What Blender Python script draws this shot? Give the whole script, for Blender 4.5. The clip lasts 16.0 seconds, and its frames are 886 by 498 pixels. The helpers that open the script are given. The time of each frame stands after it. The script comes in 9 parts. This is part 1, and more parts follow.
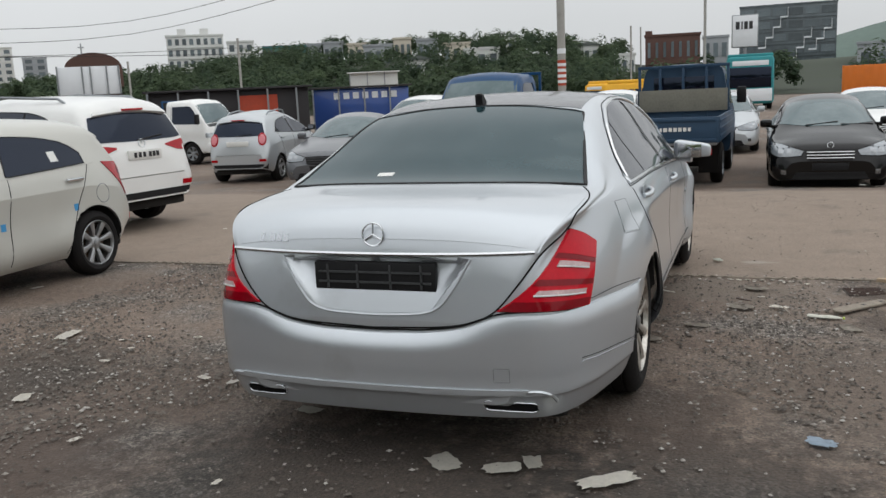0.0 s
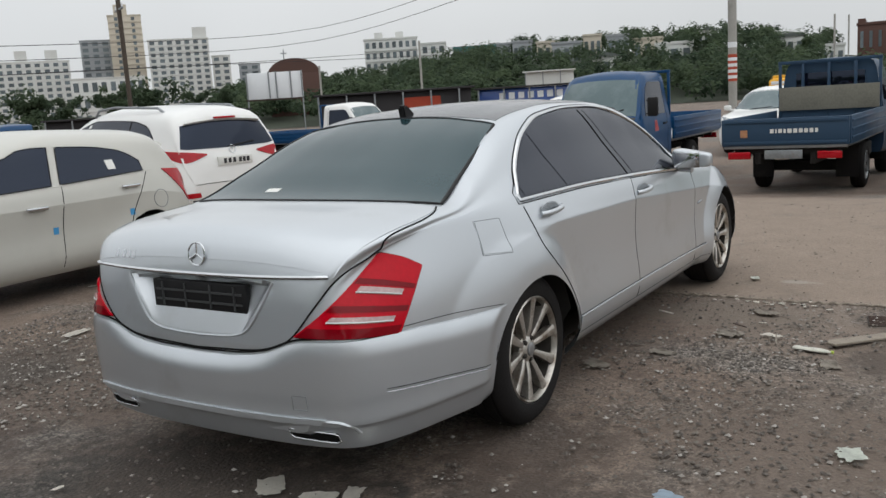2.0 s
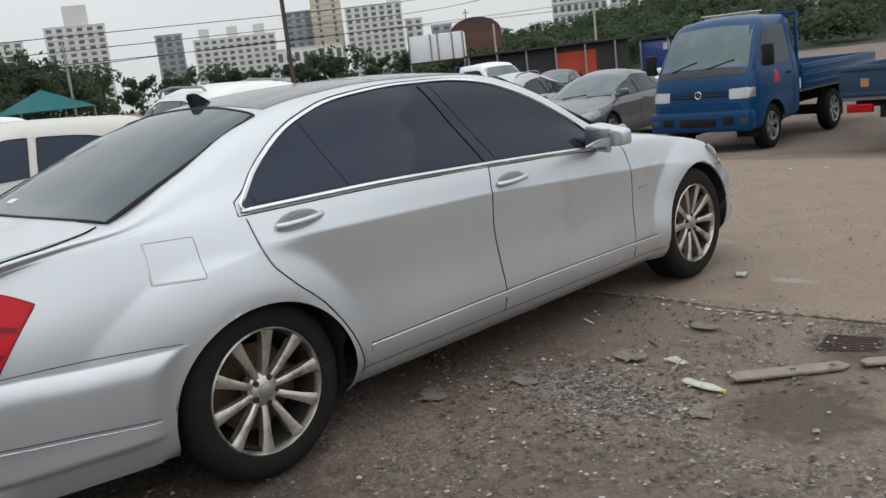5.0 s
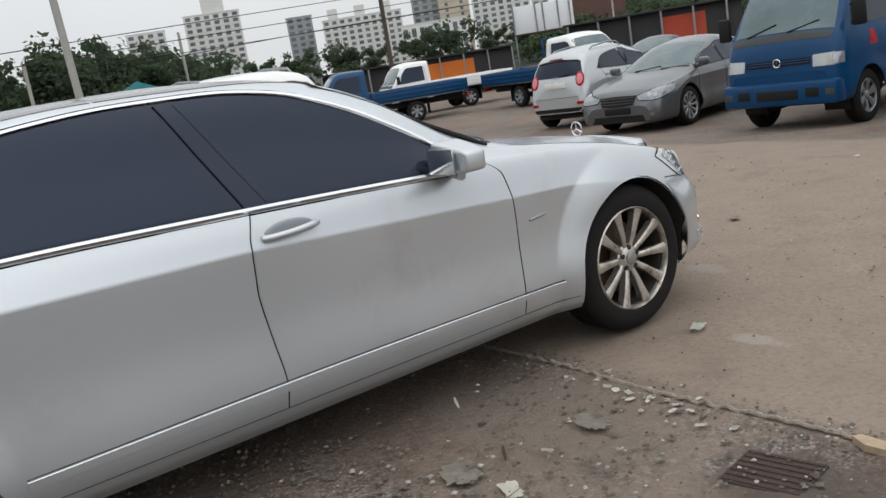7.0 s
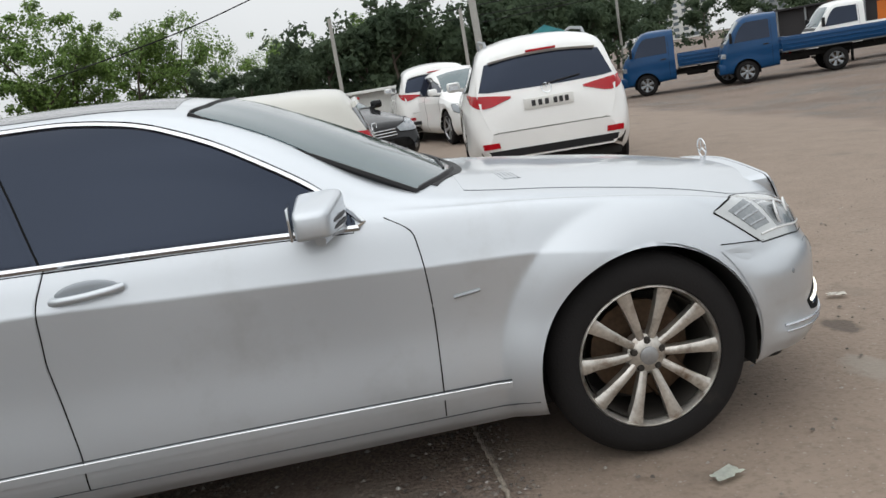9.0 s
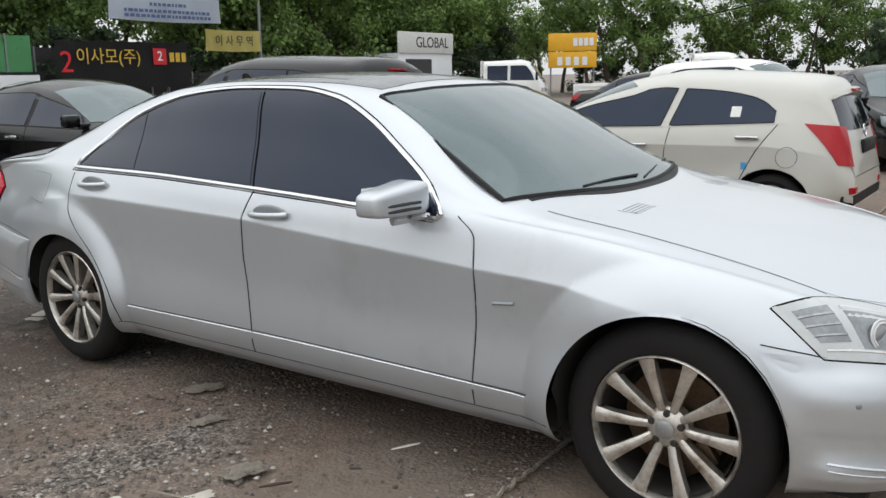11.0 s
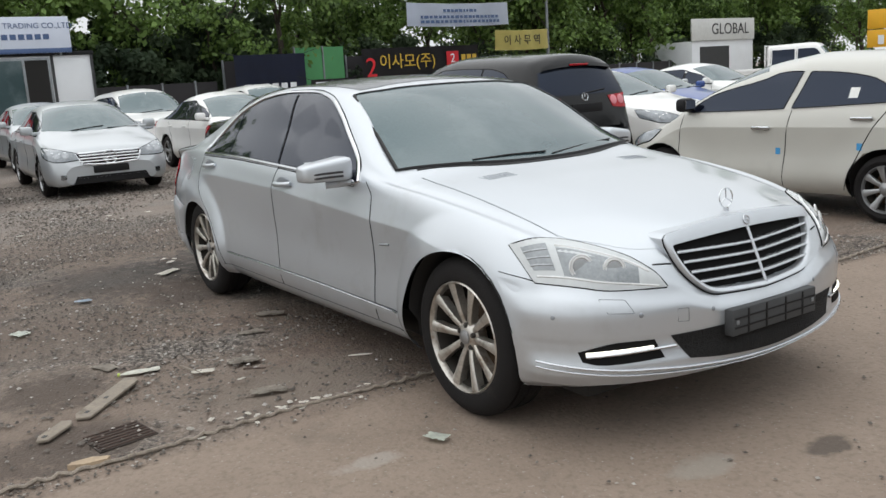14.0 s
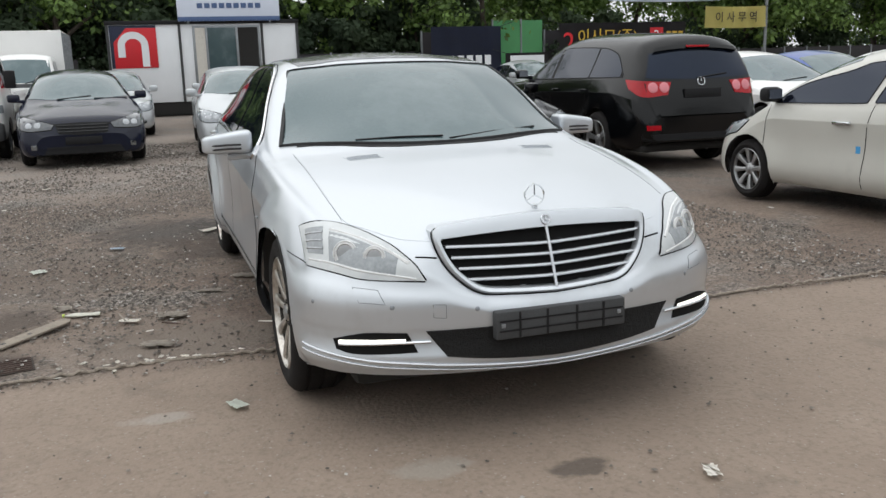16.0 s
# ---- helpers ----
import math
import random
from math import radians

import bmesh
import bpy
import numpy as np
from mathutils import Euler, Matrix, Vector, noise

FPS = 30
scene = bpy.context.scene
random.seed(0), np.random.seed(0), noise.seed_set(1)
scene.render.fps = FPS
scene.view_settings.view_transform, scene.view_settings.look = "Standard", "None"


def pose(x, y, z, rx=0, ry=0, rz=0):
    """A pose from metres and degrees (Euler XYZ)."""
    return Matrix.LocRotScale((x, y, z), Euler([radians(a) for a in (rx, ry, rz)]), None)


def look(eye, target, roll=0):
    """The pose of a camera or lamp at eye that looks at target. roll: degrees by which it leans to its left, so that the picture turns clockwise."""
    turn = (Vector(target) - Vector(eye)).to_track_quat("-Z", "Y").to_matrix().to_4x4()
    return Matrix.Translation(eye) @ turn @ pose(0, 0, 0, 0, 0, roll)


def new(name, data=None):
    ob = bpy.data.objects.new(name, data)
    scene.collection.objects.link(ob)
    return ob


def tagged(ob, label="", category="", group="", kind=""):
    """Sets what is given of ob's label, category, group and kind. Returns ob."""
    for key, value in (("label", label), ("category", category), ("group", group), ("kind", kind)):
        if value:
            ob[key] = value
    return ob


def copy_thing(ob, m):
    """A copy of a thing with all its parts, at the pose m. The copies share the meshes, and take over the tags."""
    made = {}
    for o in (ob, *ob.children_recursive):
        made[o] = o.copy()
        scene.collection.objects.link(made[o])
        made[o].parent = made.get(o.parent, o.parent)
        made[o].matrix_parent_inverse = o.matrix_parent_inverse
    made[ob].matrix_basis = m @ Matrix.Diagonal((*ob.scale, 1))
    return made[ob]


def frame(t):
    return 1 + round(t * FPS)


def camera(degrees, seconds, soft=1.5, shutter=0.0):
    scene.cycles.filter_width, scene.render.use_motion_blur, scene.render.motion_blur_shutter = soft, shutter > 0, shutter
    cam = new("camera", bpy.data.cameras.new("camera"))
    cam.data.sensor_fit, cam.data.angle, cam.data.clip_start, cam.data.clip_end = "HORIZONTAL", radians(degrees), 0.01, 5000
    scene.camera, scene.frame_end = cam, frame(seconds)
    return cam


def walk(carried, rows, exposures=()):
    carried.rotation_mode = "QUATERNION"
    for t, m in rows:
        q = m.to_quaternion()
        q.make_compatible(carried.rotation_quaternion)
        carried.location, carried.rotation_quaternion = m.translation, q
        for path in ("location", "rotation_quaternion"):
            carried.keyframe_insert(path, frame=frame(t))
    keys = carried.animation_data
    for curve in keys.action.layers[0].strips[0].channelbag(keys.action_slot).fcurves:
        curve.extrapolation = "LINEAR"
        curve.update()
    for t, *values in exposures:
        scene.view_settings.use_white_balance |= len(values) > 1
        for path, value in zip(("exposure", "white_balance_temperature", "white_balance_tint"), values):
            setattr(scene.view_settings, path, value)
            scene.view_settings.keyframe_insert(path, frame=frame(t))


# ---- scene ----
cam = camera(53.7, 16.0)

PATH = [
    (0, (-5.771, -1.408, 1.487), (-3.919, -0.739, 1.133), -2.7),
    (0.5, (-5.607, -1.716, 1.469), (-3.765, -1.021, 1.116), -2.5),
    (1, (-5.447, -2.018, 1.477), (-3.65, -1.209, 1.135), -3.3),
    (1.5, (-5.256, -2.39, 1.505), (-3.526, -1.445, 1.17), -3.8),
    (2, (-5.011, -2.643, 1.479), (-3.35, -1.58, 1.145), -3.7),
    (2.5, (-4.759, -2.903, 1.474), (-3.148, -1.765, 1.14), -4.1),
    (3, (-4.525, -3.242, 1.478), (-3.052, -1.932, 1.146), -4.4),
    (3.5, (-4.198, -3.41, 1.455), (-2.733, -2.093, 1.11), -4.3),
    (6, (-2.449, -3.666, 1.413), (-1.146, -2.206, 1.0), -8.2),
    (6.5, (-1.941, -3.608, 1.396), (-0.648, -2.142, 0.979), -8.1),
    (7, (-1.397, -3.637, 1.365), (-0.273, -2.034, 0.955), -9.5),
    (7.5, (-0.88, -3.666, 1.345), (0.099, -1.982, 0.894), -10.3),
    (8, (-0.329, -3.666, 1.333), (0.527, -1.91, 0.905), -10.7),
    (10.5, (2.067, -3.359, 1.427), (1.095, -1.656, 1.033), -3.2),
    (11, (2.51, -3.377, 1.442), (1.376, -1.777, 1.052), -0.9),
    (11.5, (2.852, -3.456, 1.433), (1.619, -1.929, 1.045), -1.4),
    (12, (3.256, -3.374, 1.409), (1.834, -2.022, 1.024), -2.8),
    (12.5, (3.615, -3.321, 1.408), (2.134, -2.034, 1.02), -3.1),
    (13, (3.924, -3.276, 1.419), (2.433, -2.003, 1.022), -2.9),
    (13.5, (4.267, -3.139, 1.413), (2.727, -1.922, 1.028), -3.0),
    (14, (4.513, -2.908, 1.412), (2.875, -1.824, 1.035), -3.6),
    (14.5, (4.732, -2.585, 1.416), (3.042, -1.584, 1.042), -2.8),
    (15, (4.995, -2.206, 1.405), (3.178, -1.468, 1.01), -2.9),
    (15.5, (5.149, -1.831, 1.371), (3.307, -1.17, 0.958), -2.4),
    (16, (5.263, -1.398, 1.372), (3.408, -0.775, 0.961), -1.7),
]
walk(cam, [(t, look(eye, target, roll)) for t, eye, target, roll in PATH], [(0, -0.18), (3.5, -0.18), (6, -0.1), (8, -0.04), (10.5, 0.07), (16, 0.07)])


# ---- world ----
world = bpy.data.worlds.new("overcast_sky")
scene.world = world
world.use_nodes = True
wn, wl = world.node_tree.nodes, world.node_tree.links
sky = wn.new("ShaderNodeTexSky")
sky.sky_type = "NISHITA"
sky.sun_disc = False
sky.sun_elevation = radians(52)
sky.sun_rotation = radians(200)
sky.air_density, sky.dust_density, sky.ozone_density = 1.0, 1.0, 1.0
sky_grey = wn.new("ShaderNodeHueSaturation")
sky_grey.inputs["Saturation"].default_value = 0.15
wl.new(sky.outputs[0], sky_grey.inputs["Color"])
cloud_tex = wn.new("ShaderNodeTexNoise")
cloud_tex.inputs["Scale"].default_value = 2.4
cloud_tex.inputs["Detail"].default_value = 6
cloud_ramp = wn.new("ShaderNodeMix")
cloud_ramp.data_type = "RGBA"
cloud_ramp.inputs[6].default_value, cloud_ramp.inputs[7].default_value = (4.4, 4.6, 4.75, 1), (6.2, 6.35, 6.45, 1)
wl.new(cloud_tex.outputs[0], cloud_ramp.inputs[0])
cloud_mix = wn.new("ShaderNodeMix")
cloud_mix.data_type = "RGBA"
cloud_mix.inputs[0].default_value = 0.85
wl.new(sky_grey.outputs[0], cloud_mix.inputs[6])
wl.new(cloud_ramp.outputs[2], cloud_mix.inputs[7])
sky_co = wn.new("ShaderNodeTexCoord")
sky_sep = wn.new("ShaderNodeSeparateXYZ")
wl.new(sky_co.outputs["Generated"], sky_sep.inputs[0])
zenith = wn.new("ShaderNodeMapRange")
zenith.inputs[1].default_value, zenith.inputs[2].default_value = 0.05, 1.0
zenith.inputs[3].default_value, zenith.inputs[4].default_value = 0.93, 2.0
wl.new(sky_sep.outputs[2], zenith.inputs[0])
sky_out = wn.new("ShaderNodeMix")
sky_out.data_type, sky_out.blend_type = "RGBA", "MULTIPLY"
sky_out.inputs[0].default_value = 1.0
wl.new(cloud_mix.outputs[2], sky_out.inputs[6])
wl.new(zenith.outputs[0], sky_out.inputs[7])
wl.new(sky_out.outputs[2], wn["Background"].inputs["Color"])
wn["Background"].inputs["Strength"].default_value = 0.15

sun_data = bpy.data.lights.new("sun", "SUN")
sun_data.energy, sun_data.angle, sun_data.color = 0.7, radians(110), (1.0, 0.97, 0.93)
sun = new("sun", sun_data)
sun.matrix_world = look((0, 0, 40), (8, 14, 0))


# ---- materials ----
def rgb(h):
    """Linear colour from sRGB hex."""
    v = [int(h[i:i + 2], 16) / 255 for i in (0, 2, 4)]
    return tuple(((c + 0.055) / 1.055) ** 2.4 if c > 0.04 else c / 12.92 for c in v) + (1,)


def material(name, colour, rough=0.6, metal=0.0, vary=0.15, scale=6.0, fine=60.0, bump=0.0, coat=0.0, dirt=None, dirt_at=0.55,
             spec=0.5, tint=None, random_tone=0.0, transmission=0.0, emit=0.0):
    """A surface with variation at two scales, optional dirt patches and relief."""
    m = bpy.data.materials.new(name)
    m.use_nodes = True
    nt = m.node_tree
    b = nt.nodes["Principled BSDF"]
    co = nt.nodes.new("ShaderNodeTexCoord")
    col = colour if len(colour) == 4 else (*colour, 1)
    big = nt.nodes.new("ShaderNodeTexNoise")
    big.inputs["Scale"].default_value, big.inputs["Detail"].default_value = scale, 5
    small = nt.nodes.new("ShaderNodeTexNoise")
    small.inputs["Scale"].default_value, small.inputs["Detail"].default_value = fine, 3
    nt.links.new(co.outputs["Object"], big.inputs["Vector"])
    nt.links.new(co.outputs["Object"], small.inputs["Vector"])
    add = nt.nodes.new("ShaderNodeMath")
    add.operation = "ADD"
    nt.links.new(big.outputs[0], add.inputs[0])
    nt.links.new(small.outputs[0], add.inputs[1])
    rng = nt.nodes.new("ShaderNodeMapRange")
    rng.inputs[1].default_value, rng.inputs[2].default_value = 0.6, 1.4
    rng.inputs[3].default_value, rng.inputs[4].default_value = 1 - vary, 1 + vary
    nt.links.new(add.outputs[0], rng.inputs[0])
    mul = nt.nodes.new("ShaderNodeMix")
    mul.data_type, mul.blend_type = "RGBA", "MULTIPLY"
    mul.inputs[0].default_value = 1.0
    mul.inputs[6].default_value = col
    nt.links.new(rng.outputs[0], mul.inputs[7])
    out = mul.outputs[2]
    if random_tone:
        info = nt.nodes.new("ShaderNodeObjectInfo")
        r2 = nt.nodes.new("ShaderNodeMapRange")
        r2.inputs[3].default_value, r2.inputs[4].default_value = 1 - random_tone, 1 + random_tone
        nt.links.new(info.outputs["Random"], r2.inputs[0])
        m2 = nt.nodes.new("ShaderNodeMix")
        m2.data_type, m2.blend_type = "RGBA", "MULTIPLY"
        m2.inputs[0].default_value = 1.0
        nt.links.new(out, m2.inputs[6])
        nt.links.new(r2.outputs[0], m2.inputs[7])
        out = m2.outputs[2]
    if dirt:
        dn = nt.nodes.new("ShaderNodeTexNoise")
        dn.inputs["Scale"].default_value, dn.inputs["Detail"].default_value = scale * 0.7, 8
        dn.inputs["Roughness"].default_value = 0.65
        nt.links.new(co.outputs["Object"], dn.inputs["Vector"])
        dr = nt.nodes.new("ShaderNodeMapRange")
        dr.inputs[1].default_value, dr.inputs[2].default_value = dirt_at, dirt_at + 0.2
        nt.links.new(dn.outputs[0], dr.inputs[0])
        dm = nt.nodes.new("ShaderNodeMix")
        dm.data_type = "RGBA"
        nt.links.new(dr.outputs[0], dm.inputs[0])
        nt.links.new(out, dm.inputs[6])
        dm.inputs[7].default_value = dirt if len(dirt) == 4 else (*dirt, 1)
        out = dm.outputs[2]
    nt.links.new(out, b.inputs["Base Color"])
    rr = nt.nodes.new("ShaderNodeMapRange")
    rr.inputs[1].default_value, rr.inputs[2].default_value = 0.6, 1.4
    rr.inputs[3].default_value, rr.inputs[4].default_value = max(0.02, rough * 0.85), min(1, rough * 1.15)
    nt.links.new(add.outputs[0], rr.inputs[0])
    nt.links.new(rr.outputs[0], b.inputs["Roughness"])
    b.inputs["Metallic"].default_value = metal
    b.inputs["Specular IOR Level"].default_value = spec
    if tint:
        b.inputs["Specular Tint"].default_value = (*tint, 1)
    b.inputs["Coat Weight"].default_value = coat
    b.inputs["Coat Roughness"].default_value = 0.06
    b.inputs["Transmission Weight"].default_value = transmission
    if emit:
        b.inputs["Emission Color"].default_value = col
        b.inputs["Emission Strength"].default_value = emit
    if bump:
        bp = nt.nodes.new("ShaderNodeBump")
        bp.inputs["Strength"].default_value, bp.inputs["Distance"].default_value = min(1, bump), 0.02
        nt.links.new(add.outputs[0], bp.inputs["Height"])
        nt.links.new(bp.outputs[0], b.inputs["Normal"])
    return m


def car_paint(name, colour, metal=0.0, rough=0.35, coat=0.6, spec=0.5):
    return material(name, colour, rough, metal, vary=0.05, scale=2.5, fine=500, coat=coat, dirt=tuple(0.8 * c + (0.03 if max(colour[:3]) > 0.05 else 0.004) for c in colour[:3]), dirt_at=0.62, spec=spec)


M = {
    "silver": material("silver_paint", rgb("bec3c8"), 0.36, 0.64, vary=0.03, scale=2.0, fine=700, coat=0.8, dirt=rgb("adb0b2"), dirt_at=0.58),
    "silver_b": car_paint("silver_paint_dull", rgb("b4b8bb"), 0.45),
    "white": car_paint("white_paint", rgb("dcdcda")),
    "cream": car_paint("cream_white_paint", rgb("b8b7b0")),
    "black": car_paint("black_paint", rgb("07080a"), 0.0, 0.12, 0.1, 0.3),
    "navy": car_paint("dark_navy_paint", rgb("171b2a"), 0.0, 0.16, 0.12, 0.3),
    "grey": car_paint("grey_paint", rgb("5a5c60"), 0.4, 0.3),
    "blue": car_paint("truck_blue_paint", rgb("063b64"), 0.0, 0.36, 0.1, 0.25),
    "blue_d": car_paint("faded_truck_blue_paint", rgb("163751"), 0.0, 0.6, 0.1),
    "carblue": car_paint("bright_blue_paint", rgb("2b4a8c"), 0.3),
    "darkglass": material("tinted_glass", (0.004, 0.005, 0.011, 1), 0.04, 0, vary=0.3, scale=2, fine=80, spec=0.5, tint=(0.62, 0.75, 1.0)),
    "screen": material("windscreen_glass", (0.046, 0.074, 0.08, 1), 0.1, 0, vary=0.12, scale=1.5, fine=90, coat=0.35, spec=0.7, tint=(0.75, 0.93, 0.98), dirt=(0.098, 0.126, 0.132), dirt_at=0.47),
    "rubber": material("tyre_rubber", (0.012, 0.011, 0.011, 1), 0.85, vary=0.35, scale=8, fine=120, bump=0.15, dirt=(0.03, 0.026, 0.022), dirt_at=0.6, spec=0.22),
    "rim": material("brake_dusted_alloy", rgb("bdb9b2"), 0.32, 0.75, vary=0.25, scale=14, fine=90, dirt=rgb("6a543f"), dirt_at=0.5),
    "rim_b": material("grey_alloy", rgb("9c9d9e"), 0.4, 0.7, vary=0.2, scale=14, fine=90, dirt=rgb("4b443a"), dirt_at=0.62),
    "disc": material("brake_steel", rgb("5a4a3c"), 0.5, 0.8, vary=0.4, scale=12),
    "chrome": material("chrome", rgb("d4d6d8"), 0.12, 1.0, vary=0.05),
    "black_plastic": material("black_plastic", (0.013, 0.013, 0.014, 1), 0.55, vary=0.25, scale=10, fine=150, spec=0.2),
    "grey_plastic": material("grey_plastic", (0.05, 0.052, 0.054, 1), 0.6, vary=0.25, scale=10, fine=150, spec=0.3),
    "gap": material("panel_gap", (0.008, 0.008, 0.008, 1), 0.9, vary=0.1, spec=0.12),
    "under": material("underbody", (0.015, 0.014, 0.013, 1), 0.95, vary=0.4, scale=5),
    "red_lens": material("red_lens", rgb("a00a18"), 0.15, 0, vary=0.15, scale=8, spec=0.4),
    "pink_lens": material("pale_red_lens", rgb("d08088"), 0.2, 0, vary=0.1, spec=0.4),
    "clear_lens": material("clear_lens", rgb("b2b6b7"), 0.06, 0.15, vary=0.1, scale=6, fine=30, coat=1.0),
    "lamp_glass": material("headlight_glass", rgb("7f858a"), 0.06, 0.1, vary=0.3, scale=9, fine=40, coat=1.0),
    "reflector": material("lamp_reflector", rgb("8e9296"), 0.15, 0.9, vary=0.2, scale=20),
    "led": material("running_light", (1.0, 0.97, 0.85, 1), 0.3, vary=0.02, emit=1.5),
    "plate_white": material("white_plate", rgb("d6d6d2"), 0.5, vary=0.08),
    "ink": material("black_ink", (0.02, 0.02, 0.022, 1), 0.6, vary=0.1),
    "bare": material("bare_steel", rgb("8b8f92"), 0.45, 0.6, vary=0.25, scale=9, dirt=rgb("6b4a33"), dirt_at=0.62),
    "blue_tape": material("blue_tape", rgb("3f8fc4"), 0.6, vary=0.1),
}


# ---- mesh helpers ----
def part(name, bm, mat, parent=None, label="", angle=38):
    """Links a bmesh as one mesh object under a thing or part."""
    me = bpy.data.meshes.new(name)
    bm.normal_update()
    bm.to_mesh(me)
    bm.free()
    me.materials.append(mat)
    me.polygons.foreach_set("use_smooth", [True] * len(me.polygons))
    me.set_sharp_from_angle(angle=radians(angle))
    ob = new(name, me)
    ob.parent = parent
    if label:
        ob["label"] = label
    return ob


def again(ob, parent=None, m=None):
    """A further part on the same mesh."""
    o = new(ob.name.split(".")[0], ob.data)
    o.parent = parent or ob.parent
    if m is not None:
        o.matrix_basis = m
    if "label" in ob:
        o["label"] = ob["label"]
    return o


def thing(name, m, label, category, group="", kind=""):
    ob = new(name)
    ob.empty_display_size = 0.2
    ob.matrix_basis = m
    return tagged(ob, label, category, group, kind)


def box(bm, x0, x1, y0, y1, z0, z1, bevel=0.0, m=None):
    r = bmesh.ops.create_cube(bm, size=1)
    vs = r["verts"]
    for v in vs:
        v.co = Vector(((x0 + x1) / 2 + v.co.x * (x1 - x0), (y0 + y1) / 2 + v.co.y * (y1 - y0), (z0 + z1) / 2 + v.co.z * (z1 - z0)))
    if bevel:
        es = list({e for v in vs for e in v.link_edges})
        out = bmesh.ops.bevel(bm, geom=es, offset=bevel, segments=2, affect="EDGES", profile=0.5)
        vs = list({v for f in out["faces"] for v in f.verts} | {v for v in vs if v.is_valid})
    if m is not None:
        for v in vs:
            v.co = m @ v.co
    return vs


def boxed(*a, **k):
    bm = bmesh.new()
    box(bm, *a, **k)
    return bm


def tube(bm, pts, r, n=6, closed=False, flat=1.0):
    """A round bar along a line of points."""
    pts = [Vector(p) for p in pts]
    rings = []
    k = len(pts)
    for i, p in enumerate(pts):
        a = pts[(i - 1) % k] if closed or i > 0 else p
        b = pts[(i + 1) % k] if closed or i < k - 1 else p
        d = (b - a).normalized()
        s = d.cross(Vector((0, 0, 1)))
        s = s.normalized() if s.length > 0.05 else Vector((1, 0, 0))
        t = s.cross(d).normalized()
        rings.append([bm.verts.new(p + r * (math.cos(2 * math.pi * j / n) * s + flat * math.sin(2 * math.pi * j / n) * t)) for j in range(n)])
    for i in range(k if closed else k - 1):
        a, b = rings[i], rings[(i + 1) % k]
        for j in range(n):
            bm.faces.new((a[j], a[(j + 1) % n], b[(j + 1) % n], b[j]))
    if not closed:
        bm.faces.new(rings[0][::-1])
        bm.faces.new(rings[-1])


def tubed(*a, **k):
    bm = bmesh.new()
    tube(bm, *a, **k)
    bmesh.ops.recalc_face_normals(bm, faces=bm.faces)
    return bm


def revolve(bm, prof, n=32, closed=False):
    """Turns (radius, y) points round the y axis."""
    rings = [[bm.verts.new((r * math.cos(2 * math.pi * j / n), y, r * math.sin(2 * math.pi * j / n))) for j in range(n)] for r, y in prof]
    k = len(prof)
    for i in range(k if closed else k - 1):
        a, b = rings[i], rings[(i + 1) % k]
        for j in range(n):
            bm.faces.new((a[j], a[(j + 1) % n], b[(j + 1) % n], b[j]))
    return rings


def prism(bm, pts, d):
    """A flat outline given thickness d (a vector)."""
    a = [bm.verts.new(p) for p in pts]
    b = [bm.verts.new(Vector(p) + Vector(d)) for p in pts]
    bm.faces.new(a)
    bm.faces.new(b[::-1])
    for i in range(len(a)):
        j = (i + 1) % len(a)
        bm.faces.new((a[j], a[i], b[i], b[j]))
    bmesh.ops.recalc_face_normals(bm, faces=bm.faces)


def curve(keys):
    """A smooth monotone curve through (x, value) keys, as a function."""
    xs = np.array([k[0] for k in keys], float)
    ys = np.array([k[1] for k in keys], float)
    order = np.argsort(xs)
    xs, ys = xs[order], ys[order]
    h = np.diff(xs)
    d = np.diff(ys) / h
    m = np.zeros(len(xs))
    for i in range(1, len(xs) - 1):
        if d[i - 1] * d[i] > 0:
            w1, w2 = 2 * h[i] + h[i - 1], h[i] + 2 * h[i - 1]
            m[i] = (w1 + w2) / (w1 / d[i - 1] + w2 / d[i])
    m[0], m[-1] = d[0], d[-1]

    def f(x):
        x = min(max(x, xs[0]), xs[-1])
        i = min(int(np.searchsorted(xs, x, side="right")) - 1, len(xs) - 2)
        t = (x - xs[i]) / h[i]
        return float((1 + 2 * t) * (1 - t) ** 2 * ys[i] + t * (1 - t) ** 2 * h[i] * m[i] + t * t * (3 - 2 * t) * ys[i + 1] + t * t * (t - 1) * h[i] * m[i + 1])
    return f


def spline(pts, per):
    """Catmull-Rom through points (numpy rows), per points a span."""
    p = np.array(pts, float)
    p = np.vstack([2 * p[0] - p[1], p, 2 * p[-1] - p[-2]])
    out = []
    for i in range(1, len(p) - 2):
        for t in np.arange(per) / per:
            a, b, c, d = p[i - 1], p[i], p[i + 1], p[i + 2]
            out.append(0.5 * (2 * b + (c - a) * t + (2 * a - 5 * b + 4 * c - d) * t * t + (3 * b - a - 3 * c + d) * t ** 3))
    out.append(p[-2])
    return np.array(out)


def resample(pts, n, smooth=True):
    p = np.array(pts, float)
    if smooth and len(p) > 2:
        p = spline(p, 8)
    s = np.r_[0, np.cumsum(np.linalg.norm(np.diff(p, axis=0), axis=1))]
    u = np.linspace(0, s[-1], n)
    return np.stack([np.interp(u, s, p[:, k]) for k in range(3)], 1)


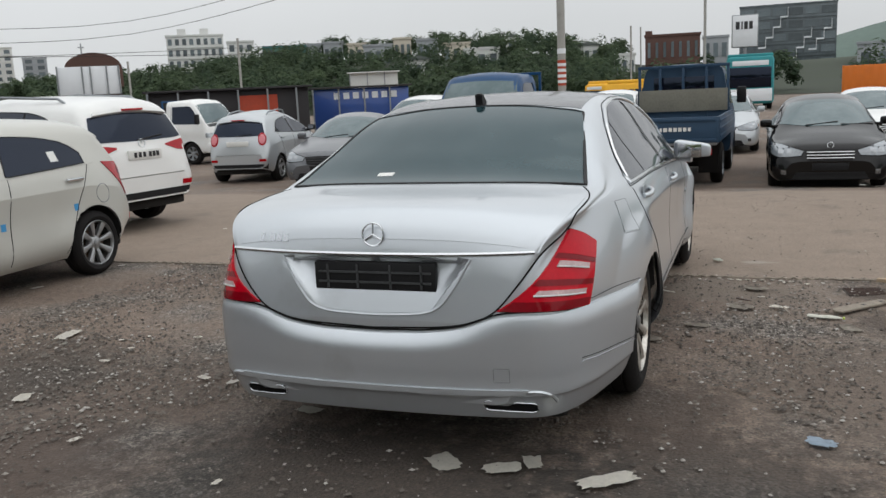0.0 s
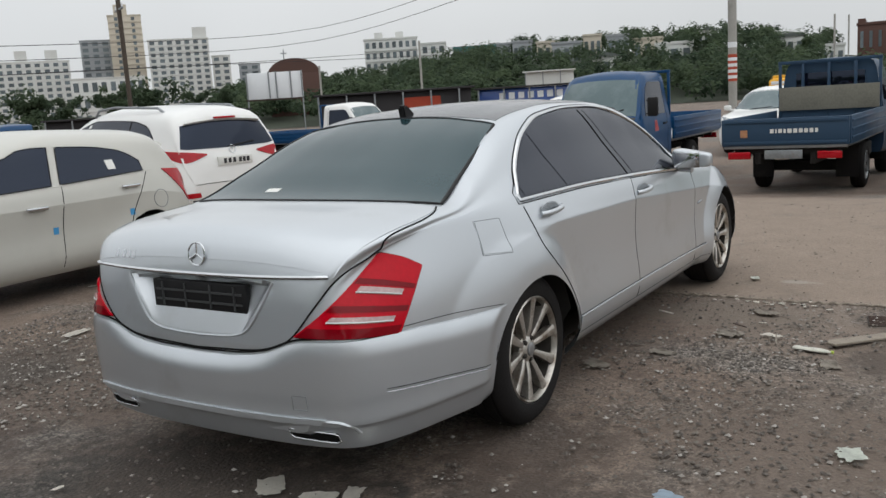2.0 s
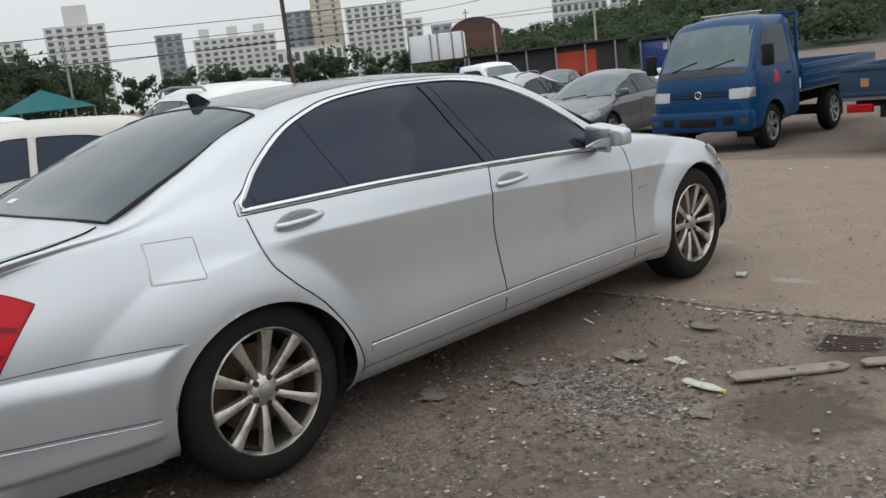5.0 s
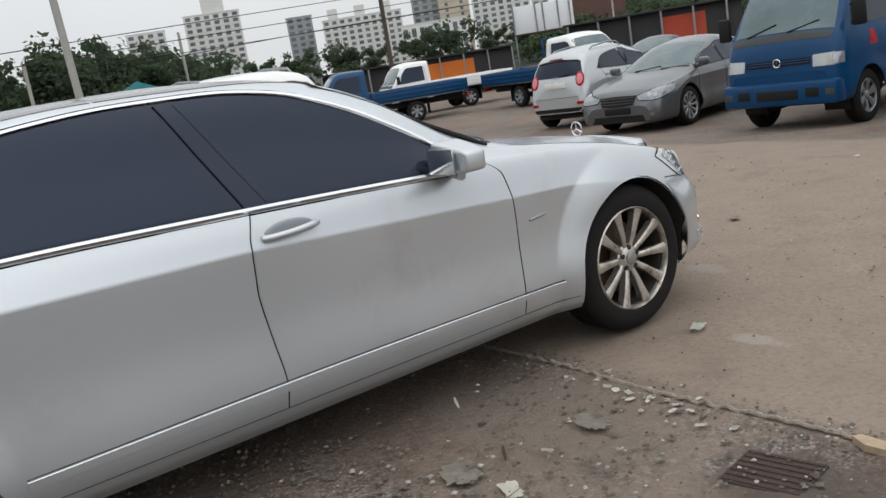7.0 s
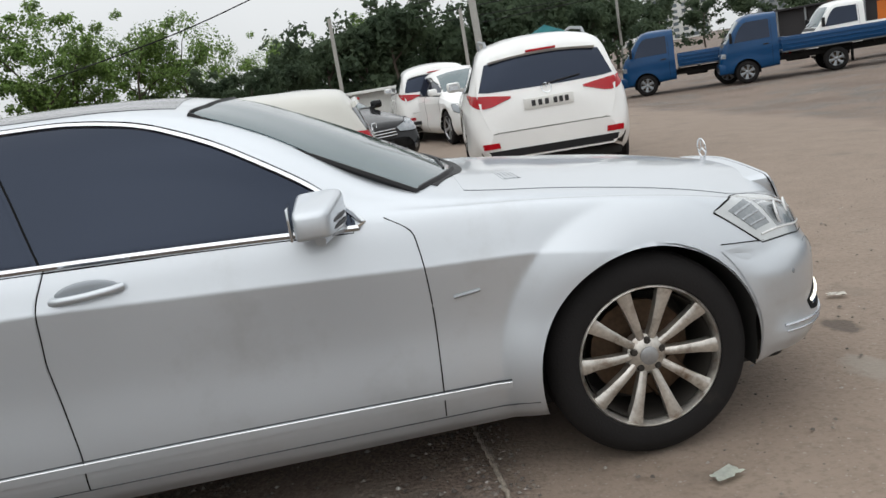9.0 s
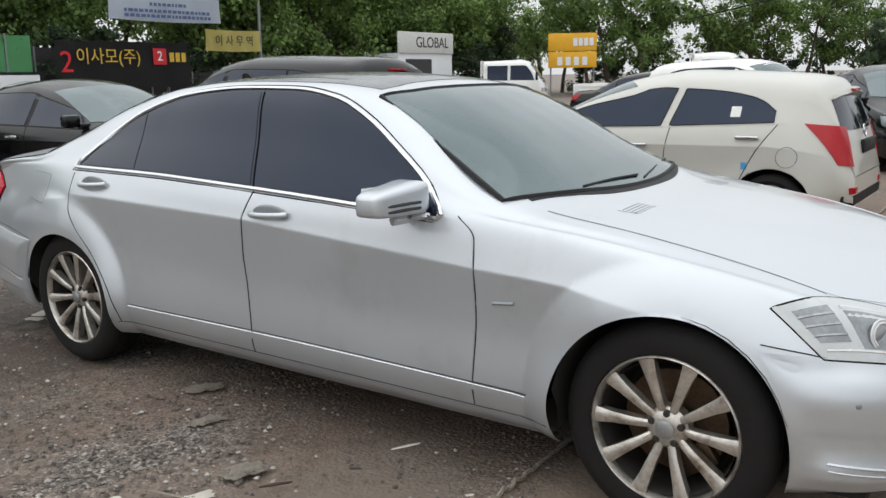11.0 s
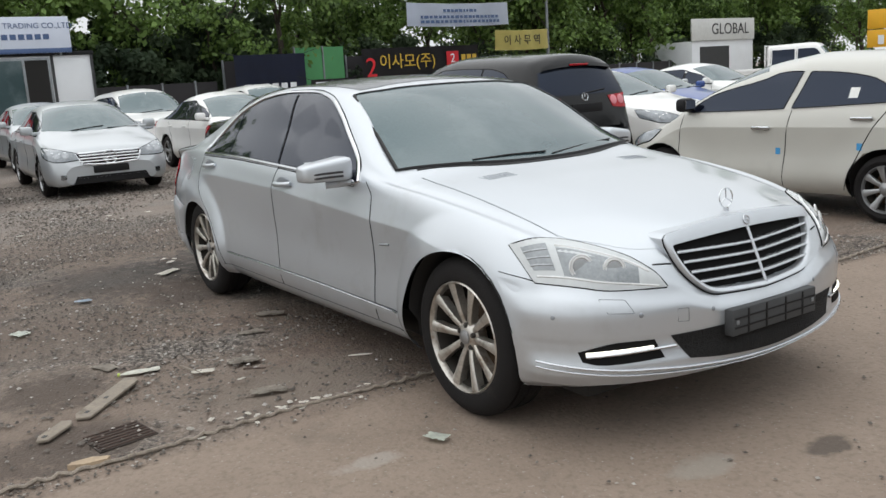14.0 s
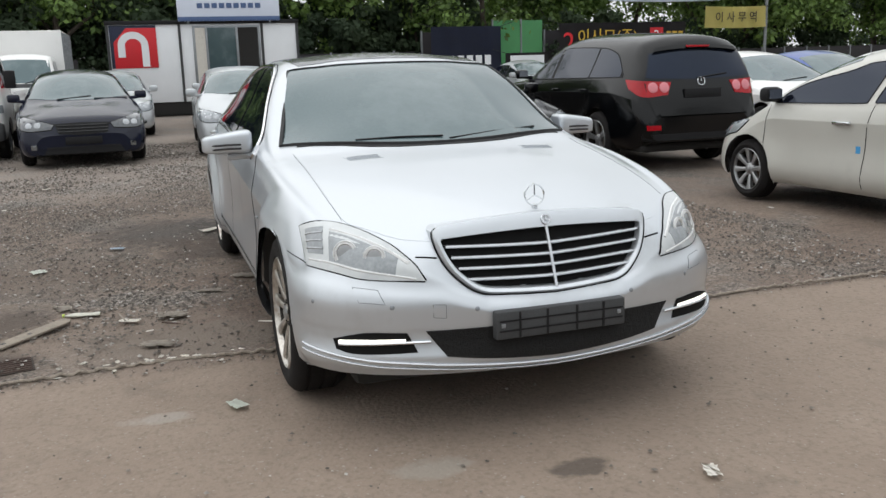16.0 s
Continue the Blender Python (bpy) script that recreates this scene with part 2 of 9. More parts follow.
class Surf:
    """A sheet of faces on which panels, seams and lamps are laid."""

    def lay(self, verts, faces):
        from mathutils.bvhtree import BVHTree
        self.verts, self.faces = verts, faces
        self.tree = BVHTree.FromPolygons(verts, faces)
        return self

    def mesh(self):
        bm = bmesh.new()
        vs = [bm.verts.new(v) for v in self.verts]
        for f in self.faces:
            bm.faces.new([vs[i] for i in f])
        return bm

    def cast(self, p, d, off=0.0):
        d = Vector(d).normalized()
        hit, nor, _, _ = self.tree.ray_cast(Vector(p) - d * 3, d)
        if hit is None:
            hit, nor, _, _ = self.tree.find_nearest(Vector(p))
        if nor.dot(d) > 0:
            nor = -nor
        return hit + nor * off, nor

    def patch(self, lo, hi, d, nu=16, nv=8, off=0.003, th=0.012, smooth=True, raw=False):
        """A panel laid on the shell between two lines, with edges that reach into it."""
        A, B = (np.array(lo, float), np.array(hi, float)) if raw else (resample(lo, nu, smooth), resample(hi, nu, smooth))
        nu = len(A)
        bm = bmesh.new()
        V, N = [], []
        for j in range(nv):
            t = j / (nv - 1)
            row = [self.cast(A[i] * (1 - t) + B[i] * t, d, off(i / (nu - 1), t) if callable(off) else off) for i in range(nu)]
            V.append([bm.verts.new(p) for p, _ in row])
            N.append([n for _, n in row])
        for j in range(nv - 1):
            for i in range(nu - 1):
                bm.faces.new((V[j][i], V[j][i + 1], V[j + 1][i + 1], V[j + 1][i]))
        ring = [(0, i) for i in range(nu)] + [(j, nu - 1) for j in range(1, nv)] + [(nv - 1, i) for i in range(nu - 2, -1, -1)] + [(j, 0) for j in range(nv - 2, 0, -1)]
        low = [bm.verts.new(V[j][i].co - N[j][i] * th) for j, i in ring]
        k = len(ring)
        for q in range(k):
            a, b = ring[q], ring[(q + 1) % k]
            bm.faces.new((V[b[0]][b[1]], V[a[0]][a[1]], low[q], low[(q + 1) % k]))
        bmesh.ops.recalc_face_normals(bm, faces=bm.faces)
        bm.faces.ensure_lookup_table()
        f = bm.faces[0]
        if f.normal.dot(Vector(d)) > 0:
            bmesh.ops.reverse_faces(bm, faces=bm.faces)
        return bm

    def line(self, pts, d, r, n=24, off=0.0, smooth=True, closed=False, flat=1.0, sides=6):
        P = resample(pts, n, smooth)
        return tubed([self.cast(p, d, off)[0] for p in P], r, sides, closed, flat)


class Body(Surf):
    """A car shell lofted from section curves along its length; x ahead, y to its left, z up, wheels on z = 0."""

    def __init__(self, keys, ends, wheels, arch, step=0.05, per=4, flare=0.02, hub=0.33, flare_w=0.11, more=(), press=None, squash=None, swell=None):
        c = {k: curve(v) for k, v in keys.items() if k != "crease"}
        n = int((ends[1] - ends[0]) / step)
        xs = set(np.linspace(ends[0], ends[1], n).round(4))
        for e, s in ((ends[0], 1), (ends[1], -1)):
            xs |= {round(e + s * q * step, 4) for q in (0.08, 0.2, 0.4, 0.7)}
        xs = sorted(xs | set(more))
        crease = keys.get("crease")
        grid = []
        for x in xs:
            zb, bt, tp, ed = c["bottom"](x), c["belt"](x), c["top"](x), c["edge"](x)
            ws, wm, wb, wr = c["w_sill"](x), c["w_mid"](x), c["w_belt"](x), c["w_edge"](x)
            zm = c["z_mid"](x) if "z_mid" in c else zb + 0.5 * (bt - zb)
            ed, bt = min(ed, tp - 0.004), min(bt, tp - 0.008)
            P = [(ws - 0.05, zb), (ws, zb + 0.05 * (bt - zb) / 0.7), (0.45 * ws + 0.55 * wm + 0.012, 0.5 * (zb + zm)), (wm, zm), (0.5 * (wm + wb) + 0.018, 0.5 * (zm + bt)),
                 (wb, bt), (0.55 * wb + 0.45 * wr + 0.006, 0.55 * bt + 0.45 * ed), (wr, ed), (wr * 0.62, ed + 0.72 * (tp - ed)), (wr * 0.3, ed + 0.94 * (tp - ed)), (0, tp)]
            row = spline(P, per)
            if crease:
                zc, wc, w_in, w_low, kc = crease(x)
                if kc > 0:
                    Q = list(P)
                    Q[2], Q[3], Q[4] = (w_low, zb + 0.16), (w_in, 0.5 * (zb + 0.16 + zc)), (wc, zc)
                    cut = np.vstack([spline(Q[:5], per)[:-1], spline(Q[4:], per)])
                    row = row * (1 - kc) + cut * kc
                j4 = 4 * per
                lo_, hi_ = row[j4] - row[j4 - 1], row[j4 + 1] - row[j4]
                row = np.vstack([row[:j4], row[j4] - lo_ * min(0.5, 0.007 / np.linalg.norm(lo_)), row[j4], row[j4] + hi_ * min(0.5, 0.007 / np.linalg.norm(hi_)), row[j4 + 1:]])
            grid.append(row)
        G = np.array([[(x, -p[0], p[1]) for p in row] for x, row in zip(xs, grid)])
        nx, ns = G.shape[:2]
        inside = np.zeros((nx, ns), bool)
        for wi, wx in enumerate(wheels):
            sq = squash[wi] if squash else 1.0
            dz = G[:, :, 2] - hub
            r = np.hypot(G[:, :, 0] - wx, np.where(dz > 0, dz / sq, dz))
            low = (np.arange(ns) <= 5 * per + 2)[None, :] & (G[:, :, 2] < hub + arch + 0.3)
            if swell:
                G[:, :, 1] -= np.where(np.arange(ns)[None, :] <= 6 * per, swell(wi, G[:, :, 0] - wx, dz, r), 0)
            else:
                G[:, :, 1] -= np.where(low & (r > arch * 0.8), flare * np.exp(-((r - arch) / flare_w) ** 2), 0)
            ins = (r < arch) & low
            inside |= ins
            g = np.pad(ins, 1, constant_values=True)
            deep = ins.copy()
            for dx in (0, 1, 2):
                for dy in (0, 1, 2):
                    deep &= g[dx:dx + nx, dy:dy + ns]
            rim_v = ins & ~deep
            k = np.where(rim_v, arch / np.maximum(r, 1e-6), 1)
            G[:, :, 0] = wx + (G[:, :, 0] - wx) * k
            G[:, :, 2] = hub + (G[:, :, 2] - hub) * k
        verts, faces = [], []
        idx = {}

        def vid(i, j, side):
            key = (i, j, 0 if j == ns - 1 else side)
            if key not in idx:
                idx[key] = len(verts)
                x, y, z = G[i, j]
                verts.append((x, y if side == 0 else -y, z))
            return idx[key]
        for side in (0, 1):
            for i in range(nx - 1):
                for j in range(ns - 1):
                    if inside[i, j] and inside[i + 1, j] and inside[i, j + 1] and inside[i + 1, j + 1]:
                        continue
                    q = (vid(i, j, side), vid(i + 1, j, side), vid(i + 1, j + 1, side), vid(i, j + 1, side))
                    faces.append(q if side == 0 else q[::-1])
        for i in (0, nx - 1):
            ring = [vid(i, j, 0) for j in range(ns)] + [vid(i, j, 1) for j in range(ns - 2, -1, -1)]
            faces.append(ring if i else ring[::-1])
        if press:
            verts = [press(*v) for v in verts]
        self.lay(verts, faces)
        self.wheels, self.arch, self.hub = wheels, arch, hub


def bumper_skin(body, plan, profile, start, top, low, rows, blend, n=120, ledge=False):
    """A bumper: a plan line swept through a height profile, running flush into the shell at its borders."""
    half = spline([(x, y) for x, y in plan], 12)
    full = np.vstack([half, np.stack([half[-2::-1, 0], -half[-2::-1, 1]], 1)])
    s = np.r_[0, np.cumsum(np.linalg.norm(np.diff(full, axis=0), axis=1))]
    ahead = plan[-1][0] > 0
    o = curve(profile)
    verts, faces = [], []
    for j in range(rows):
        t = j / (rows - 1)
        for i in range(n):
            u = i / (n - 1)
            zg = low + t * (0.62 - low)
            x0 = start(zg)
            s0 = float(np.interp(x0 if ahead else -x0, half[:, 0] if ahead else -half[:, 0], s[:len(half)]))
            q = s0 + (s[-1] - 2 * s0) * u
            px, py = float(np.interp(q, s, full[:, 0])), float(np.interp(q, s, full[:, 1]))
            e = 0.01
            tx, ty = np.interp(q + e, s, full[:, 0]) - np.interp(q - e, s, full[:, 0]), np.interp(q + e, s, full[:, 1]) - np.interp(q - e, s, full[:, 1])
            nn = Vector((ty, -tx, 0)).normalized() if ahead else Vector((-ty, tx, 0)).normalized()
            if nn.dot(Vector((1 if ahead else -1, py * 1.5, 0))) < 0:
                nn = -nn
            zt = top(py)
            z = low + t * (zt - low)
            p = Vector((px, py, z)) + nn * o(z)
            w = max(0.0, 1 - (zt - z) / blend)
            w2 = max(0.0, 1 - min(q - s0, s[-1] - s0 - q) / 0.1)
            w = max(w ** 1.8 if ledge else w * w * (3 - 2 * w), w2 * w2 * (3 - 2 * w2))
            if w > 0:
                hit, nor, _, _ = body.tree.ray_cast(p + nn * 0.4, -nn)
                if hit is not None and (hit - p).length < 0.14:
                    p = p * (1 - w) + (hit + nn * 0.003) * w
            if ledge and j == rows - 1:
                p -= nn * 0.03
            verts.append(p)
    for j in range(rows - 1):
        for i in range(n - 1):
            a = j * n + i
            f = (a, a + 1, a + n + 1, a + n)
            faces.append(f if ahead else f[::-1])
    return Surf().lay(verts, faces)


def flip(bm):
    """The same part mirrored to the car's other side."""
    out = bm.copy()
    for v in out.verts:
        v.co.y = -v.co.y
    bmesh.ops.reverse_faces(out, faces=out.faces)
    return out


def both(name, bm, mat, parent, label=""):
    b2 = flip(bm)
    return part(name, bm, mat, parent, label), part(name, b2, mat, parent, label)

# ---- wheels ----
M["barrel"] = material("dirty_barrel", (0.03, 0.026, 0.022, 1), 0.7, 0.3, vary=0.3, scale=12)

def tyre_mesh(r, rr, w, n=36):
    bm = bmesh.new()
    h = w / 2
    prof = [(rr, -h + 0.015), (rr + 0.012, -h), (rr + 0.45 * (r - rr), -h - 0.008), (r - 0.03, -h + 0.004), (r - 0.008, -h + 0.025), (r, -h + 0.045)]
    for g in (-0.25, 0, 0.25):
        prof += [(r, g * w - 0.008), (r - 0.008, g * w - 0.006), (r - 0.008, g * w + 0.006), (r, g * w + 0.008)]
    prof += [(r, h - 0.045), (r - 0.03, h - 0.004), (rr + 0.012, h), (rr, h - 0.015)]
    revolve(bm, prof, n)
    bmesh.ops.recalc_face_normals(bm, faces=bm.faces)
    return bm


def rim_mesh(rr, w, spokes=10, hub=0.055, wide=0.036, n=40, twin=False):
    """Alloy rim with tapered spokes; its face looks along -y."""
    bm = bmesh.new()
    h = w / 2
    revolve(bm, [(rr + 0.004, -h + 0.03), (rr + 0.007, -h + 0.006), (rr + 0.001, -h + 0.0), (rr - 0.004, -h + 0.008), (rr - 0.012, -h + 0.045), (rr - 0.014, -h + 0.12)], n)
    revolve(bm, [(0.001, -h + 0.022), (hub * 0.5, -h + 0.022), (hub, -h + 0.03), (hub + 0.014, -h + 0.045), (hub + 0.014, -h + 0.09)], 20)
    for k in range(spokes):
        a = 2 * math.pi * (k + 0.5) / spokes
        if twin:
            a += (0.11 if k % 2 else -0.11)
        ca, sa = math.cos(a), math.sin(a)
        rows = []
        for r, wd, y in ((hub * 0.8, wide * 0.62, -h + 0.034), (rr * 0.45, wide * 0.72, -h + 0.020), (rr * 0.75, wide * 0.95, -h + 0.012), (rr - 0.004, wide * 1.32, -h + 0.007)):
            row = []
            for s, dy in ((-1, 0.006), (-0.45, 0), (0.45, 0), (1, 0.006), (0.8, 0.045), (-0.8, 0.045)):
                t = s * wd / 2
                row.append(bm.verts.new((r * ca - t * sa, y + dy, r * sa + t * ca)))
            rows.append(row)
        for a_, b_ in zip(rows, rows[1:]):
            for j in range(6):
                bm.faces.new((a_[j], a_[(j + 1) % 6], b_[(j + 1) % 6], b_[j]))
    bmesh.ops.recalc_face_normals(bm, faces=bm.faces)
    return bm


def wheel_set(parent, xs, y, r, rr, w, spokes=10, rim_mat="rim_b", steer=0.0, twin=False, wide=0.036, nuts=0, seg=36):
    """Four wheels, each with tyre, rim, brake disc and hub cap."""
    first = None
    for i, x in enumerate(xs):
        for side in (-1, 1):
            hubm = pose(x, side * y, r, 0, random.Random(i * 7 + side).uniform(0, 70), 0)
            turn = pose(0, 0, 0, 0, 0, (180 if side > 0 else 0) + (steer if x == max(xs) else 0))
            e = new("wheel")
            e.empty_display_size = 0.1
            e.parent = parent
            e.matrix_basis = Matrix.Translation(hubm.translation) @ turn @ hubm.to_3x3().to_4x4()
            if first is None:
                t = part("tyre", tyre_mesh(r, rr, w, seg), M["rubber"], e, "dusty black rubber tyre")
                q = part("rim", rim_mesh(rr, w, spokes, wide=wide, twin=twin, n=seg), M[rim_mat], e, "alloy rim with brake dust")
                bm = bmesh.new()
                revolve(bm, [(0.03, 0.0), (rr * 0.72, 0.0), (rr * 0.72, 0.022), (0.03, 0.022)], 28)
                box(bm, rr * 0.35, rr * 0.74, -0.03, 0.045, -0.07, 0.07, 0.012)
                d = part("brake_disc", bm, M["disc"], e, "rusty steel brake disc")
                bm = bmesh.new()
                revolve(bm, [(0.0005, -w / 2 + 0.012), (0.02, -w / 2 + 0.012), (0.031, -w / 2 + 0.017), (0.032, -w / 2 + 0.03)], 20)
                bmesh.ops.recalc_face_normals(bm, faces=bm.faces)
                c = part("hub_cap", bm, M["rim_b"], e)
                bm = bmesh.new()
                revolve(bm, [(rr - 0.016, -w / 2 + 0.024), (rr - 0.022, -w / 2 + 0.05), (rr - 0.03, w / 2 - 0.03), (0.05, w / 2 - 0.03)], seg)
                bmesh.ops.reverse_faces(bm, faces=bm.faces)
                l = part("rim_barrel", bm, M["barrel"], e, "dirty dark rim barrel")
                first = [t, q, d, c, l]
                for k in range(nuts):
                    a = 2 * math.pi * k / nuts
                    bm = bmesh.new()
                    revolve(bm, [(0.0005, -w / 2 + 0.022), (0.009, -w / 2 + 0.022), (0.012, -w / 2 + 0.026), (0.013, -w / 2 + 0.045)], 8)
                    bmesh.ops.recalc_face_normals(bm, faces=bm.faces)
                    bmesh.ops.translate(bm, verts=bm.verts, vec=(0.05 * math.cos(a), 0, 0.05 * math.sin(a)))
                    first.append(part("wheel_bolt", bm, M["barrel"], e, "dark wheel bolt"))
            else:
                for o in first:
                    again(o, e)


def wheel_wells(parent, body, y0, y1):
    """Dark liners inside the arches."""
    for wx in body.wheels:
        for s in (-1, 1):
            bm = bmesh.new()
            rows = []
            for y, low in ((y0, 0.0), (y1, 0.05)):
                rows.append([bm.verts.new((wx + (body.arch + 0.004) * math.cos(radians(a)), s * (y if 5 < a < 175 else y - low), body.hub + (body.arch + 0.004) * math.sin(radians(a)))) for a in range(-17, 198, 11)])
            for a, b in zip(zip(rows[0], rows[0][1:]), zip(rows[1], rows[1][1:])):
                bm.faces.new((a[0], a[1], b[1], b[0]))
            bm.faces.new(rows[0])
            part("wheel_well", bm, M["under"], parent)


def emblem(parent, name, at, d, r, mat, spokes=3, tube_r=0.004):
    """A plain ring badge with bars, standing on a surface that faces d."""
    d = Vector(d).normalized()
    s = d.cross(Vector((0, 0, 1))).normalized()
    u = s.cross(d).normalized()
    bm = bmesh.new()
    at = Vector(at)
    tube(bm, [at + r * (math.cos(2 * math.pi * k / 28) * s + math.sin(2 * math.pi * k / 28) * u) for k in range(28)], tube_r, 6, True)
    for k in range(spokes):
        a = math.pi / 2 + 2 * math.pi * k / spokes
        tube(bm, [at, at + r * (math.cos(a) * s + math.sin(a) * u)], tube_r * 0.9, 6)
    bmesh.ops.recalc_face_normals(bm, faces=bm.faces)
    return part(name, bm, mat, parent, "chrome ring emblem")


def sample(f0, f1, xa, xb, n=9):
    """Lower and upper lines of a side pane between two stations."""
    xs = np.linspace(xa, xb, n)
    return [(x, -0.8, f0(x)) for x in xs], [(x, -0.8, f1(x)) for x in xs]


# ---- ordinary parked cars ----
def make_car(name, m, label, L, W, H, wb, fo, paint, shape="sedan", r=0.32, spokes=5, category="car", group="parked cars", plate=None, rails=False,
             grille="bar", star=False, lamps="red", dark_lamps=False, stickers=False, hood=0.53, cowl_f=0.2, rear_plate=None, step=0.06, trim=None, surround=True):
    root = thing(name, m, label, category, group)
    paint = M[paint]
    hw, x1 = W / 2, wb / 2 + fo
    x0 = x1 - L
    xc = wb / 2 - cowl_f
    xa = xc - (0.85 if shape != "suv" else 0.75)
    zc, zf, zd = 0.67 * H, hood * H, 0.70 * H
    if shape == "suv":
        zc, zf = 0.66 * H, (hood + 0.06) * H
    xr, xd = -wb / 2 + 0.3, -wb / 2 - 0.42
    lift = 0.05 if shape == "suv" else 0.0
    top = [(x1, 0.34 * H), (x1 - 0.03, 0.42 * H), (x1 - 0.09, zf - 0.05), (x1 - 0.22, zf), (x1 - 0.6, zf + 0.5 * (zc - zf)), (xc, zc), (xc - 0.4, 0.5 * (zc + 0.95 * H)), (xa, 0.945 * H), (xa - 0.4, 0.99 * H), (-0.25, H)]
    edge = [(x1, 0.335 * H), (x1 - 0.12, zf - 0.08), (x1 - 0.6, zf + 0.03), (xc - 0.12, zc - 0.02), (xa - 0.12, 0.875 * H), (xa - 0.5, 0.92 * H), (-0.3, 0.93 * H)]
    wr = [(x1, 0.5 * hw), (x1 - 0.15, 0.72 * hw), (x1 - 0.6, 0.81 * hw), (xc, 0.84 * hw), (xa - 0.1, 0.69 * hw), (-0.2, 0.66 * hw)]
    belt_r = 0.655 * H
    if shape == "sedan":
        top += [(xr, 0.94 * H), (0.5 * (xr + xd), 0.83 * H), (xd, zd + 0.015), (x0 + 0.12, zd - 0.005), (x0 + 0.03, 0.62 * H), (x0, 0.44 * H)]
        edge += [(xr + 0.1, 0.885 * H), (xd + 0.05, zd - 0.02), (x0 + 0.14, zd - 0.04), (x0, 0.43 * H)]
        wr += [(xr, 0.66 * hw), (xd, 0.78 * hw), (x0 + 0.12, 0.7 * hw), (x0, 0.5 * hw)]
    else:
        top += [(x0 + 0.65, 0.975 * H), (x0 + 0.3, 0.945 * H), (x0 + 0.2, 0.86 * H), (x0 + 0.08, 0.66 * H), (x0 + 0.02, 0.54 * H), (x0, 0.4 * H)]
        edge += [(x0 + 0.7, 0.915 * H), (x0 + 0.36, 0.885 * H), (x0 + 0.13, 0.67 * H), (x0, 0.39 * H)]
        wr += [(x0 + 0.6, 0.69 * hw), (x0 + 0.3, 0.71 * hw), (x0 + 0.1, 0.78 * hw), (x0, 0.68 * hw)]
    keys = {
        "top": top, "edge": edge, "w_edge": wr,
        "belt": [(x1, 0.32 * H), (x1 - 0.15, zf - 0.1), (x1 - 0.5, zf), (xc - 0.2, 0.615 * H), (0, 0.63 * H), (-wb / 2, belt_r), (x0 + 0.2, 0.63 * H), (x0, 0.42 * H)],
        "w_belt": [(x1, 0.62 * hw), (x1 - 0.08, 0.82 * hw), (x1 - 0.35, 0.92 * hw), (x1 - 0.8, 0.945 * hw), (0, 0.945 * hw), (-wb / 2, 0.93 * hw), (x0 + 0.3, 0.88 * hw), (x0 + 0.08, 0.8 * hw), (x0, 0.62 * hw)],
        "w_mid": [(x1, 0.72 * hw), (x1 - 0.08, 0.9 * hw), (x1 - 0.35, 0.98 * hw), (x1 - 0.8, 0.985 * hw), (0, 0.985 * hw), (-wb / 2, 0.985 * hw), (x0 + 0.3, 0.95 * hw), (x0 + 0.06, 0.87 * hw), (x0, 0.75 * hw)],
        "w_sill": [(x1, 0.68 * hw), (x1 - 0.1, 0.86 * hw), (x1 - 0.4, 0.93 * hw), (0, 0.93 * hw), (x0 + 0.3, 0.9 * hw), (x0, 0.72 * hw)],
        "bottom": [(x1, 0.22 + lift), (x1 - 0.1, 0.19 + lift), (0, 0.2 + lift), (x0 + 0.4, 0.22 + lift), (x0, 0.32 + lift)],
    }
    def crease(x):
        k = min(1.0, max(0.0, (x1 - 0.5 - x) / 0.4), max(0.0, (x - x0 - 0.25) / 0.4))
        return (0.545 + 0.012 * (wb / 2 - x) / wb) * H, 0.985 * hw, 0.962 * hw, 0.98 * hw, k
    keys["crease"] = crease
    arch = r + 0.05
    b = Body(keys, (x0, x1), (-wb / 2, wb / 2), arch, step, 3, 0.02, r)
    part("body", b.mesh(), paint, root)
    R = (0, 1, 0)
    # side panes
    xq = x0 + (0.75 if shape == "sedan" else 0.5)
    xf = xc - 0.2
    f0 = curve([(xq - 0.02, (0.665 if shape != "hatch" else 0.69) * H), (0, 0.65 * H), (xf, 0.635 * H)])
    f1 = curve([(xq - 0.02, 0.68 * H), (xq + 0.3, 0.81 * H if shape == "sedan" else 0.84 * H), (xq + 0.7, 0.885 * H), (-0.1, 0.9 * H), (xa - 0.25, 0.87 * H), (xf - 0.25, 0.755 * H), (xf, 0.645 * H)])
    xb = 0.02 if shape != "hatch" else -0.31
    xk = -wb / 2 + 0.28
    frame_bm = b.patch(*sample(f0, f1, xq, xf, 22), R, 36, 5, 0.003, 0.01)
    both("window_surround", frame_bm, M["black_plastic"] if surround else paint, root)
    panes = [("rear_side_window", xk + 0.01, xb - 0.04), ("front_side_window", xb + 0.04, xf - 0.03)]
    panes = panes + [("quarter_window", xq + 0.05, xk - 0.03)] if shape != "hatch" else [("rear_side_window", xq + 0.13, xb - 0.04), panes[1]]
    for nm, a, c in panes:
        lean = {"rear_side_window": (0, 0.05), "front_side_window": (0.05, 0), "quarter_window": (0, 0)}[nm] if shape == "hatch" else (0, 0)
        lo = [(x, -0.8, f0(x) + 0.012) for x in np.linspace(a + lean[0], c + lean[1], 10)]
        hi = [(x, -0.8, max(f0(x) + 0.02, f1(x) - 0.014)) for x in np.linspace(a - lean[0], c - lean[1], 10)]
        pane = b.patch(lo, hi, R, 18, 6, 0.006, 0.006, False)
        both(nm, pane, M["darkglass"], root)
        if not surround:
            both("pane_seal", b.line(lo + hi[::-1], R, 0.005, 60, 0.006, False, True), M["black_plastic"], root)
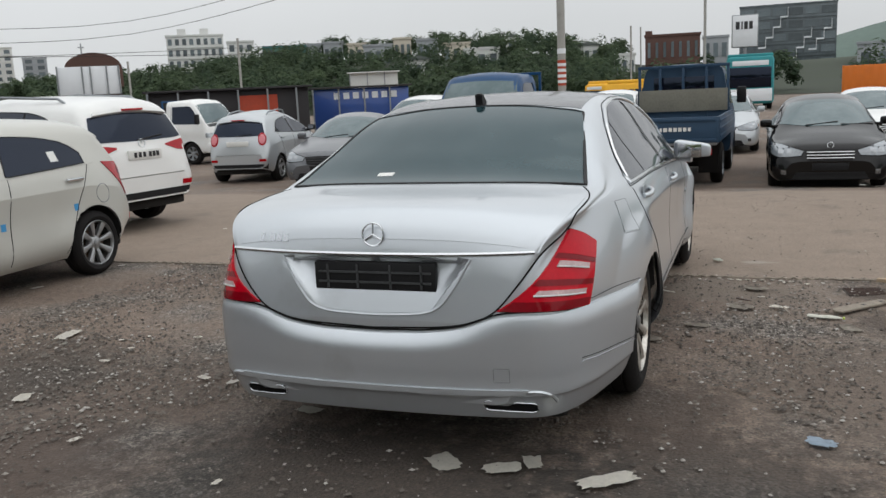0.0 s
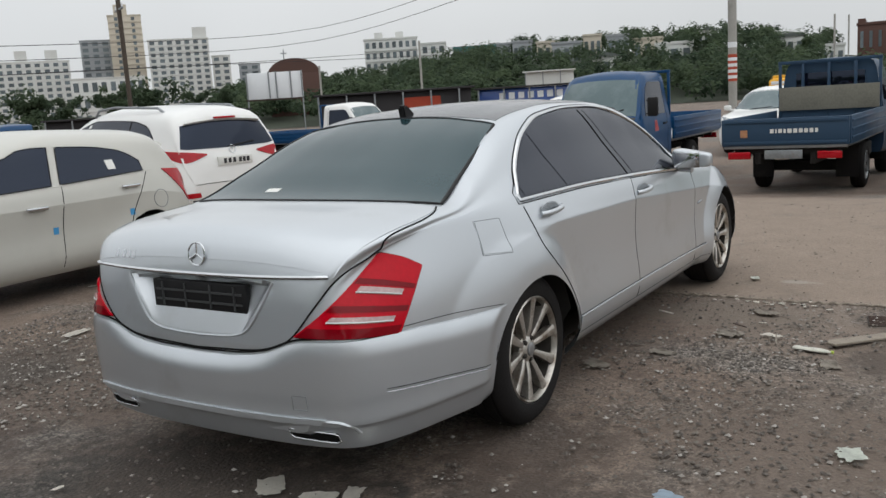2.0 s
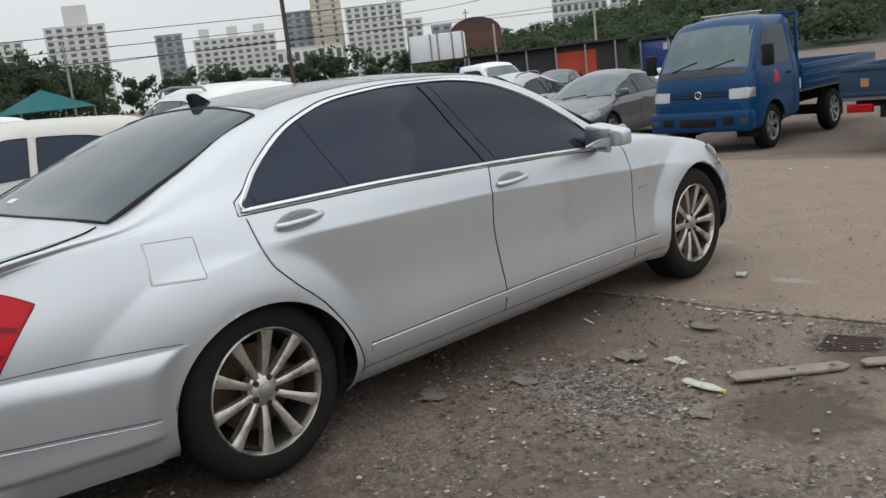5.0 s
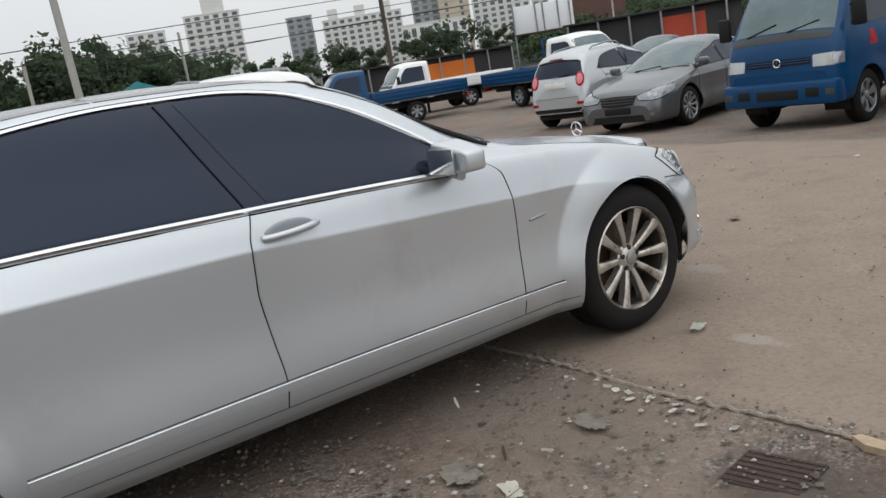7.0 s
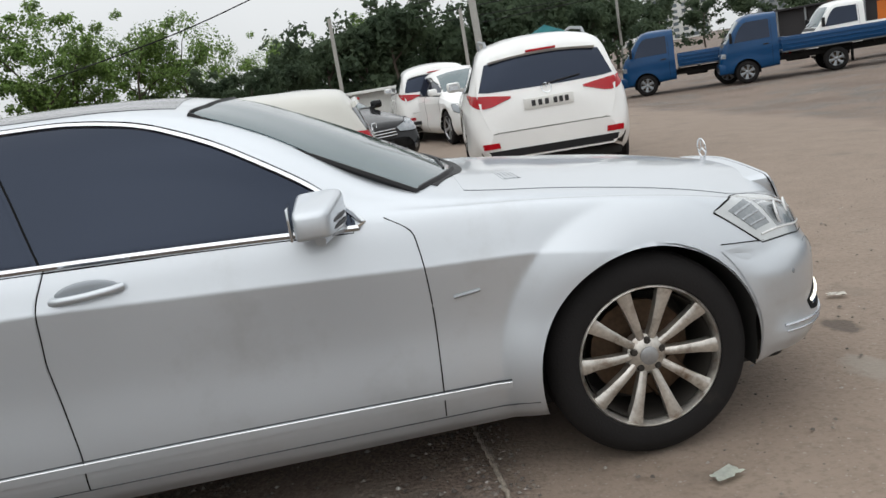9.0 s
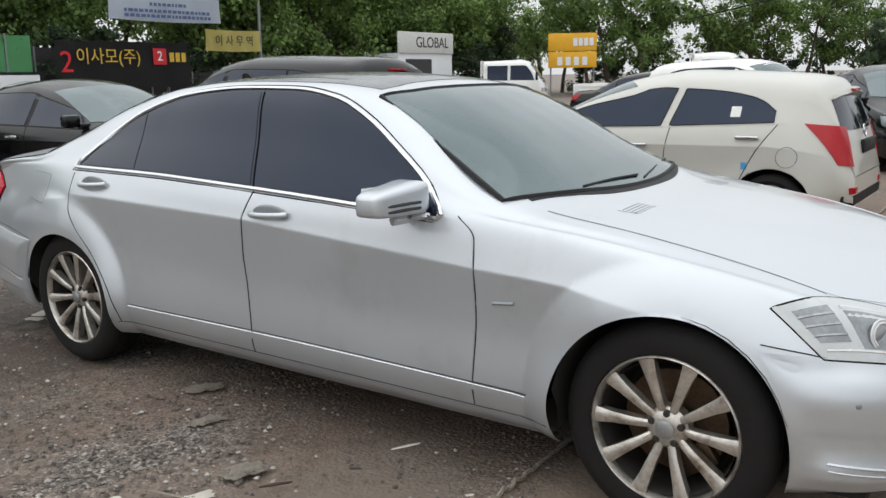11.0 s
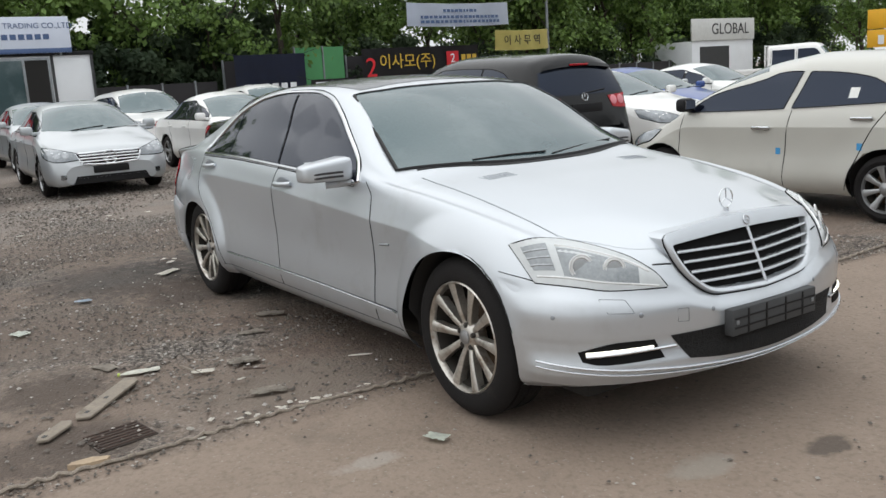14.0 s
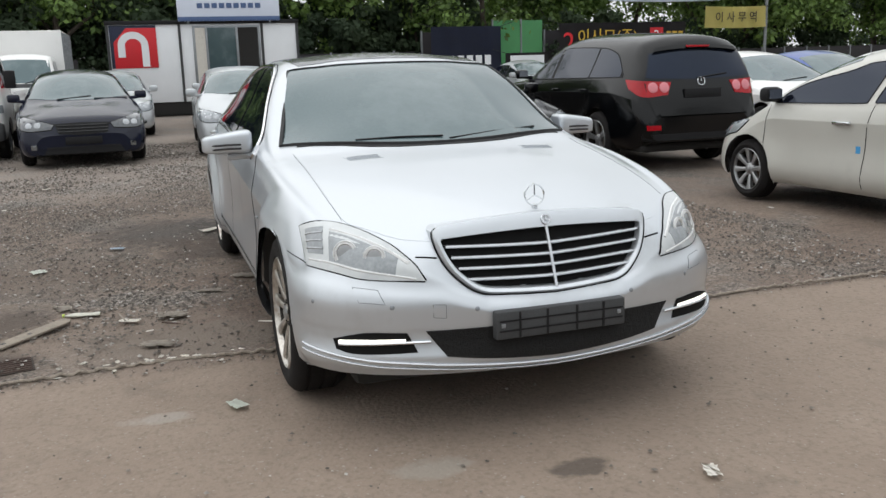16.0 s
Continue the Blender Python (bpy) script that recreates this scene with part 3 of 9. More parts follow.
    # screens
    lo = [(xc - 0.25, -0.8 * hw, zc), (xc - 0.04, -0.42 * hw, zc), (xc + 0.02, 0, zc), (xc - 0.04, 0.42 * hw, zc), (xc - 0.25, 0.8 * hw, zc)]
    hi = [(xa - 0.16, -0.63 * hw, 0.9 * H), (xa - 0.02, -0.33 * hw, 0.93 * H), (xa, 0, 0.94 * H), (xa - 0.02, 0.33 * hw, 0.93 * H), (xa - 0.16, 0.63 * hw, 0.9 * H)]
    part("windscreen", b.patch(lo, hi, (-0.55, 0, -0.83), 22, 9, 0.004, 0.012), M["screen"], root, "dusty grey windscreen")
    for s in (-0.35, 0.25):
        part("wiper", tubed([b.cast((xc - 0.02, s * hw, zc), (-0.55, 0, -0.83), 0.012)[0], b.cast((xc - 0.1, (s + 0.55) * hw, zc + 0.06), (-0.55, 0, -0.83), 0.012)[0]], 0.008), M["black_plastic"], root)
    if shape == "sedan":
        lo = [(xd + 0.1, -0.72 * hw, zd), (xd + 0.0, -0.35 * hw, zd), (xd - 0.02, 0, zd), (xd, 0.35 * hw, zd), (xd + 0.1, 0.72 * hw, zd)]
        hi = [(xr + 0.02, -0.6 * hw, 0.9 * H), (xr - 0.04, 0, 0.93 * H), (xr + 0.02, 0.6 * hw, 0.9 * H)]
        part("rear_window", b.patch(lo, hi, (0.6, 0, -0.8), 18, 8, 0.004, 0.012), M["darkglass"], root)
    else:
        lo = [(x0, -0.78 * hw, 0.685 * H), (x0, -0.6 * hw, 0.67 * H), (x0, 0, 0.66 * H), (x0, 0.6 * hw, 0.67 * H), (x0, 0.78 * hw, 0.685 * H)]
        hi = [(x0, -0.67 * hw, 0.87 * H), (x0, -0.3 * hw, 0.893 * H), (x0, 0, 0.897 * H), (x0, 0.3 * hw, 0.893 * H), (x0, 0.67 * hw, 0.87 * H)]
        part("rear_window", b.patch(lo, hi, (0.95, 0, -0.3), 18, 8, 0.004, 0.012), M["darkglass"], root)
        part("spoiler", b.patch([(x0, -0.62 * hw, 0.89 * H), (x0, 0, 0.905 * H), (x0, 0.62 * hw, 0.89 * H)], [(x0, -0.58 * hw, 0.92 * H), (x0, 0, 0.94 * H), (x0, 0.58 * hw, 0.92 * H)], (0.9, 0, -0.42), 14, 4, 0.05, 0.06), paint, root)
        sp, _ = b.cast((x0, 0, 0.915 * H), (0.9, 0, -0.42), 0.055)
        part("brake_lamp", boxed(sp.x - 0.012, sp.x + 0.02, -0.16, 0.16, sp.z - 0.012, sp.z + 0.012, 0.004), M["red_lens"], root, "red brake lamp strip")
        both("reflector", b.patch([(x0, -0.82 * hw, 0.3 * H), (x0, -0.62 * hw, 0.3 * H)], [(x0, -0.83 * hw, 0.335 * H), (x0, -0.63 * hw, 0.335 * H)], (0.95, 0.3, 0), 6, 3, 0.012, 0.015), M["red_lens"], root, "red bumper reflector")
        part("wiper", tubed([b.cast((x0, 0.05 * hw, 0.66 * H), (1, 0, -0.2), 0.015)[0], b.cast((x0, -0.4 * hw, 0.69 * H), (1, 0, -0.2), 0.015)[0]], 0.009), M["black_plastic"], root)
    # lamps
    dh = (-0.8, 0.6, -0.1)
    lo = [(x1, -0.5 * hw, zf - 0.2), (x1 - 0.12, -0.8 * hw, zf - 0.22), (x1 - 0.42, -0.98 * hw, zf - 0.13)]
    hi = [(x1, -0.47 * hw, zf - 0.12), (x1 - 0.15, -0.8 * hw, zf - 0.03), (x1 - 0.55, -0.96 * hw, zf + 0.0)]
    both("headlight_seam", b.line(np.vstack([resample(lo, 12), resample(hi, 12)[::-1]]), dh, 0.008, 40, 0.0, False, True), M["gap"], root)
    hl = both("headlight", b.patch(lo, hi, dh, 12, 6, 0.006, 0.02), M["lamp_dark" if dark_lamps else "lamp_glass"], root, "clear headlight")
    for s, o in zip((-1, 1), hl):
        for q in (0.66, 0.8):
            c, nn = b.cast((x1 - 0.1, s * q * hw, zf - 0.135), (-0.8, -s * 0.6, -0.1), 0.005)
            bm = bmesh.new()
            bmesh.ops.create_uvsphere(bm, u_segments=14, v_segments=7, radius=0.05)
            for v in bm.verts:
                v.co = c + v.co - nn * (v.co.dot(nn) * 0.88)
            part("bulb_housing", bm, M["lamp_inner"], o)
    dt = (0.8, 0.6, 0)
    zt = 0.6 * H if shape != "sedan" else 0.61 * H
    if lamps == "tall":
        lo = [(x0, -0.72 * hw, zt - 0.22), (x0 + 0.1, -0.9 * hw, zt - 0.2)]
        hi = [(x0, -0.76 * hw, zt + 0.1), (x0 + 0.33, -0.93 * hw, zt + 0.13)]
    else:
        up = 0.04 if shape == "suv" else 0.0
        lo = [(x0, -0.54 * hw, zt - 0.1), (x0 + 0.06, -0.86 * hw, zt - 0.12), (x0 + 0.25, -0.96 * hw, zt - 0.06 + up)]
        hi = [(x0, -0.5 * hw, zt + 0.01 + up), (x0 + 0.06, -0.84 * hw, zt + 0.03 + up), (x0 + 0.34, -0.95 * hw, zt + 0.05 + up)]
    if shape == "suv" and lamps == "red":
        lo = [(x0, -0.47 * hw, zt + 0.0), (x0 + 0.05, -0.78 * hw, zt - 0.075), (x0 + 0.3, -0.94 * hw, zt + 0.03), (x0 + 0.46, -0.95 * hw, zt + 0.075)]
        hi = [(x0, -0.47 * hw, zt + 0.02), (x0 + 0.05, -0.78 * hw, zt + 0.06), (x0 + 0.3, -0.93 * hw, zt + 0.085), (x0 + 0.46, -0.95 * hw, zt + 0.09)]
    if lamps == "round":
        for s in (-1, 1):
            c, nn = b.cast((x0, s * 0.8 * hw, zt + 0.01), (0.8, -s * 0.6, 0), 0.004)
            for nm, q, mt, parent in (("tail_lamp", 1.0, "red_lens", root), ("lamp_lens", 0.74, "pink_lens", None)):
                bm = bmesh.new()
                bmesh.ops.create_uvsphere(bm, u_segments=20, v_segments=10, radius=1)
                for v in bm.verts:
                    p = Vector((v.co.x * 0.1, v.co.y * 0.1, v.co.z * 0.15)) * q
                    v.co = c + nn * (0.014 if q < 1 else 0) + p - nn * (p.dot(nn) * 0.85)
                tl = part(nm, bm, M[mt], parent or tl, "round pale red lamp" if q == 1 else "")
    else:
        tl = both("tail_lamp", b.patch(lo, hi, dt, 12, 6, 0.008, 0.02), M["red_lens"], root, "red tail lamp")
    if lamps == "pale":
        for s, o in zip((-1, 1), tl):
            for q in (0.6, 0.77):
                c, nn = b.cast((x0, s * q * hw, zt - 0.01), (0.8, -s * 0.6, 0), 0.008)
                bm = bmesh.new()
                bmesh.ops.create_uvsphere(bm, u_segments=16, v_segments=8, radius=0.066)
                for v in bm.verts:
                    v.co = c + v.co - nn * (v.co.dot(nn) * 0.85)
                part("lamp_lens", bm, M["pink_lens"], o)
    # front face
    F = (-1, 0, 0)
    gw = 0.52 if star else 0.42
    gr = part("grille", b.patch([(x1, -gw * 0.85 * hw, zf - 0.27), (x1, 0, zf - 0.29), (x1, gw * 0.85 * hw, zf - 0.27)], [(x1, -gw * hw, zf - 0.12), (x1, 0, zf - 0.11), (x1, gw * hw, zf - 0.12)], F, 14, 5, 0.008, 0.02), M["black_plastic"], root)
    if star:
        part("grille_surround", b.line([(x1, -gw * 0.85 * hw, zf - 0.275), (x1, 0, zf - 0.295), (x1, gw * 0.85 * hw, zf - 0.275), (x1, gw * hw, zf - 0.115), (x1, 0, zf - 0.105), (x1, -gw * hw, zf - 0.115)], F, 0.013, 60, 0.012, False, True), M["chrome"], gr)
    for k in range(3):
        z = zf - 0.15 - 0.045 * k
        part("slat", b.line([(x1, -gw * 0.9 * hw, z), (x1, 0, z), (x1, gw * 0.9 * hw, z)], F, 0.012 if star else 0.009, 14, 0.014), M["chrome" if grille != "dark" else "grey_plastic"], gr)
    part("lower_intake", b.patch([(x1, -0.62 * hw, 0.2 + lift), (x1, 0.62 * hw, 0.2 + lift)], [(x1, -0.55 * hw, 0.33 + lift), (x1, 0.55 * hw, 0.33 + lift)], F, 16, 4, 0.006, 0.02), M["black_plastic"], root)
    both("fog_lamp", b.patch([(x1 - 0.05, -0.78 * hw, 0.3 + lift), (x1 - 0.1, -0.66 * hw, 0.3 + lift)], [(x1 - 0.05, -0.78 * hw, 0.37 + lift), (x1 - 0.1, -0.66 * hw, 0.37 + lift)], (-0.9, 0.4, 0), 6, 4, 0.006, 0.015), M["reflector"], root)
    c, _ = b.cast((x1, 0, zf - 0.19 if star else zf - 0.06), F, 0.02)
    if grille != "dark":
        emblem(root, "emblem", c, (1, 0, 0.1), 0.1 if star else 0.045, M["chrome"], 3 if star else 1, 0.009 if star else 0.006)
    c, _ = b.cast((x0, 0, 0.63 * H), (1, 0, 0), 0.008)
    emblem(root, "emblem", c, (-1, 0, 0.2), 0.05, M["chrome"], 1, 0.007)
    fp, _ = b.cast((x1, 0, 0.42), F, 0.012)
    part("number_plate", boxed(fp.x - 0.012, fp.x + 0.008, -0.26, 0.26, 0.36 + lift, 0.47 + lift, 0.004), M["black_plastic" if not plate else "plate_white"], root)
    zp = 0.55 * H
    rp, _ = b.cast((x0, 0, zp), (1, 0, 0), 0.01)
    pl = part("number_plate", boxed(rp.x - 0.012, rp.x + 0.02, -0.26, 0.26, zp - 0.055, zp + 0.055, 0.004), M["plate_white" if rear_plate else "black_plastic"], root)
    if rear_plate == "marked":
        for y in (0.16, 0.09, 0.02, -0.07, -0.13, -0.19):
            part("plate_mark", boxed(rp.x - 0.018, rp.x - 0.012, y - 0.02, y + 0.02, zp - 0.03, zp + 0.03), M["ink"], pl)
    part("bumper_trim", b.patch([(x0, -0.8 * hw, 0.3 + lift), (x0, 0, 0.3 + lift), (x0, 0.8 * hw, 0.3 + lift)], [(x0, -0.85 * hw, 0.42 + lift), (x0, 0, 0.42 + lift), (x0, 0.85 * hw, 0.42 + lift)], (1, 0, 0), 18, 4, 0.006, 0.02), M["black_plastic"] if shape != "sedan" else paint, root)
    # sides
    if shape == "suv":
        both("sill_trim", b.patch([(-wb / 2 + arch + 0.04, -hw, 0.22 + lift), (wb / 2 - arch - 0.04, -hw, 0.22 + lift)], [(-wb / 2 + arch + 0.02, -hw, 0.32 + lift), (wb / 2 - arch - 0.02, -hw, 0.32 + lift)], R, 16, 4, 0.006, 0.01), M["black_plastic"], root)
    for x_top, x_bot in ((xf + 0.02, xf + 0.08), (xb, xb + (0.08 if shape == "hatch" else 0)), (xk - 0.1 if shape != "hatch" else xq + 0.1, -wb / 2 + arch + 0.03)):
        both("door_seam", b.line([(x_top, -hw, f0(min(x_top, xf)) - 0.005), (0.5 * (x_top + x_bot), -hw, 0.48 * H), (x_bot, -hw, 0.26 + lift)], R, 0.0045, 16, -0.001), M["gap"], root)
    for x, hz in ((xb - 0.2, 0.57), (xk + 0.05, 0.57)) if shape != "hatch" else ((-0.02, 0.55), (-1.0, 0.604)):
        c, _ = b.cast((x, -hw, hz * H), R, 0.02)
        both("door_handle", boxed(c.x - 0.1, c.x + 0.1, c.y - 0.012, c.y + 0.016, c.z - 0.016, c.z + 0.016, 0.01), paint if not trim else M["chrome"], root)
    bm = boxed(xf - 0.13, xf - 0.01, -hw - 0.13, -hw + 0.06, 0.655 * H, 0.655 * H + 0.135, 0.04)
    box(bm, xf - 0.06, xf, -hw + 0.03, -hw + 0.16, 0.65 * H, 0.65 * H + 0.05, 0.01)
    mats = paint if name != "hatchback" else M["black_plastic"]
    mirrors = both("mirror", bm, mats, root)
    for o, s in zip(mirrors, (-1, 1)):
        part("mirror_glass", boxed(xf - 0.136, xf - 0.13, min(s * (hw + 0.1), s * (hw - 0.04)), max(s * (hw + 0.1), s * (hw - 0.04)), 0.655 * H + 0.03, 0.655 * H + 0.115), M["chrome"], o)
    if rails:
        for s in (-1, 1):
            part("roof_rail", tubed([(xa - 0.3, s * 0.6 * hw, 0.93 * H), (xa - 0.45, s * 0.62 * hw, 0.985 * H), (-0.5, s * 0.62 * hw, 1.0 * H), (x0 + 0.75, s * 0.6 * hw, 0.97 * H), (x0 + 0.6, s * 0.6 * hw, 0.92 * H)], 0.018), M["bare"], root)
    if stickers:
        for x, z in ((-0.187, 0.402), (-0.985, 0.442)):
            c, _ = b.cast((x, -hw, z * H), R, 0.002)
            part("tape_strip", b.patch([(x - 0.025, -hw, z * H - 0.03), (x + 0.025, -hw, z * H - 0.03)], [(x - 0.025, -hw, z * H + 0.03), (x + 0.025, -hw, z * H + 0.03)], R, 3, 3, 0.002, 0.002), M["blue_tape"], root, "blue tape strip")
            part("tape_strip", b.patch([(x - 0.025, hw, z * H - 0.03), (x + 0.025, hw, z * H - 0.03)], [(x - 0.025, hw, z * H + 0.03), (x + 0.025, hw, z * H + 0.03)], (0, -1, 0), 3, 3, 0.002, 0.002), M["blue_tape"], root, "blue tape strip")
        part("window_sticker", b.patch([(-0.915, hw, 0.72 * H), (-0.83, hw, 0.72 * H)], [(-0.915, hw, 0.78 * H), (-0.83, hw, 0.78 * H)], (0, -1, 0), 3, 3, 0.009, 0.001), M["plate_white"], root)
        ring = [b.cast((-1.33 + 0.085 * math.cos(t), hw, 0.5 * H + 0.085 * math.sin(t)), (0, -1, 0), 0.0005)[0] for t in np.linspace(0, 2 * math.pi, 24, endpoint=False)]
        part("fuel_flap", tubed(ring, 0.003, 6, True), M["shut"], root)
    part("underbody", boxed(x0 + 0.15, x1 - 0.15, -hw * 0.8, hw * 0.8, 0.19 + lift, 0.3 + lift, 0.03), M["under"], root)
    wheel_wells(root, b, hw * 0.5, hw * 0.95)
    wheel_set(root, (-wb / 2, wb / 2), hw - 0.12, r, r * 0.68, 0.2, spokes, "rim_b", 0, seg=28, wide=0.07 if spokes < 7 else 0.05)
    return root


M["peach"] = material("peach_sticker", rgb("a87a58"), 0.7, vary=0.2, scale=20)
M["tan_board"] = material("grey_tan_board", rgb("6f6d63"), 0.85, vary=0.25, scale=3, fine=30)
M["lamp_dark"] = material("smoked_headlight", rgb("4a4e52"), 0.06, 0.1, vary=0.3, scale=9, fine=40, coat=1.0)
M["lamp_inner"] = material("lamp_inner_grey", rgb("9a9ea2"), 0.12, 0.4, vary=0.3, scale=30, fine=90, coat=0.8)


# ---- light trucks ----
def make_truck(name, m, label, paint, box_body=False, guard=True, crew=False, deck_paint=None, marks=False, group="parked trucks", bumper=None, sticker=False):
    root = thing(name, m, label, "truck", group)
    pm = M[paint]
    dp = M[deck_paint or paint]
    hw, H = 0.85, 1.95
    x1 = 2.2
    xb = x1 - (1.62 if not crew else 2.3)
    keys = {
        "top": [(x1, 0.75), (x1 - 0.03, 1.0), (x1 - 0.08, 1.16), (x1 - 0.14, 1.24), (x1 - 0.55, 1.8), (x1 - 0.68, 1.9), (x1 - 1.0, H), (xb, H - 0.03)],
        "edge": [(x1, 0.74), (x1 - 0.08, 1.1), (x1 - 0.18, 1.2), (x1 - 0.6, 1.74), (x1 - 0.8, 1.84), (xb, 1.85)],
        "belt": [(x1, 0.73), (x1 - 0.08, 1.02), (x1 - 0.3, 1.14), (xb, 1.18)],
        "w_belt": [(x1, 0.66), (x1 - 0.06, 0.74), (x1 - 0.25, 0.82), (xb, 0.83)],
        "w_mid": [(x1, 0.72), (x1 - 0.06, 0.8), (x1 - 0.25, 0.845), (xb, 0.85)],
        "w_sill": [(x1, 0.7), (x1 - 0.06, 0.78), (x1 - 0.25, 0.83), (xb, 0.83)],
        "w_edge": [(x1, 0.6), (x1 - 0.1, 0.7), (x1 - 0.2, 0.74), (x1 - 0.7, 0.68), (xb, 0.68)],
        "bottom": [(x1, 0.36), (x1 - 0.3, 0.34), (xb, 0.4)],
    }
    wf, wr_ = x1 - 0.72, x1 - 0.72 - 2.4
    b = Body(keys, (xb, x1), (wf,), 0.38, 0.05, 3, 0.012, 0.33)
    cab = part("cab", b.mesh(), pm, root)
    R, F = (0, 1, 0), (-1, 0, 0)
    part("windscreen", b.patch([(x1 - 0.17, -0.72, 1.22), (x1 - 0.13, 0, 1.24), (x1 - 0.17, 0.72, 1.22)], [(x1 - 0.6, -0.65, 1.76), (x1 - 0.56, 0, 1.8), (x1 - 0.6, 0.65, 1.76)], (-0.8, 0, -0.6), 18, 8, 0.004, 0.012), M["screen"], cab)
    for s in (-0.5, 0.1):
        part("wiper", tubed([b.cast((x1 - 0.13, s, 1.22), (-0.8, 0, -0.6), 0.012)[0], b.cast((x1 - 0.2, s + 0.4, 1.34), (-0.8, 0, -0.6), 0.012)[0]], 0.009), M["black_plastic"], cab)
    spans = [(x1 - 1.4, x1 - 0.42)] if not crew else [(x1 - 1.3, x1 - 0.42), (x1 - 2.15, x1 - 1.4)]
    for a, c in spans:
        f0 = curve([(a, 1.22), (c, 1.2)])
        f1 = curve([(a, 1.74), (max(a + 0.1, c - 0.36), 1.74), (c - 0.12, 1.5), (c, 1.22)]) if c == x1 - 0.42 else curve([(a, 1.74), (c, 1.74)])
        both("side_window", b.patch(*sample(f0, f1, a, c, 10), R, 14, 6, 0.005, 0.01), M["darkglass"], cab)
        both("door_seam", b.line([(a - 0.04, -hw, 1.8), (a - 0.05, -hw, 1.2), (a - 0.04, -hw, 0.5)], R, 0.005, 12, -0.001), M["gap"], cab)
        h, _ = b.cast((a + 0.12, -hw, 1.05), R, 0.015)
        both("door_handle", boxed(h.x - 0.08, h.x + 0.08, h.y - 0.01, h.y + 0.015, h.z - 0.018, h.z + 0.018, 0.008), M["black_plastic"], cab)
    part("rear_cab_window", boxed(xb - 0.012, xb + 0.01, -0.55, 0.55, 1.3, 1.72, 0.004), M["darkglass"], cab)
    hl = both("headlight", b.patch([(x1, -0.5, 0.79), (x1, -0.78, 0.79)], [(x1, -0.5, 0.93), (x1, -0.78, 0.94)], (-1, 0.25, 0), 10, 5, 0.008, 0.02), M["clear_lens"], cab)
    both("indicator", b.patch([(x1, -0.79, 0.8), (x1 - 0.15, -0.84, 0.8)], [(x1, -0.79, 0.93), (x1 - 0.15, -0.84, 0.93)], (-0.7, 0.7, 0), 6, 4, 0.008, 0.02), M["lamp_inner"], cab)
    gr = part("grille", b.patch([(x1, -0.46, 0.83), (x1, 0.46, 0.83)], [(x1, -0.46, 0.91), (x1, 0.46, 0.91)], F, 10, 4, 0.006, 0.02), M["black_plastic"], cab)
    part("cowl", b.patch([(x1 - 0.08, -0.7, 1.12), (x1 - 0.06, 0, 1.13), (x1 - 0.08, 0.7, 1.12)], [(x1 - 0.14, -0.72, 1.2), (x1 - 0.12, 0, 1.22), (x1 - 0.14, 0.72, 1.2)], (-0.9, 0, -0.4), 14, 4, 0.004, 0.01), M["grey_plastic"], cab)
    for z in (0.855, 0.885):
        part("slat", b.line([(x1, -0.44, z), (x1, 0.44, z)], F, 0.007, 10, 0.01), pm, gr)
    c, _ = b.cast((x1, 0, 0.87), F, 0.02)
    emblem(cab, "emblem", c, (1, 0, 0), 0.05, M["chrome"], 1, 0.008)
    bp = part("bumper", boxed(x1 - 0.2, x1 + 0.06, -0.83, 0.83, 0.34, 0.64, 0.05), M[bumper] if bumper else pm, cab)
    part("bumper_intake", boxed(x1 + 0.055, x1 + 0.068, -0.3, 0.3, 0.42, 0.54, 0.004), M["black_plastic"], bp)
    for s in (-0.5, 0.5):
        part("bumper_slot", boxed(x1 + 0.055, x1 + 0.068, s - 0.09, s + 0.09, 0.44, 0.55, 0.004), M["black_plastic"], bp)
    for s in (-0.74, 0.74):
        part("fog_lamp", boxed(x1 + 0.05, x1 + 0.063, s - 0.06, s + 0.06, 0.45, 0.53, 0.004), M["grey_plastic"], bp)
    bm = boxed(x1 - 0.36, x1 - 0.28, -1.06, -0.88, 1.2, 1.5, 0.03)
    tube(bm, [(x1 - 0.32, -0.86, 1.25), (x1 - 0.3, -0.95, 1.22)], 0.012)
    tube(bm, [(x1 - 0.32, -0.86, 1.45), (x1 - 0.3, -0.95, 1.47)], 0.012)
    both("mirror", bm, M["black_plastic"], cab)
    if sticker:
        part("door_mark", b.patch([(x1 - 0.95, 0.9, 0.94), (x1 - 0.75, 0.9, 0.94)], [(x1 - 0.9, 0.9, 1.12), (x1 - 0.8, 0.9, 1.12)], (0, -1, 0), 5, 5, 0.003, 0.003), M["red_lens"], cab, "red round door mark")
    # chassis and deck
    xd0 = -2.72
    for s in (-0.38, 0.38):
        part("chassis_rail", boxed(xd0 + 0.1, xb + 0.1, s - 0.04, s + 0.04, 0.5, 0.66, 0.01), M["under"], root)
    for x in np.linspace(xd0 + 0.15, xb - 0.1, 6):
        part("cross_member", boxed(x - 0.03, x + 0.03, -0.72, 0.72, 0.64, 0.72), M["under"], root)
    part("rear_axle", boxed(wr_ - 0.09, wr_ + 0.09, -0.6, 0.6, 0.26, 0.42, 0.05), M["under"], root)
    part("fuel_tank", boxed(-0.4, 0.25, -0.72, -0.42, 0.4, 0.62, 0.03), M["under"], root)
    for s in (-0.62, 0.62):
        part("mudflap", boxed(wr_ - 0.46, wr_ - 0.44, s - 0.16, s + 0.16, 0.2, 0.66), M["rubber"], root)
    xg = xb - 0.08
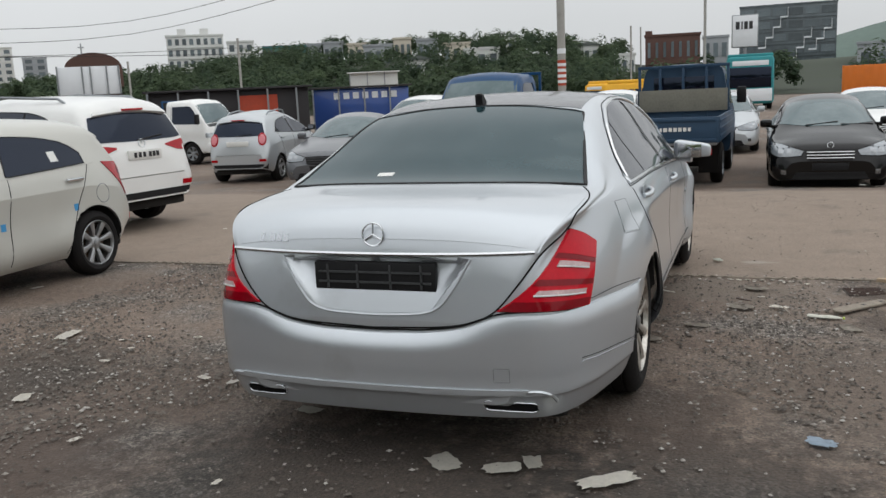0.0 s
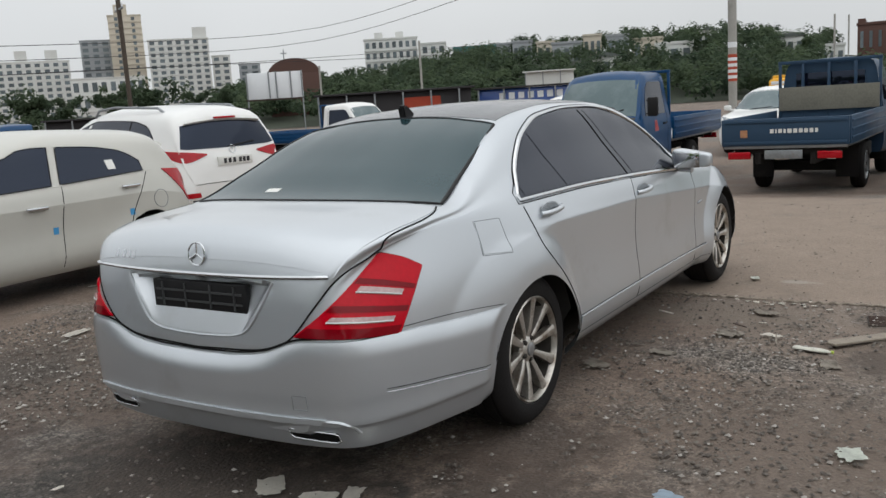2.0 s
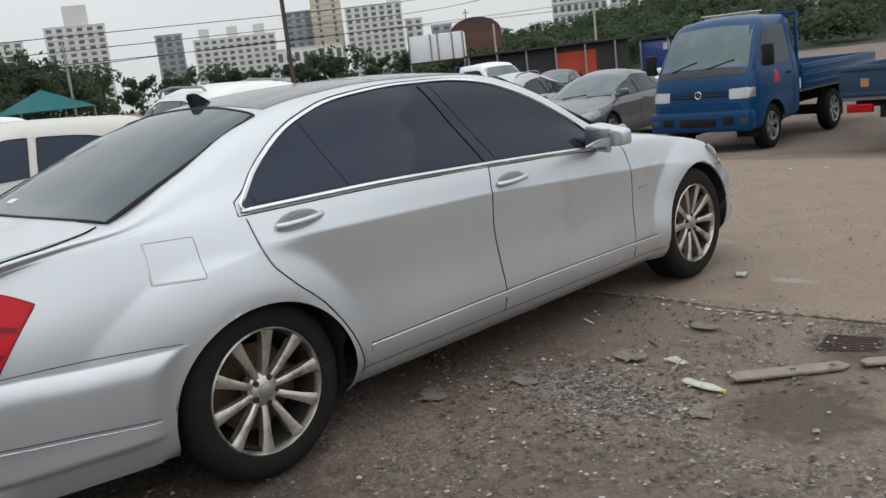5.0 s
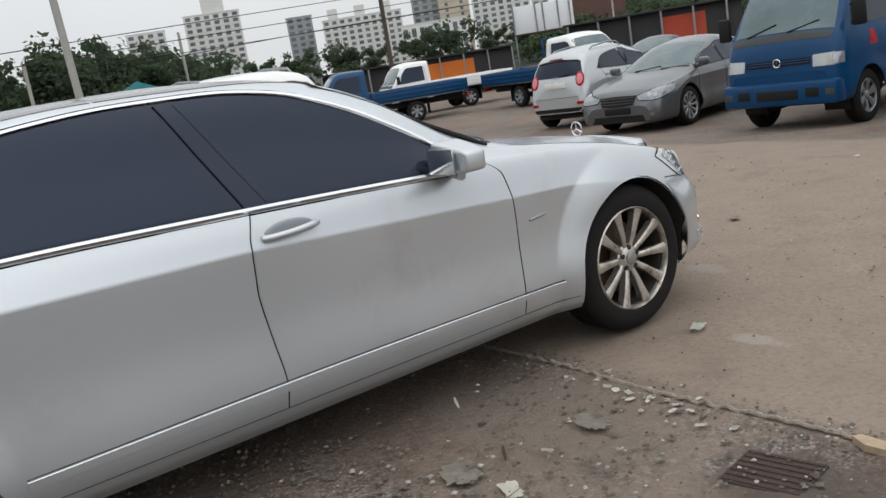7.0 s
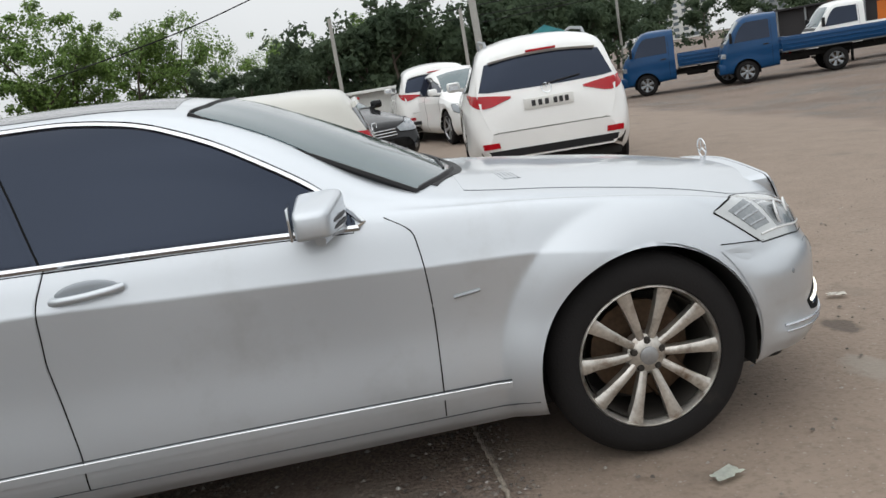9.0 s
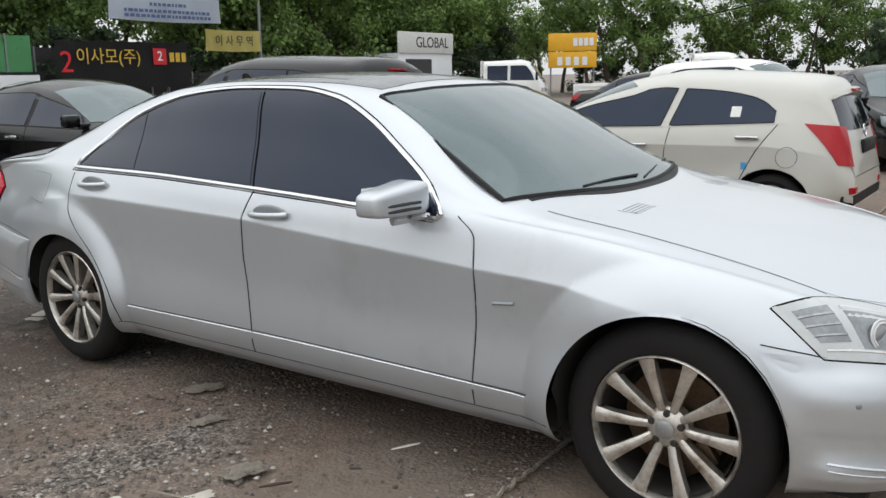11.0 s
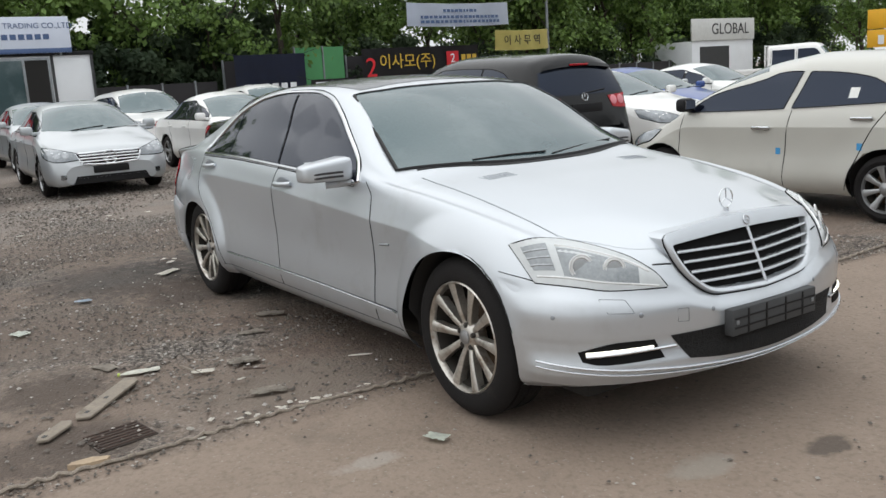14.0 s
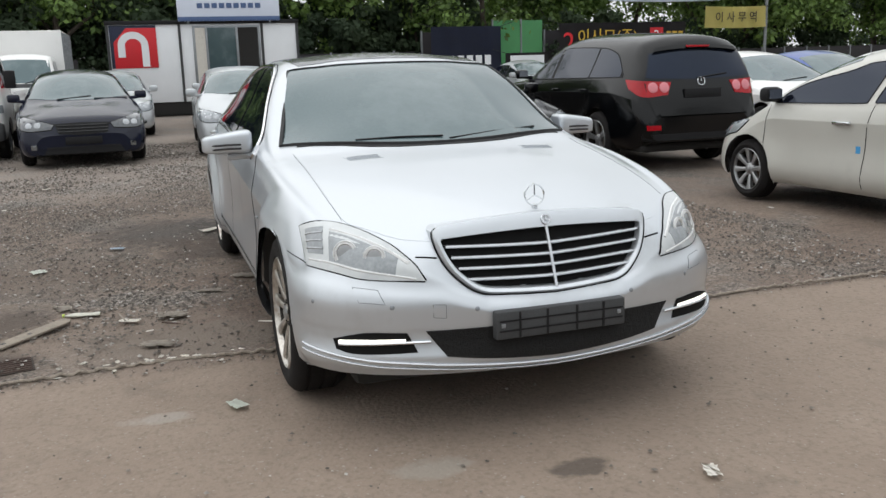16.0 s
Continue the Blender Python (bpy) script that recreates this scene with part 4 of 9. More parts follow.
    if box_body:
        bx = part("cargo_box", boxed(xd0, xg, -0.92, 0.92, 0.78, 2.55, 0.02), M["white"], root, "white ribbed cargo box")
        for x in np.linspace(xd0 + 0.1, xg - 0.1, 9):
            for s in (-1, 1):
                part("rib", boxed(x - 0.02, x + 0.02, s * 0.93 - 0.012, s * 0.93 + 0.012, 0.85, 2.5), M["bare"], bx)
    else:
        part("deck", boxed(xd0, xg, -0.85, 0.85, 0.72, 0.79, 0.01), M["bare"], root, "worn steel load deck")
        for s in (-1, 1):
            bm = boxed(xd0 + 0.03, xg, s * 0.87 - 0.02, s * 0.87 + 0.02, 0.76, 1.13, 0.008)
            for z in (0.84, 0.95, 1.06):
                box(bm, xd0 + 0.08, xg - 0.05, s * 0.895 - 0.008, s * 0.895 + 0.008, z - 0.018, z + 0.018, 0.004)
            part("drop_side", bm, dp, root)
        bm = boxed(xd0 - 0.02, xd0 + 0.02, -0.87, 0.87, 0.76, 1.13, 0.008)
        for z in (0.8, 1.09):
            box(bm, xd0 - 0.035, xd0 - 0.015, -0.84, 0.84, z - 0.02, z + 0.02, 0.004)
        tg = part("tailgate", bm, dp, root)
        if marks:
            y = 0.18
            for w in (0.05, 0.02, 0.05, 0.03, 0.06, 0.05, 0.05, 0.05, 0.05, 0.04):
                part("tailgate_mark", boxed(xd0 - 0.028, xd0 - 0.019, y - w, y, 0.93, 0.985), M["plate_white"], tg)
                y -= w + 0.022
            part("tailgate_sticker", boxed(xd0 - 0.026, xd0 - 0.019, 0.5, 0.6, 0.88, 0.98), M["peach"], tg)
            part("load_board", boxed(xg - 0.09, xg - 0.06, -0.8, 0.8, 1.12, 1.5, 0.006), M["tan_board"], root, "grey-tan board behind the cab")
        if guard:
            hb = part("headboard", boxed(xg - 0.012, xg + 0.012, -0.82, 0.82, 0.8, 1.36), dp, root)
            for y in (-0.8, -0.42, 0, 0.42, 0.8):
                part("upright", boxed(xg - 0.02, xg + 0.02, y - 0.025, y + 0.025, 0.78, 1.92, 0.006), dp, hb)
            for z in (1.9, 1.38):
                part("crossbar", boxed(xg - 0.024, xg + 0.024, -0.83, 0.83, z - 0.025, z + 0.025, 0.006), dp, hb)
    for s in (-1, 1):
        part("tail_lamp", boxed(xd0 - 0.03, xd0 + 0.03, s * 0.62 - 0.16, s * 0.62 + 0.16, 0.58, 0.68, 0.01), M["red_lens"], root)
    part("rear_plate", boxed(xd0 - 0.02, xd0 - 0.005, -0.26, 0.26, 0.58, 0.7, 0.004), M["bare"], root)
    wheel_wells(root, b, 0.42, 0.82)
    e = [(wf, 0.33), (wr_, 0.33)]
    wheel_set(root, (wf, wr_), 0.72, 0.33, 0.2, 0.2, 6, "bare", 0, seg=26, wide=0.09)
    return root

# ---- the silver saloon ----
def make_saloon(m):
    root = thing("saloon_car", m, "dusty silver long-wheelbase luxury saloon parked on bare gravel, running lights on", "car")
    S = M["silver"]
    x0, x1 = -2.72, 2.42
    keys = {
        "top": [(x1, 0.43), (2.418, 0.47), (2.414, 0.51), (2.4, 0.552), (2.38, 0.6), (2.345, 0.68), (2.305, 0.77), (2.27, 0.806), (2.16, 0.836), (1.9, 0.888), (1.5, 0.943), (1.16, 0.99), (0.95, 1.1), (0.62, 1.275), (0.33, 1.395), (0.05, 1.442), (-0.35, 1.462), (-0.8, 1.452), (-1.15, 1.412), (-1.4, 1.345),
                (-1.75, 1.2), (-2.02, 1.092), (-2.15, 1.072), (-2.4, 1.06), (-2.57, 1.045), (-2.64, 0.99), (-2.68, 0.9), (-2.705, 0.75), (x0, 0.62)],
        "edge": [(x1, 0.425), (2.416, 0.468), (2.4, 0.53), (2.37, 0.6), (2.285, 0.72), (2.07, 0.79), (1.8, 0.855), (1.4, 0.925), (1.0, 0.985), (0.82, 1.04), (0.45, 1.25), (0.18, 1.355), (-0.1, 1.39), (-0.6, 1.402), (-1.0, 1.375), (-1.35, 1.3), (-1.7, 1.16), (-2.0, 1.05), (-2.2, 1.032), (-2.5, 0.995), (-2.62, 0.94), (-2.69, 0.8), (x0, 0.61)],
        "belt": [(x1, 0.42), (2.416, 0.46), (2.4, 0.515), (2.31, 0.64), (2.16, 0.715), (1.93, 0.79), (1.6, 0.86), (1.2, 0.915), (0.85, 0.94), (0.3, 0.958), (-0.3, 0.98), (-1.0, 1.0), (-1.6, 1.005), (-2.1, 0.985), (-2.4, 0.94), (-2.58, 0.86), (-2.68, 0.74), (x0, 0.6)],
        "w_belt": [(x1, 0.12), (2.416, 0.18), (2.4, 0.27), (2.37, 0.4), (2.3, 0.56), (2.2, 0.68), (2.1, 0.75), (2.0, 0.8), (1.7, 0.85), (1.3, 0.872), (0.5, 0.878), (-0.4, 0.876), (-1.2, 0.862), (-1.7, 0.84), (-2.1, 0.805), (-2.4, 0.755), (-2.55, 0.71), (-2.65, 0.66), (-2.7, 0.6), (x0, 0.55)],
        "w_mid": [(x1, 0.15), (2.416, 0.22), (2.4, 0.32), (2.37, 0.46), (2.34, 0.555), (2.3, 0.64), (2.2, 0.785), (2.1, 0.855), (2.0, 0.89), (1.7, 0.91), (1.3, 0.918), (0.5, 0.916), (-0.4, 0.918), (-1.2, 0.92), (-1.7, 0.915), (-2.1, 0.885), (-2.4, 0.83), (-2.55, 0.78), (-2.65, 0.72), (-2.7, 0.64), (x0, 0.58)],
        "w_sill": [(x1, 0.15), (2.416, 0.21), (2.4, 0.3), (2.37, 0.43), (2.3, 0.61), (2.2, 0.755), (2.1, 0.83), (1.8, 0.885), (0.5, 0.89), (-1.2, 0.89), (-2.1, 0.86), (-2.45, 0.79), (-2.65, 0.67), (x0, 0.54)],
        "w_edge": [(x1, 0.08), (2.416, 0.13), (2.4, 0.2), (2.35, 0.36), (2.26, 0.47), (2.1, 0.59), (1.8, 0.68), (1.4, 0.735), (1.0, 0.765), (0.82, 0.755), (0.45, 0.69), (0.15, 0.63), (-0.3, 0.605), (-0.9, 0.605), (-1.3, 0.625), (-1.65, 0.68), (-2.0, 0.752), (-2.3, 0.752), (-2.55, 0.69), (-2.66, 0.6), (x0, 0.5)],
        "bottom": [(x1, 0.285), (2.4, 0.28), (2.3, 0.26), (2.1, 0.235), (1.9, 0.215), (0, 0.21), (-1.9, 0.22), (-2.4, 0.24), (-2.58, 0.26), (x0, 0.3)],
        "z_mid": [(x1, 0.43), (2.2, 0.5), (1.0, 0.56), (-1.0, 0.6), (-2.0, 0.62), (-2.6, 0.58), (x0, 0.53)],
    }

    # shoulder crease from the front wing to the tail lamp
    def crease_z(x):
        return float(np.interp(x, (-2.4, -1.45, -0.257, 0.9, 1.5), (0.915, 0.895, 0.862, 0.785, 0.755)))
    mid_w = curve(keys["w_mid"])

    def crease(x):
        k = min(1.0, max(0.0, (x + 2.1) / 0.85), max(0.0, (1.75 - x) / 0.6))
        w = mid_w(x)
        return crease_z(x), w + 0.003 - 0.014 * max(0.0, -1.4 - x), w - (0.006 if x > -1.2 else 0.006 * max(0.0, 1 + (x + 1.2) / 0.4)), w + 0.004, k * k * (3 - 2 * k)
    keys["crease"] = crease

    # wheel-arch flares with a clear outer edge, drawn out behind the rear wheel
    reach = (curve([(-90, 0.46), (0, 0.48), (30, 0.495), (60, 0.515), (90, 0.53), (120, 0.6), (140, 0.65), (158, 0.71), (180, 0.74), (270, 0.74)]),
             curve([(-90, 0.5), (0, 0.5), (60, 0.52), (90, 0.53), (130, 0.53), (155, 0.51), (180, 0.49), (270, 0.47)]))
    far_reach = [np.array([r(a) for a in range(-90, 271)]) for r in reach]

    def swell(wi, dx, dz, r):
        ang = np.degrees(np.arctan2(dz, dx))
        ang = np.where(ang < -90, ang + 360, ang)
        out = np.interp(ang, np.arange(-90, 271), far_reach[wi])
        rr = np.hypot(dx, dz)
        q = np.clip((out - rr) / np.maximum(out - 0.37, 0.01), 0, 1)
        amp = np.interp(ang, (-90, 90, 130, 160, 270), (0.044, 0.044, 0.034, 0.022, 0.022)) if wi == 0 else 0.04 * np.interp(ang, (-90, 40, 85, 120, 270), (0.55, 0.55, 0.7, 1.0, 1.0))
        return amp * (1 - (1 - q) ** 1.45)

    # the grille's face: raked back and bent a little at the middle, with a hollow behind it
    def gx(y, z, o=0.0):
        return 2.311 + (0.79 - z) * 0.42 - 0.08 * math.sqrt(y * y + 0.0009) + o
    half = curve([(0.545, 0.22), (0.57, 0.315), (0.622, 0.367), (0.69, 0.403), (0.75, 0.42), (0.78, 0.42)])

    def press(x, y, z):
        if x > 2.05 and 0.565 < z < 0.765 and abs(y) < half(z) - 0.01:
            x = min(x, gx(y, z, -0.06))
        elif x > 2.15 and 0.48 < z < 0.86:
            zz = min(max(z, 0.55), 0.78)
            far = max(0, abs(y) - half(zz) - 0.018) + 1.2 * max(0, 0.55 - z) + 0.6 * max(0, z - 0.8)
            k = max(0, 1 - far / 0.065)
            k = k * k * (3 - 2 * k)
            x = x + k * (min(x, gx(y, z, -0.008)) - x)
        if x < -2.5 and 0.645 < z < 0.852:
            t = (z - 0.645) / 0.205
            e = min(1, max(0, (0.245 + 0.15 * t - abs(y)) / 0.045))
            x += 0.042 * min(1, 1.25 * t) * e * e * (3 - 2 * e)
        return (x, y, z)
    fine_x = [round(2.1 + 0.009 * k, 4) for k in range(35)] + [2.41, 2.413, 2.416, 2.418] + [round(-2.717 + 0.003 * k, 4) for k in range(24)]
    fine_x += [round(w + 0.013 * k, 4) for w in (-1.5825, 1.5825) for k in range(-58, 45)]
    b = Body(keys, (x0, x1), (-1.5825, 1.5825), 0.381, 0.026, 10, 0.05, 0.345, 0.09, fine_x, press, (0.89, 0.985), swell)
    part("body", b.mesh(), S, root, "dusty metallic silver body shell")
    arch_x = lambda z: math.sqrt(max(0.0, 0.388 ** 2 - (z - 0.345) ** 2))
    f_plan = [(1.8, -0.932), (1.9, -0.93), (1.96, -0.92)] + [(1.95 + 0.485 * math.sin(a) ** (2 / 2.2), -0.905 * math.cos(a) ** (2 / 2.2)) for a in np.linspace(0.2, math.pi / 2, 14)]
    fb = bumper_skin(b, f_plan, [(0.25, -0.03), (0.275, -0.014), (0.295, 0.0), (0.31, 0.007), (0.335, 0.008), (0.352, 0.004), (0.375, -0.001), (0.4, -0.004), (0.425, -0.004), (0.445, -0.001), (0.47, 0.0), (0.51, 0.001), (0.535, -0.001), (0.556, -0.006), (0.58, -0.015), (0.62, -0.034), (0.7, -0.08)],
                     lambda z: 1.5825 + arch_x(z), lambda y: float(np.interp(abs(y), (0, 0.28, 0.36, 0.44, 0.6, 0.85, 0.95), (0.536, 0.546, 0.572, 0.605, 0.612, 0.64, 0.655))), 0.262, 44, 0.06, 150)
    part("front_bumper", fb.mesh(), S, root, "silver front bumper skin")
    r_top = lambda y: float(np.interp(abs(y), (0, 0.2, 0.3, 0.37, 0.43, 0.48, 0.53, 0.6, 0.78, 0.86, 0.9, 0.95), (0.576, 0.581, 0.591, 0.604, 0.624, 0.645, 0.657, 0.662, 0.662, 0.658, 0.644, 0.632)))
    r_plan = [(-1.8, -0.955), (-1.97, -0.948), (-2.1, -0.926), (-2.27, -0.89), (-2.44, -0.846), (-2.57, -0.792), (-2.65, -0.735), (-2.705, -0.65), (-2.735, -0.52), (-2.753, -0.36), (-2.762, -0.18), (-2.765, 0)]
    rb_ = bumper_skin(b, r_plan, [(0.22, -0.07), (0.26, -0.05), (0.3, -0.034), (0.328, -0.022), (0.342, -0.008), (0.36, -0.007), (0.4, -0.006), (0.45, -0.002), (0.5, 0.0), (0.55, 0.001), (0.7, 0.0)],
                      lambda z: -1.597 - arch_x(z), r_top, 0.235, 46, 0.078, 150, True)
    part("rear_bumper", rb_.mesh(), S, root, "silver rear bumper skin")
    R, F, B = (0, 1, 0), (-1, 0, 0), (1, 0, 0)
    # side glass
    f0 = curve([(-1.53, 1.022), (-1.0, 1.02), (-0.3, 0.998), (0.4, 0.965), (0.72, 0.945)])
    f1 = curve([(-1.53, 1.03), (-1.37, 1.165), (-1.15, 1.29), (-0.86, 1.365), (-0.5, 1.388), (-0.2, 1.383), (0.05, 1.35), (0.27, 1.27), (0.47, 1.155), (0.62, 1.05), (0.72, 0.952)])
    both("window_surround", b.patch(*sample(f0, f1, -1.52, 0.71, 40), R, 80, 16, 0.002, 0.012), M["darkglass"], root, "gloss black window surround")
    for nm, a, c, a2, c2 in (("quarter_window", -1.47, -1.062, -1.47, -1.145), ("rear_side_window", -1.035, -0.255, -1.115, -0.4), ("front_side_window", -0.15, 0.66, -0.315, 0.66)):
        lo = [(x, -0.8, f0(x) + 0.008) for x in np.linspace(a, c, 24)]
        hi = [(x, -0.8, max(f0(x) + 0.012, f1(x) - 0.012)) for x in np.linspace(a2, c2, 24)]
        both(nm, b.patch(lo, hi, R, 46, 16, 0.0042, 0.006, False), M["darkglass"], root, "dark tinted side window")
    both("pillar_gap", b.line([(-0.235, -0.8, 1.0), (-0.384, -0.8, 1.378)], R, 0.0035, 24, 0.003, False), M["gap"], root)
    loop = [(x, -0.8, f0(x) - 0.006) for x in np.linspace(-1.54, 0.74, 26)] + [(x, -0.8, f1(x) + 0.008) for x in np.linspace(0.73, -1.53, 40)]
    seal = [(x, -0.8, f0(x) - 0.02) for x in np.linspace(-1.56, 0.7, 26)] + [(x, -0.8, f1(x) + 0.021) for x in np.linspace(0.7, -1.55, 40)]
    both("window_seal", b.line(seal, R, 0.003, 130, 0.0, False, True), M["gap"], root)
    both("chrome_trim", b.line(loop, R, 0.0105, 130, 0.004, False, True), M["chrome"], root, "bright chrome window trim")
    # windscreen and rear window
    dw = (-0.52, 0, -0.85)
    lo = [(0.92, -0.765, 1.0), (1.03, -0.56, 1.0), (1.105, -0.28, 1.0), (1.13, 0, 1.0), (1.105, 0.28, 1.0), (1.03, 0.56, 1.0), (0.92, 0.765, 1.0)]
    hi = [(0.245, -0.597, 1.36), (0.31, -0.32, 1.385), (0.335, 0, 1.39), (0.31, 0.32, 1.385), (0.245, 0.597, 1.36)]
    part("windscreen", b.patch(lo, hi, dw, 36, 18, 0.004, 0.015), M["screen"], root, "dusty windscreen reflecting the sky")
    edge = np.vstack([resample(lo, 40), resample(hi, 30)[::-1]])
    part("windscreen_seal", b.line(edge, dw, 0.011, 110, 0.0, False, True), M["black_plastic"], root)
    part("cowl", b.patch([(1.0, -0.7, 1.0), (1.135, -0.35, 1.0), (1.17, 0, 1.0), (1.135, 0.35, 1.0), (1.0, 0.7, 1.0)], [(0.965, -0.69, 1.0), (1.09, -0.33, 1.0), (1.128, 0, 1.0), (1.09, 0.33, 1.0), (0.965, 0.69, 1.0)], (-0.2, 0, -1), 26, 4, 0.003, 0.02), M["black_plastic"], root)
    for s in (-1, 1):
        vent = part("hood_vent", b.patch([(1.25, s * 0.36, 1), (1.25, s * 0.53, 1)], [(1.32, s * 0.35, 1), (1.32, s * 0.51, 1)], (0, 0, -1), 10, 5, 0.003, 0.008), S, root)
        for k in range(4):
            part("slat", b.line([(1.262 + 0.016 * k, s * 0.365, 1), (1.262 + 0.016 * k, s * 0.515, 1)], (0, 0, -1), 0.002, 8, 0.003), M["cup"], vent)
    for y0, y1 in ((0.05, 0.56), (-0.42, 0.02)):
        a, _ = b.cast((1.1 - 0.3 * y0 * y0, y0, 1.0), dw, 0.006)
        c, _ = b.cast((1.08 - 0.32 * y1 * y1, y1, 1.01), dw, 0.01)
        part("wiper", tubed([a, a * 0.5 + c * 0.5 + Vector((0, 0, 0.004)), c], 0.005), M["black_plastic"], root)
    dr = (0.5, 0, -0.87)
    lo = [(-1.99, -0.715, 1.06), (-2.05, -0.4, 1.06), (-2.07, 0, 1.06), (-2.05, 0.4, 1.06), (-1.99, 0.715, 1.06)]
    hi = [(-1.25, -0.572, 1.35), (-1.22, -0.3, 1.37), (-1.21, 0, 1.375), (-1.22, 0.3, 1.37), (-1.25, 0.572, 1.35)]
    part("rear_window", b.patch(lo, hi, dr, 34, 16, 0.004, 0.012), M["rearglass"], root, "grey tinted rear window")
    part("rear_window_seal", b.line(np.vstack([resample(lo, 30), resample(hi, 30)[::-1]]), dr, 0.009, 90, 0.0, False, True), M["black_plastic"], root)
    # dark glass roof panels
    for a, c in ((-1.195, -0.56), (-0.55, 0.2)):
        xs = np.linspace(a, c, 6)
        wl_ = curve([(-1.3, 0.555), (-0.6, 0.55), (0.0, 0.55), (0.22, 0.53)])
        part("roof_panel", b.patch([(x, -wl_(x), 1.5) for x in xs], [(x, wl_(x), 1.5) for x in xs], (0, 0, -1), 20, 24, 0.002, 0.006), M["roofglass"], root, "dark glass roof panel")
    a, _ = b.cast((-1.14, 0, 1.5), (0, 0, -1), 0)
    bm = bmesh.new()
    prism(bm, [a + Vector((0.06, -0.02, -0.005)), a + Vector((-0.03, -0.02, 0.055)), a + Vector((-0.07, -0.02, 0.05)), a + Vector((-0.055, -0.02, -0.015))], (0, 0.04, 0))
    bmesh.ops.bevel(bm, geom=bm.edges[:], offset=0.008, segments=2, affect="EDGES")
    part("antenna", bm, M["black_plastic"], root, "black roof fin antenna")
    # hood and lid as raised panels with dark gaps round them
    ho = [(2.27, -0.43), (2.2, -0.55), (2.08, -0.645), (1.99, -0.7), (1.75, -0.714), (1.4, -0.718), (1.08, -0.725)]
    side_l = [(x, y, 1) for x, y in ho]
    side_r = [(x, -y, 1) for x, y in ho]
    part("hood", b.patch(side_l, side_r, (0, 0, -1), 50, 34, 0.0012, 0.003), S, root, "dusty silver hood")
    for s in (-1, 1):
        part("hood_seam", b.line([(x, s * (-y + 0.006), 1) for x, y in ho[3:]], (0, 0, -1), 0.0012, 40, 0.0004), M["shut"], root)
    both("hood_seam", b.line([(2.288, -0.506, 0.692), (2.312, -0.432, 0.686)], (-0.8, 0, -0.6), 0.004, 8, -0.001), M["gap"], root)
    lid = [(-2.03, 0.715, 1.06), (-2.09, 0.744, 1.035), (-2.18, 0.757, 1.005), (-2.3, 0.757, 0.99), (-2.4, 0.748, 0.975), (-2.465, 0.735, 0.95), (-2.55, 0.706, 0.915), (-2.635, 0.658, 0.87)]
    part("trunk_lid", b.patch([(x, -y + 0.006, z) for x, y, z in lid], [(x, y - 0.006, z) for x, y, z in lid], (0.5, 0, -0.87), 40, 34, 0.0025, 0.008), S, root, "silver trunk lid")
    for s in (-1, 1):
        part("trunk_seam", b.line([(x, s * y, z) for x, y, z in lid], (0.5, -s * 0.3, -0.8), 0.0034, 44, 0.001), M["gap"], root)
        part("trunk_seam", b.line([(-2.64, s * 0.658, 0.87), (-2.69, s * 0.588, 0.77), (-2.711, s * 0.505, 0.672), (-2.72, s * 0.43, 0.63), (-2.72, s * 0.3, 0.6), (-2.72, 0, 0.585)], (1, 0, 0), 0.0038, 40, 0.0005), M["gap"], root)
    # rear fascia
    part("chrome_strip", b.line([(-2.6, -0.64, 0.883), (-2.6, -0.36, 0.876), (-2.6, 0, 0.873), (-2.6, 0.36, 0.876), (-2.6, 0.64, 0.883)], B, 0.008, 40, 0.006), M["chrome"], root, "thin chrome trunk strip")
    part("plate_recess", b.patch([(-2.7, -0.24, 0.655), (-2.7, 0, 0.645), (-2.7, 0.24, 0.655)], [(-2.7, -0.39, 0.852), (-2.7, 0, 0.852), (-2.7, 0.39, 0.852)], B, 30, 12, 0.002, 0.006), S, root)
    part("recess_edge", b.line([(-2.7, -0.4, 0.858), (-2.7, -0.33, 0.74), (-2.7, -0.25, 0.66), (-2.7, -0.1, 0.64), (-2.7, 0.1, 0.64), (-2.7, 0.25, 0.66), (-2.7, 0.33, 0.74), (-2.7, 0.4, 0.858)], B, 0.006, 50, 0.0), S, root)
    c, _ = b.cast((-2.7, 0, 0.78), B, 0.012)
    pl = part("number_plate", boxed(c.x - 0.012, c.x + 0.02, -0.26, 0.26, 0.725, 0.84, 0.006), M["black_plastic"], root, "black empty plate holder")
    bm = bmesh.new()
    for y in (-0.2, -0.07, 0.07, 0.2):
        box(bm, c.x - 0.018, c.x - 0.011, y - 0.004, y + 0.004, 0.735, 0.83)
    for z in (0.76, 0.8):
        box(bm, c.x - 0.018, c.x - 0.011, -0.24, 0.24, z - 0.004, z + 0.004)
    part("plate_ribs", bm, M["grey_plastic"], pl)
    c, _ = b.cast((-2.7, 0, 0.945), B, 0.01)
    emblem(root, "emblem", c, (-1, 0, 0.12), 0.045, M["chrome"], 3, 0.004)
    for y, w in ((0.507, 0.009), (0.458, 0.011), (0.425, 0.011), (0.392, 0.011)):
        part("model_badge", b.patch([(-2.7, y - w, 0.914), (-2.7, y + w, 0.914)], [(-2.7, y - w, 0.944), (-2.7, y + w, 0.944)], B, 6, 5, 0.004, 0.004), M["bright"], root, "small chrome badge bar")
    dt = (0.72, 0.69, 0)
    lo = [(-2.712, -0.505, 0.668), (-2.665, -0.69, 0.664), (-2.475, -0.81, 0.648)]
    hi = [(-2.466, -0.732, 0.945), (-2.375, -0.775, 0.91), (-2.31, -0.815, 0.868)]
    lamps = both("tail_lamp", b.patch(lo, hi, dt, 22, 18, 0.006, 0.03), M["tail_red"], root, "glossy red tail lamp")
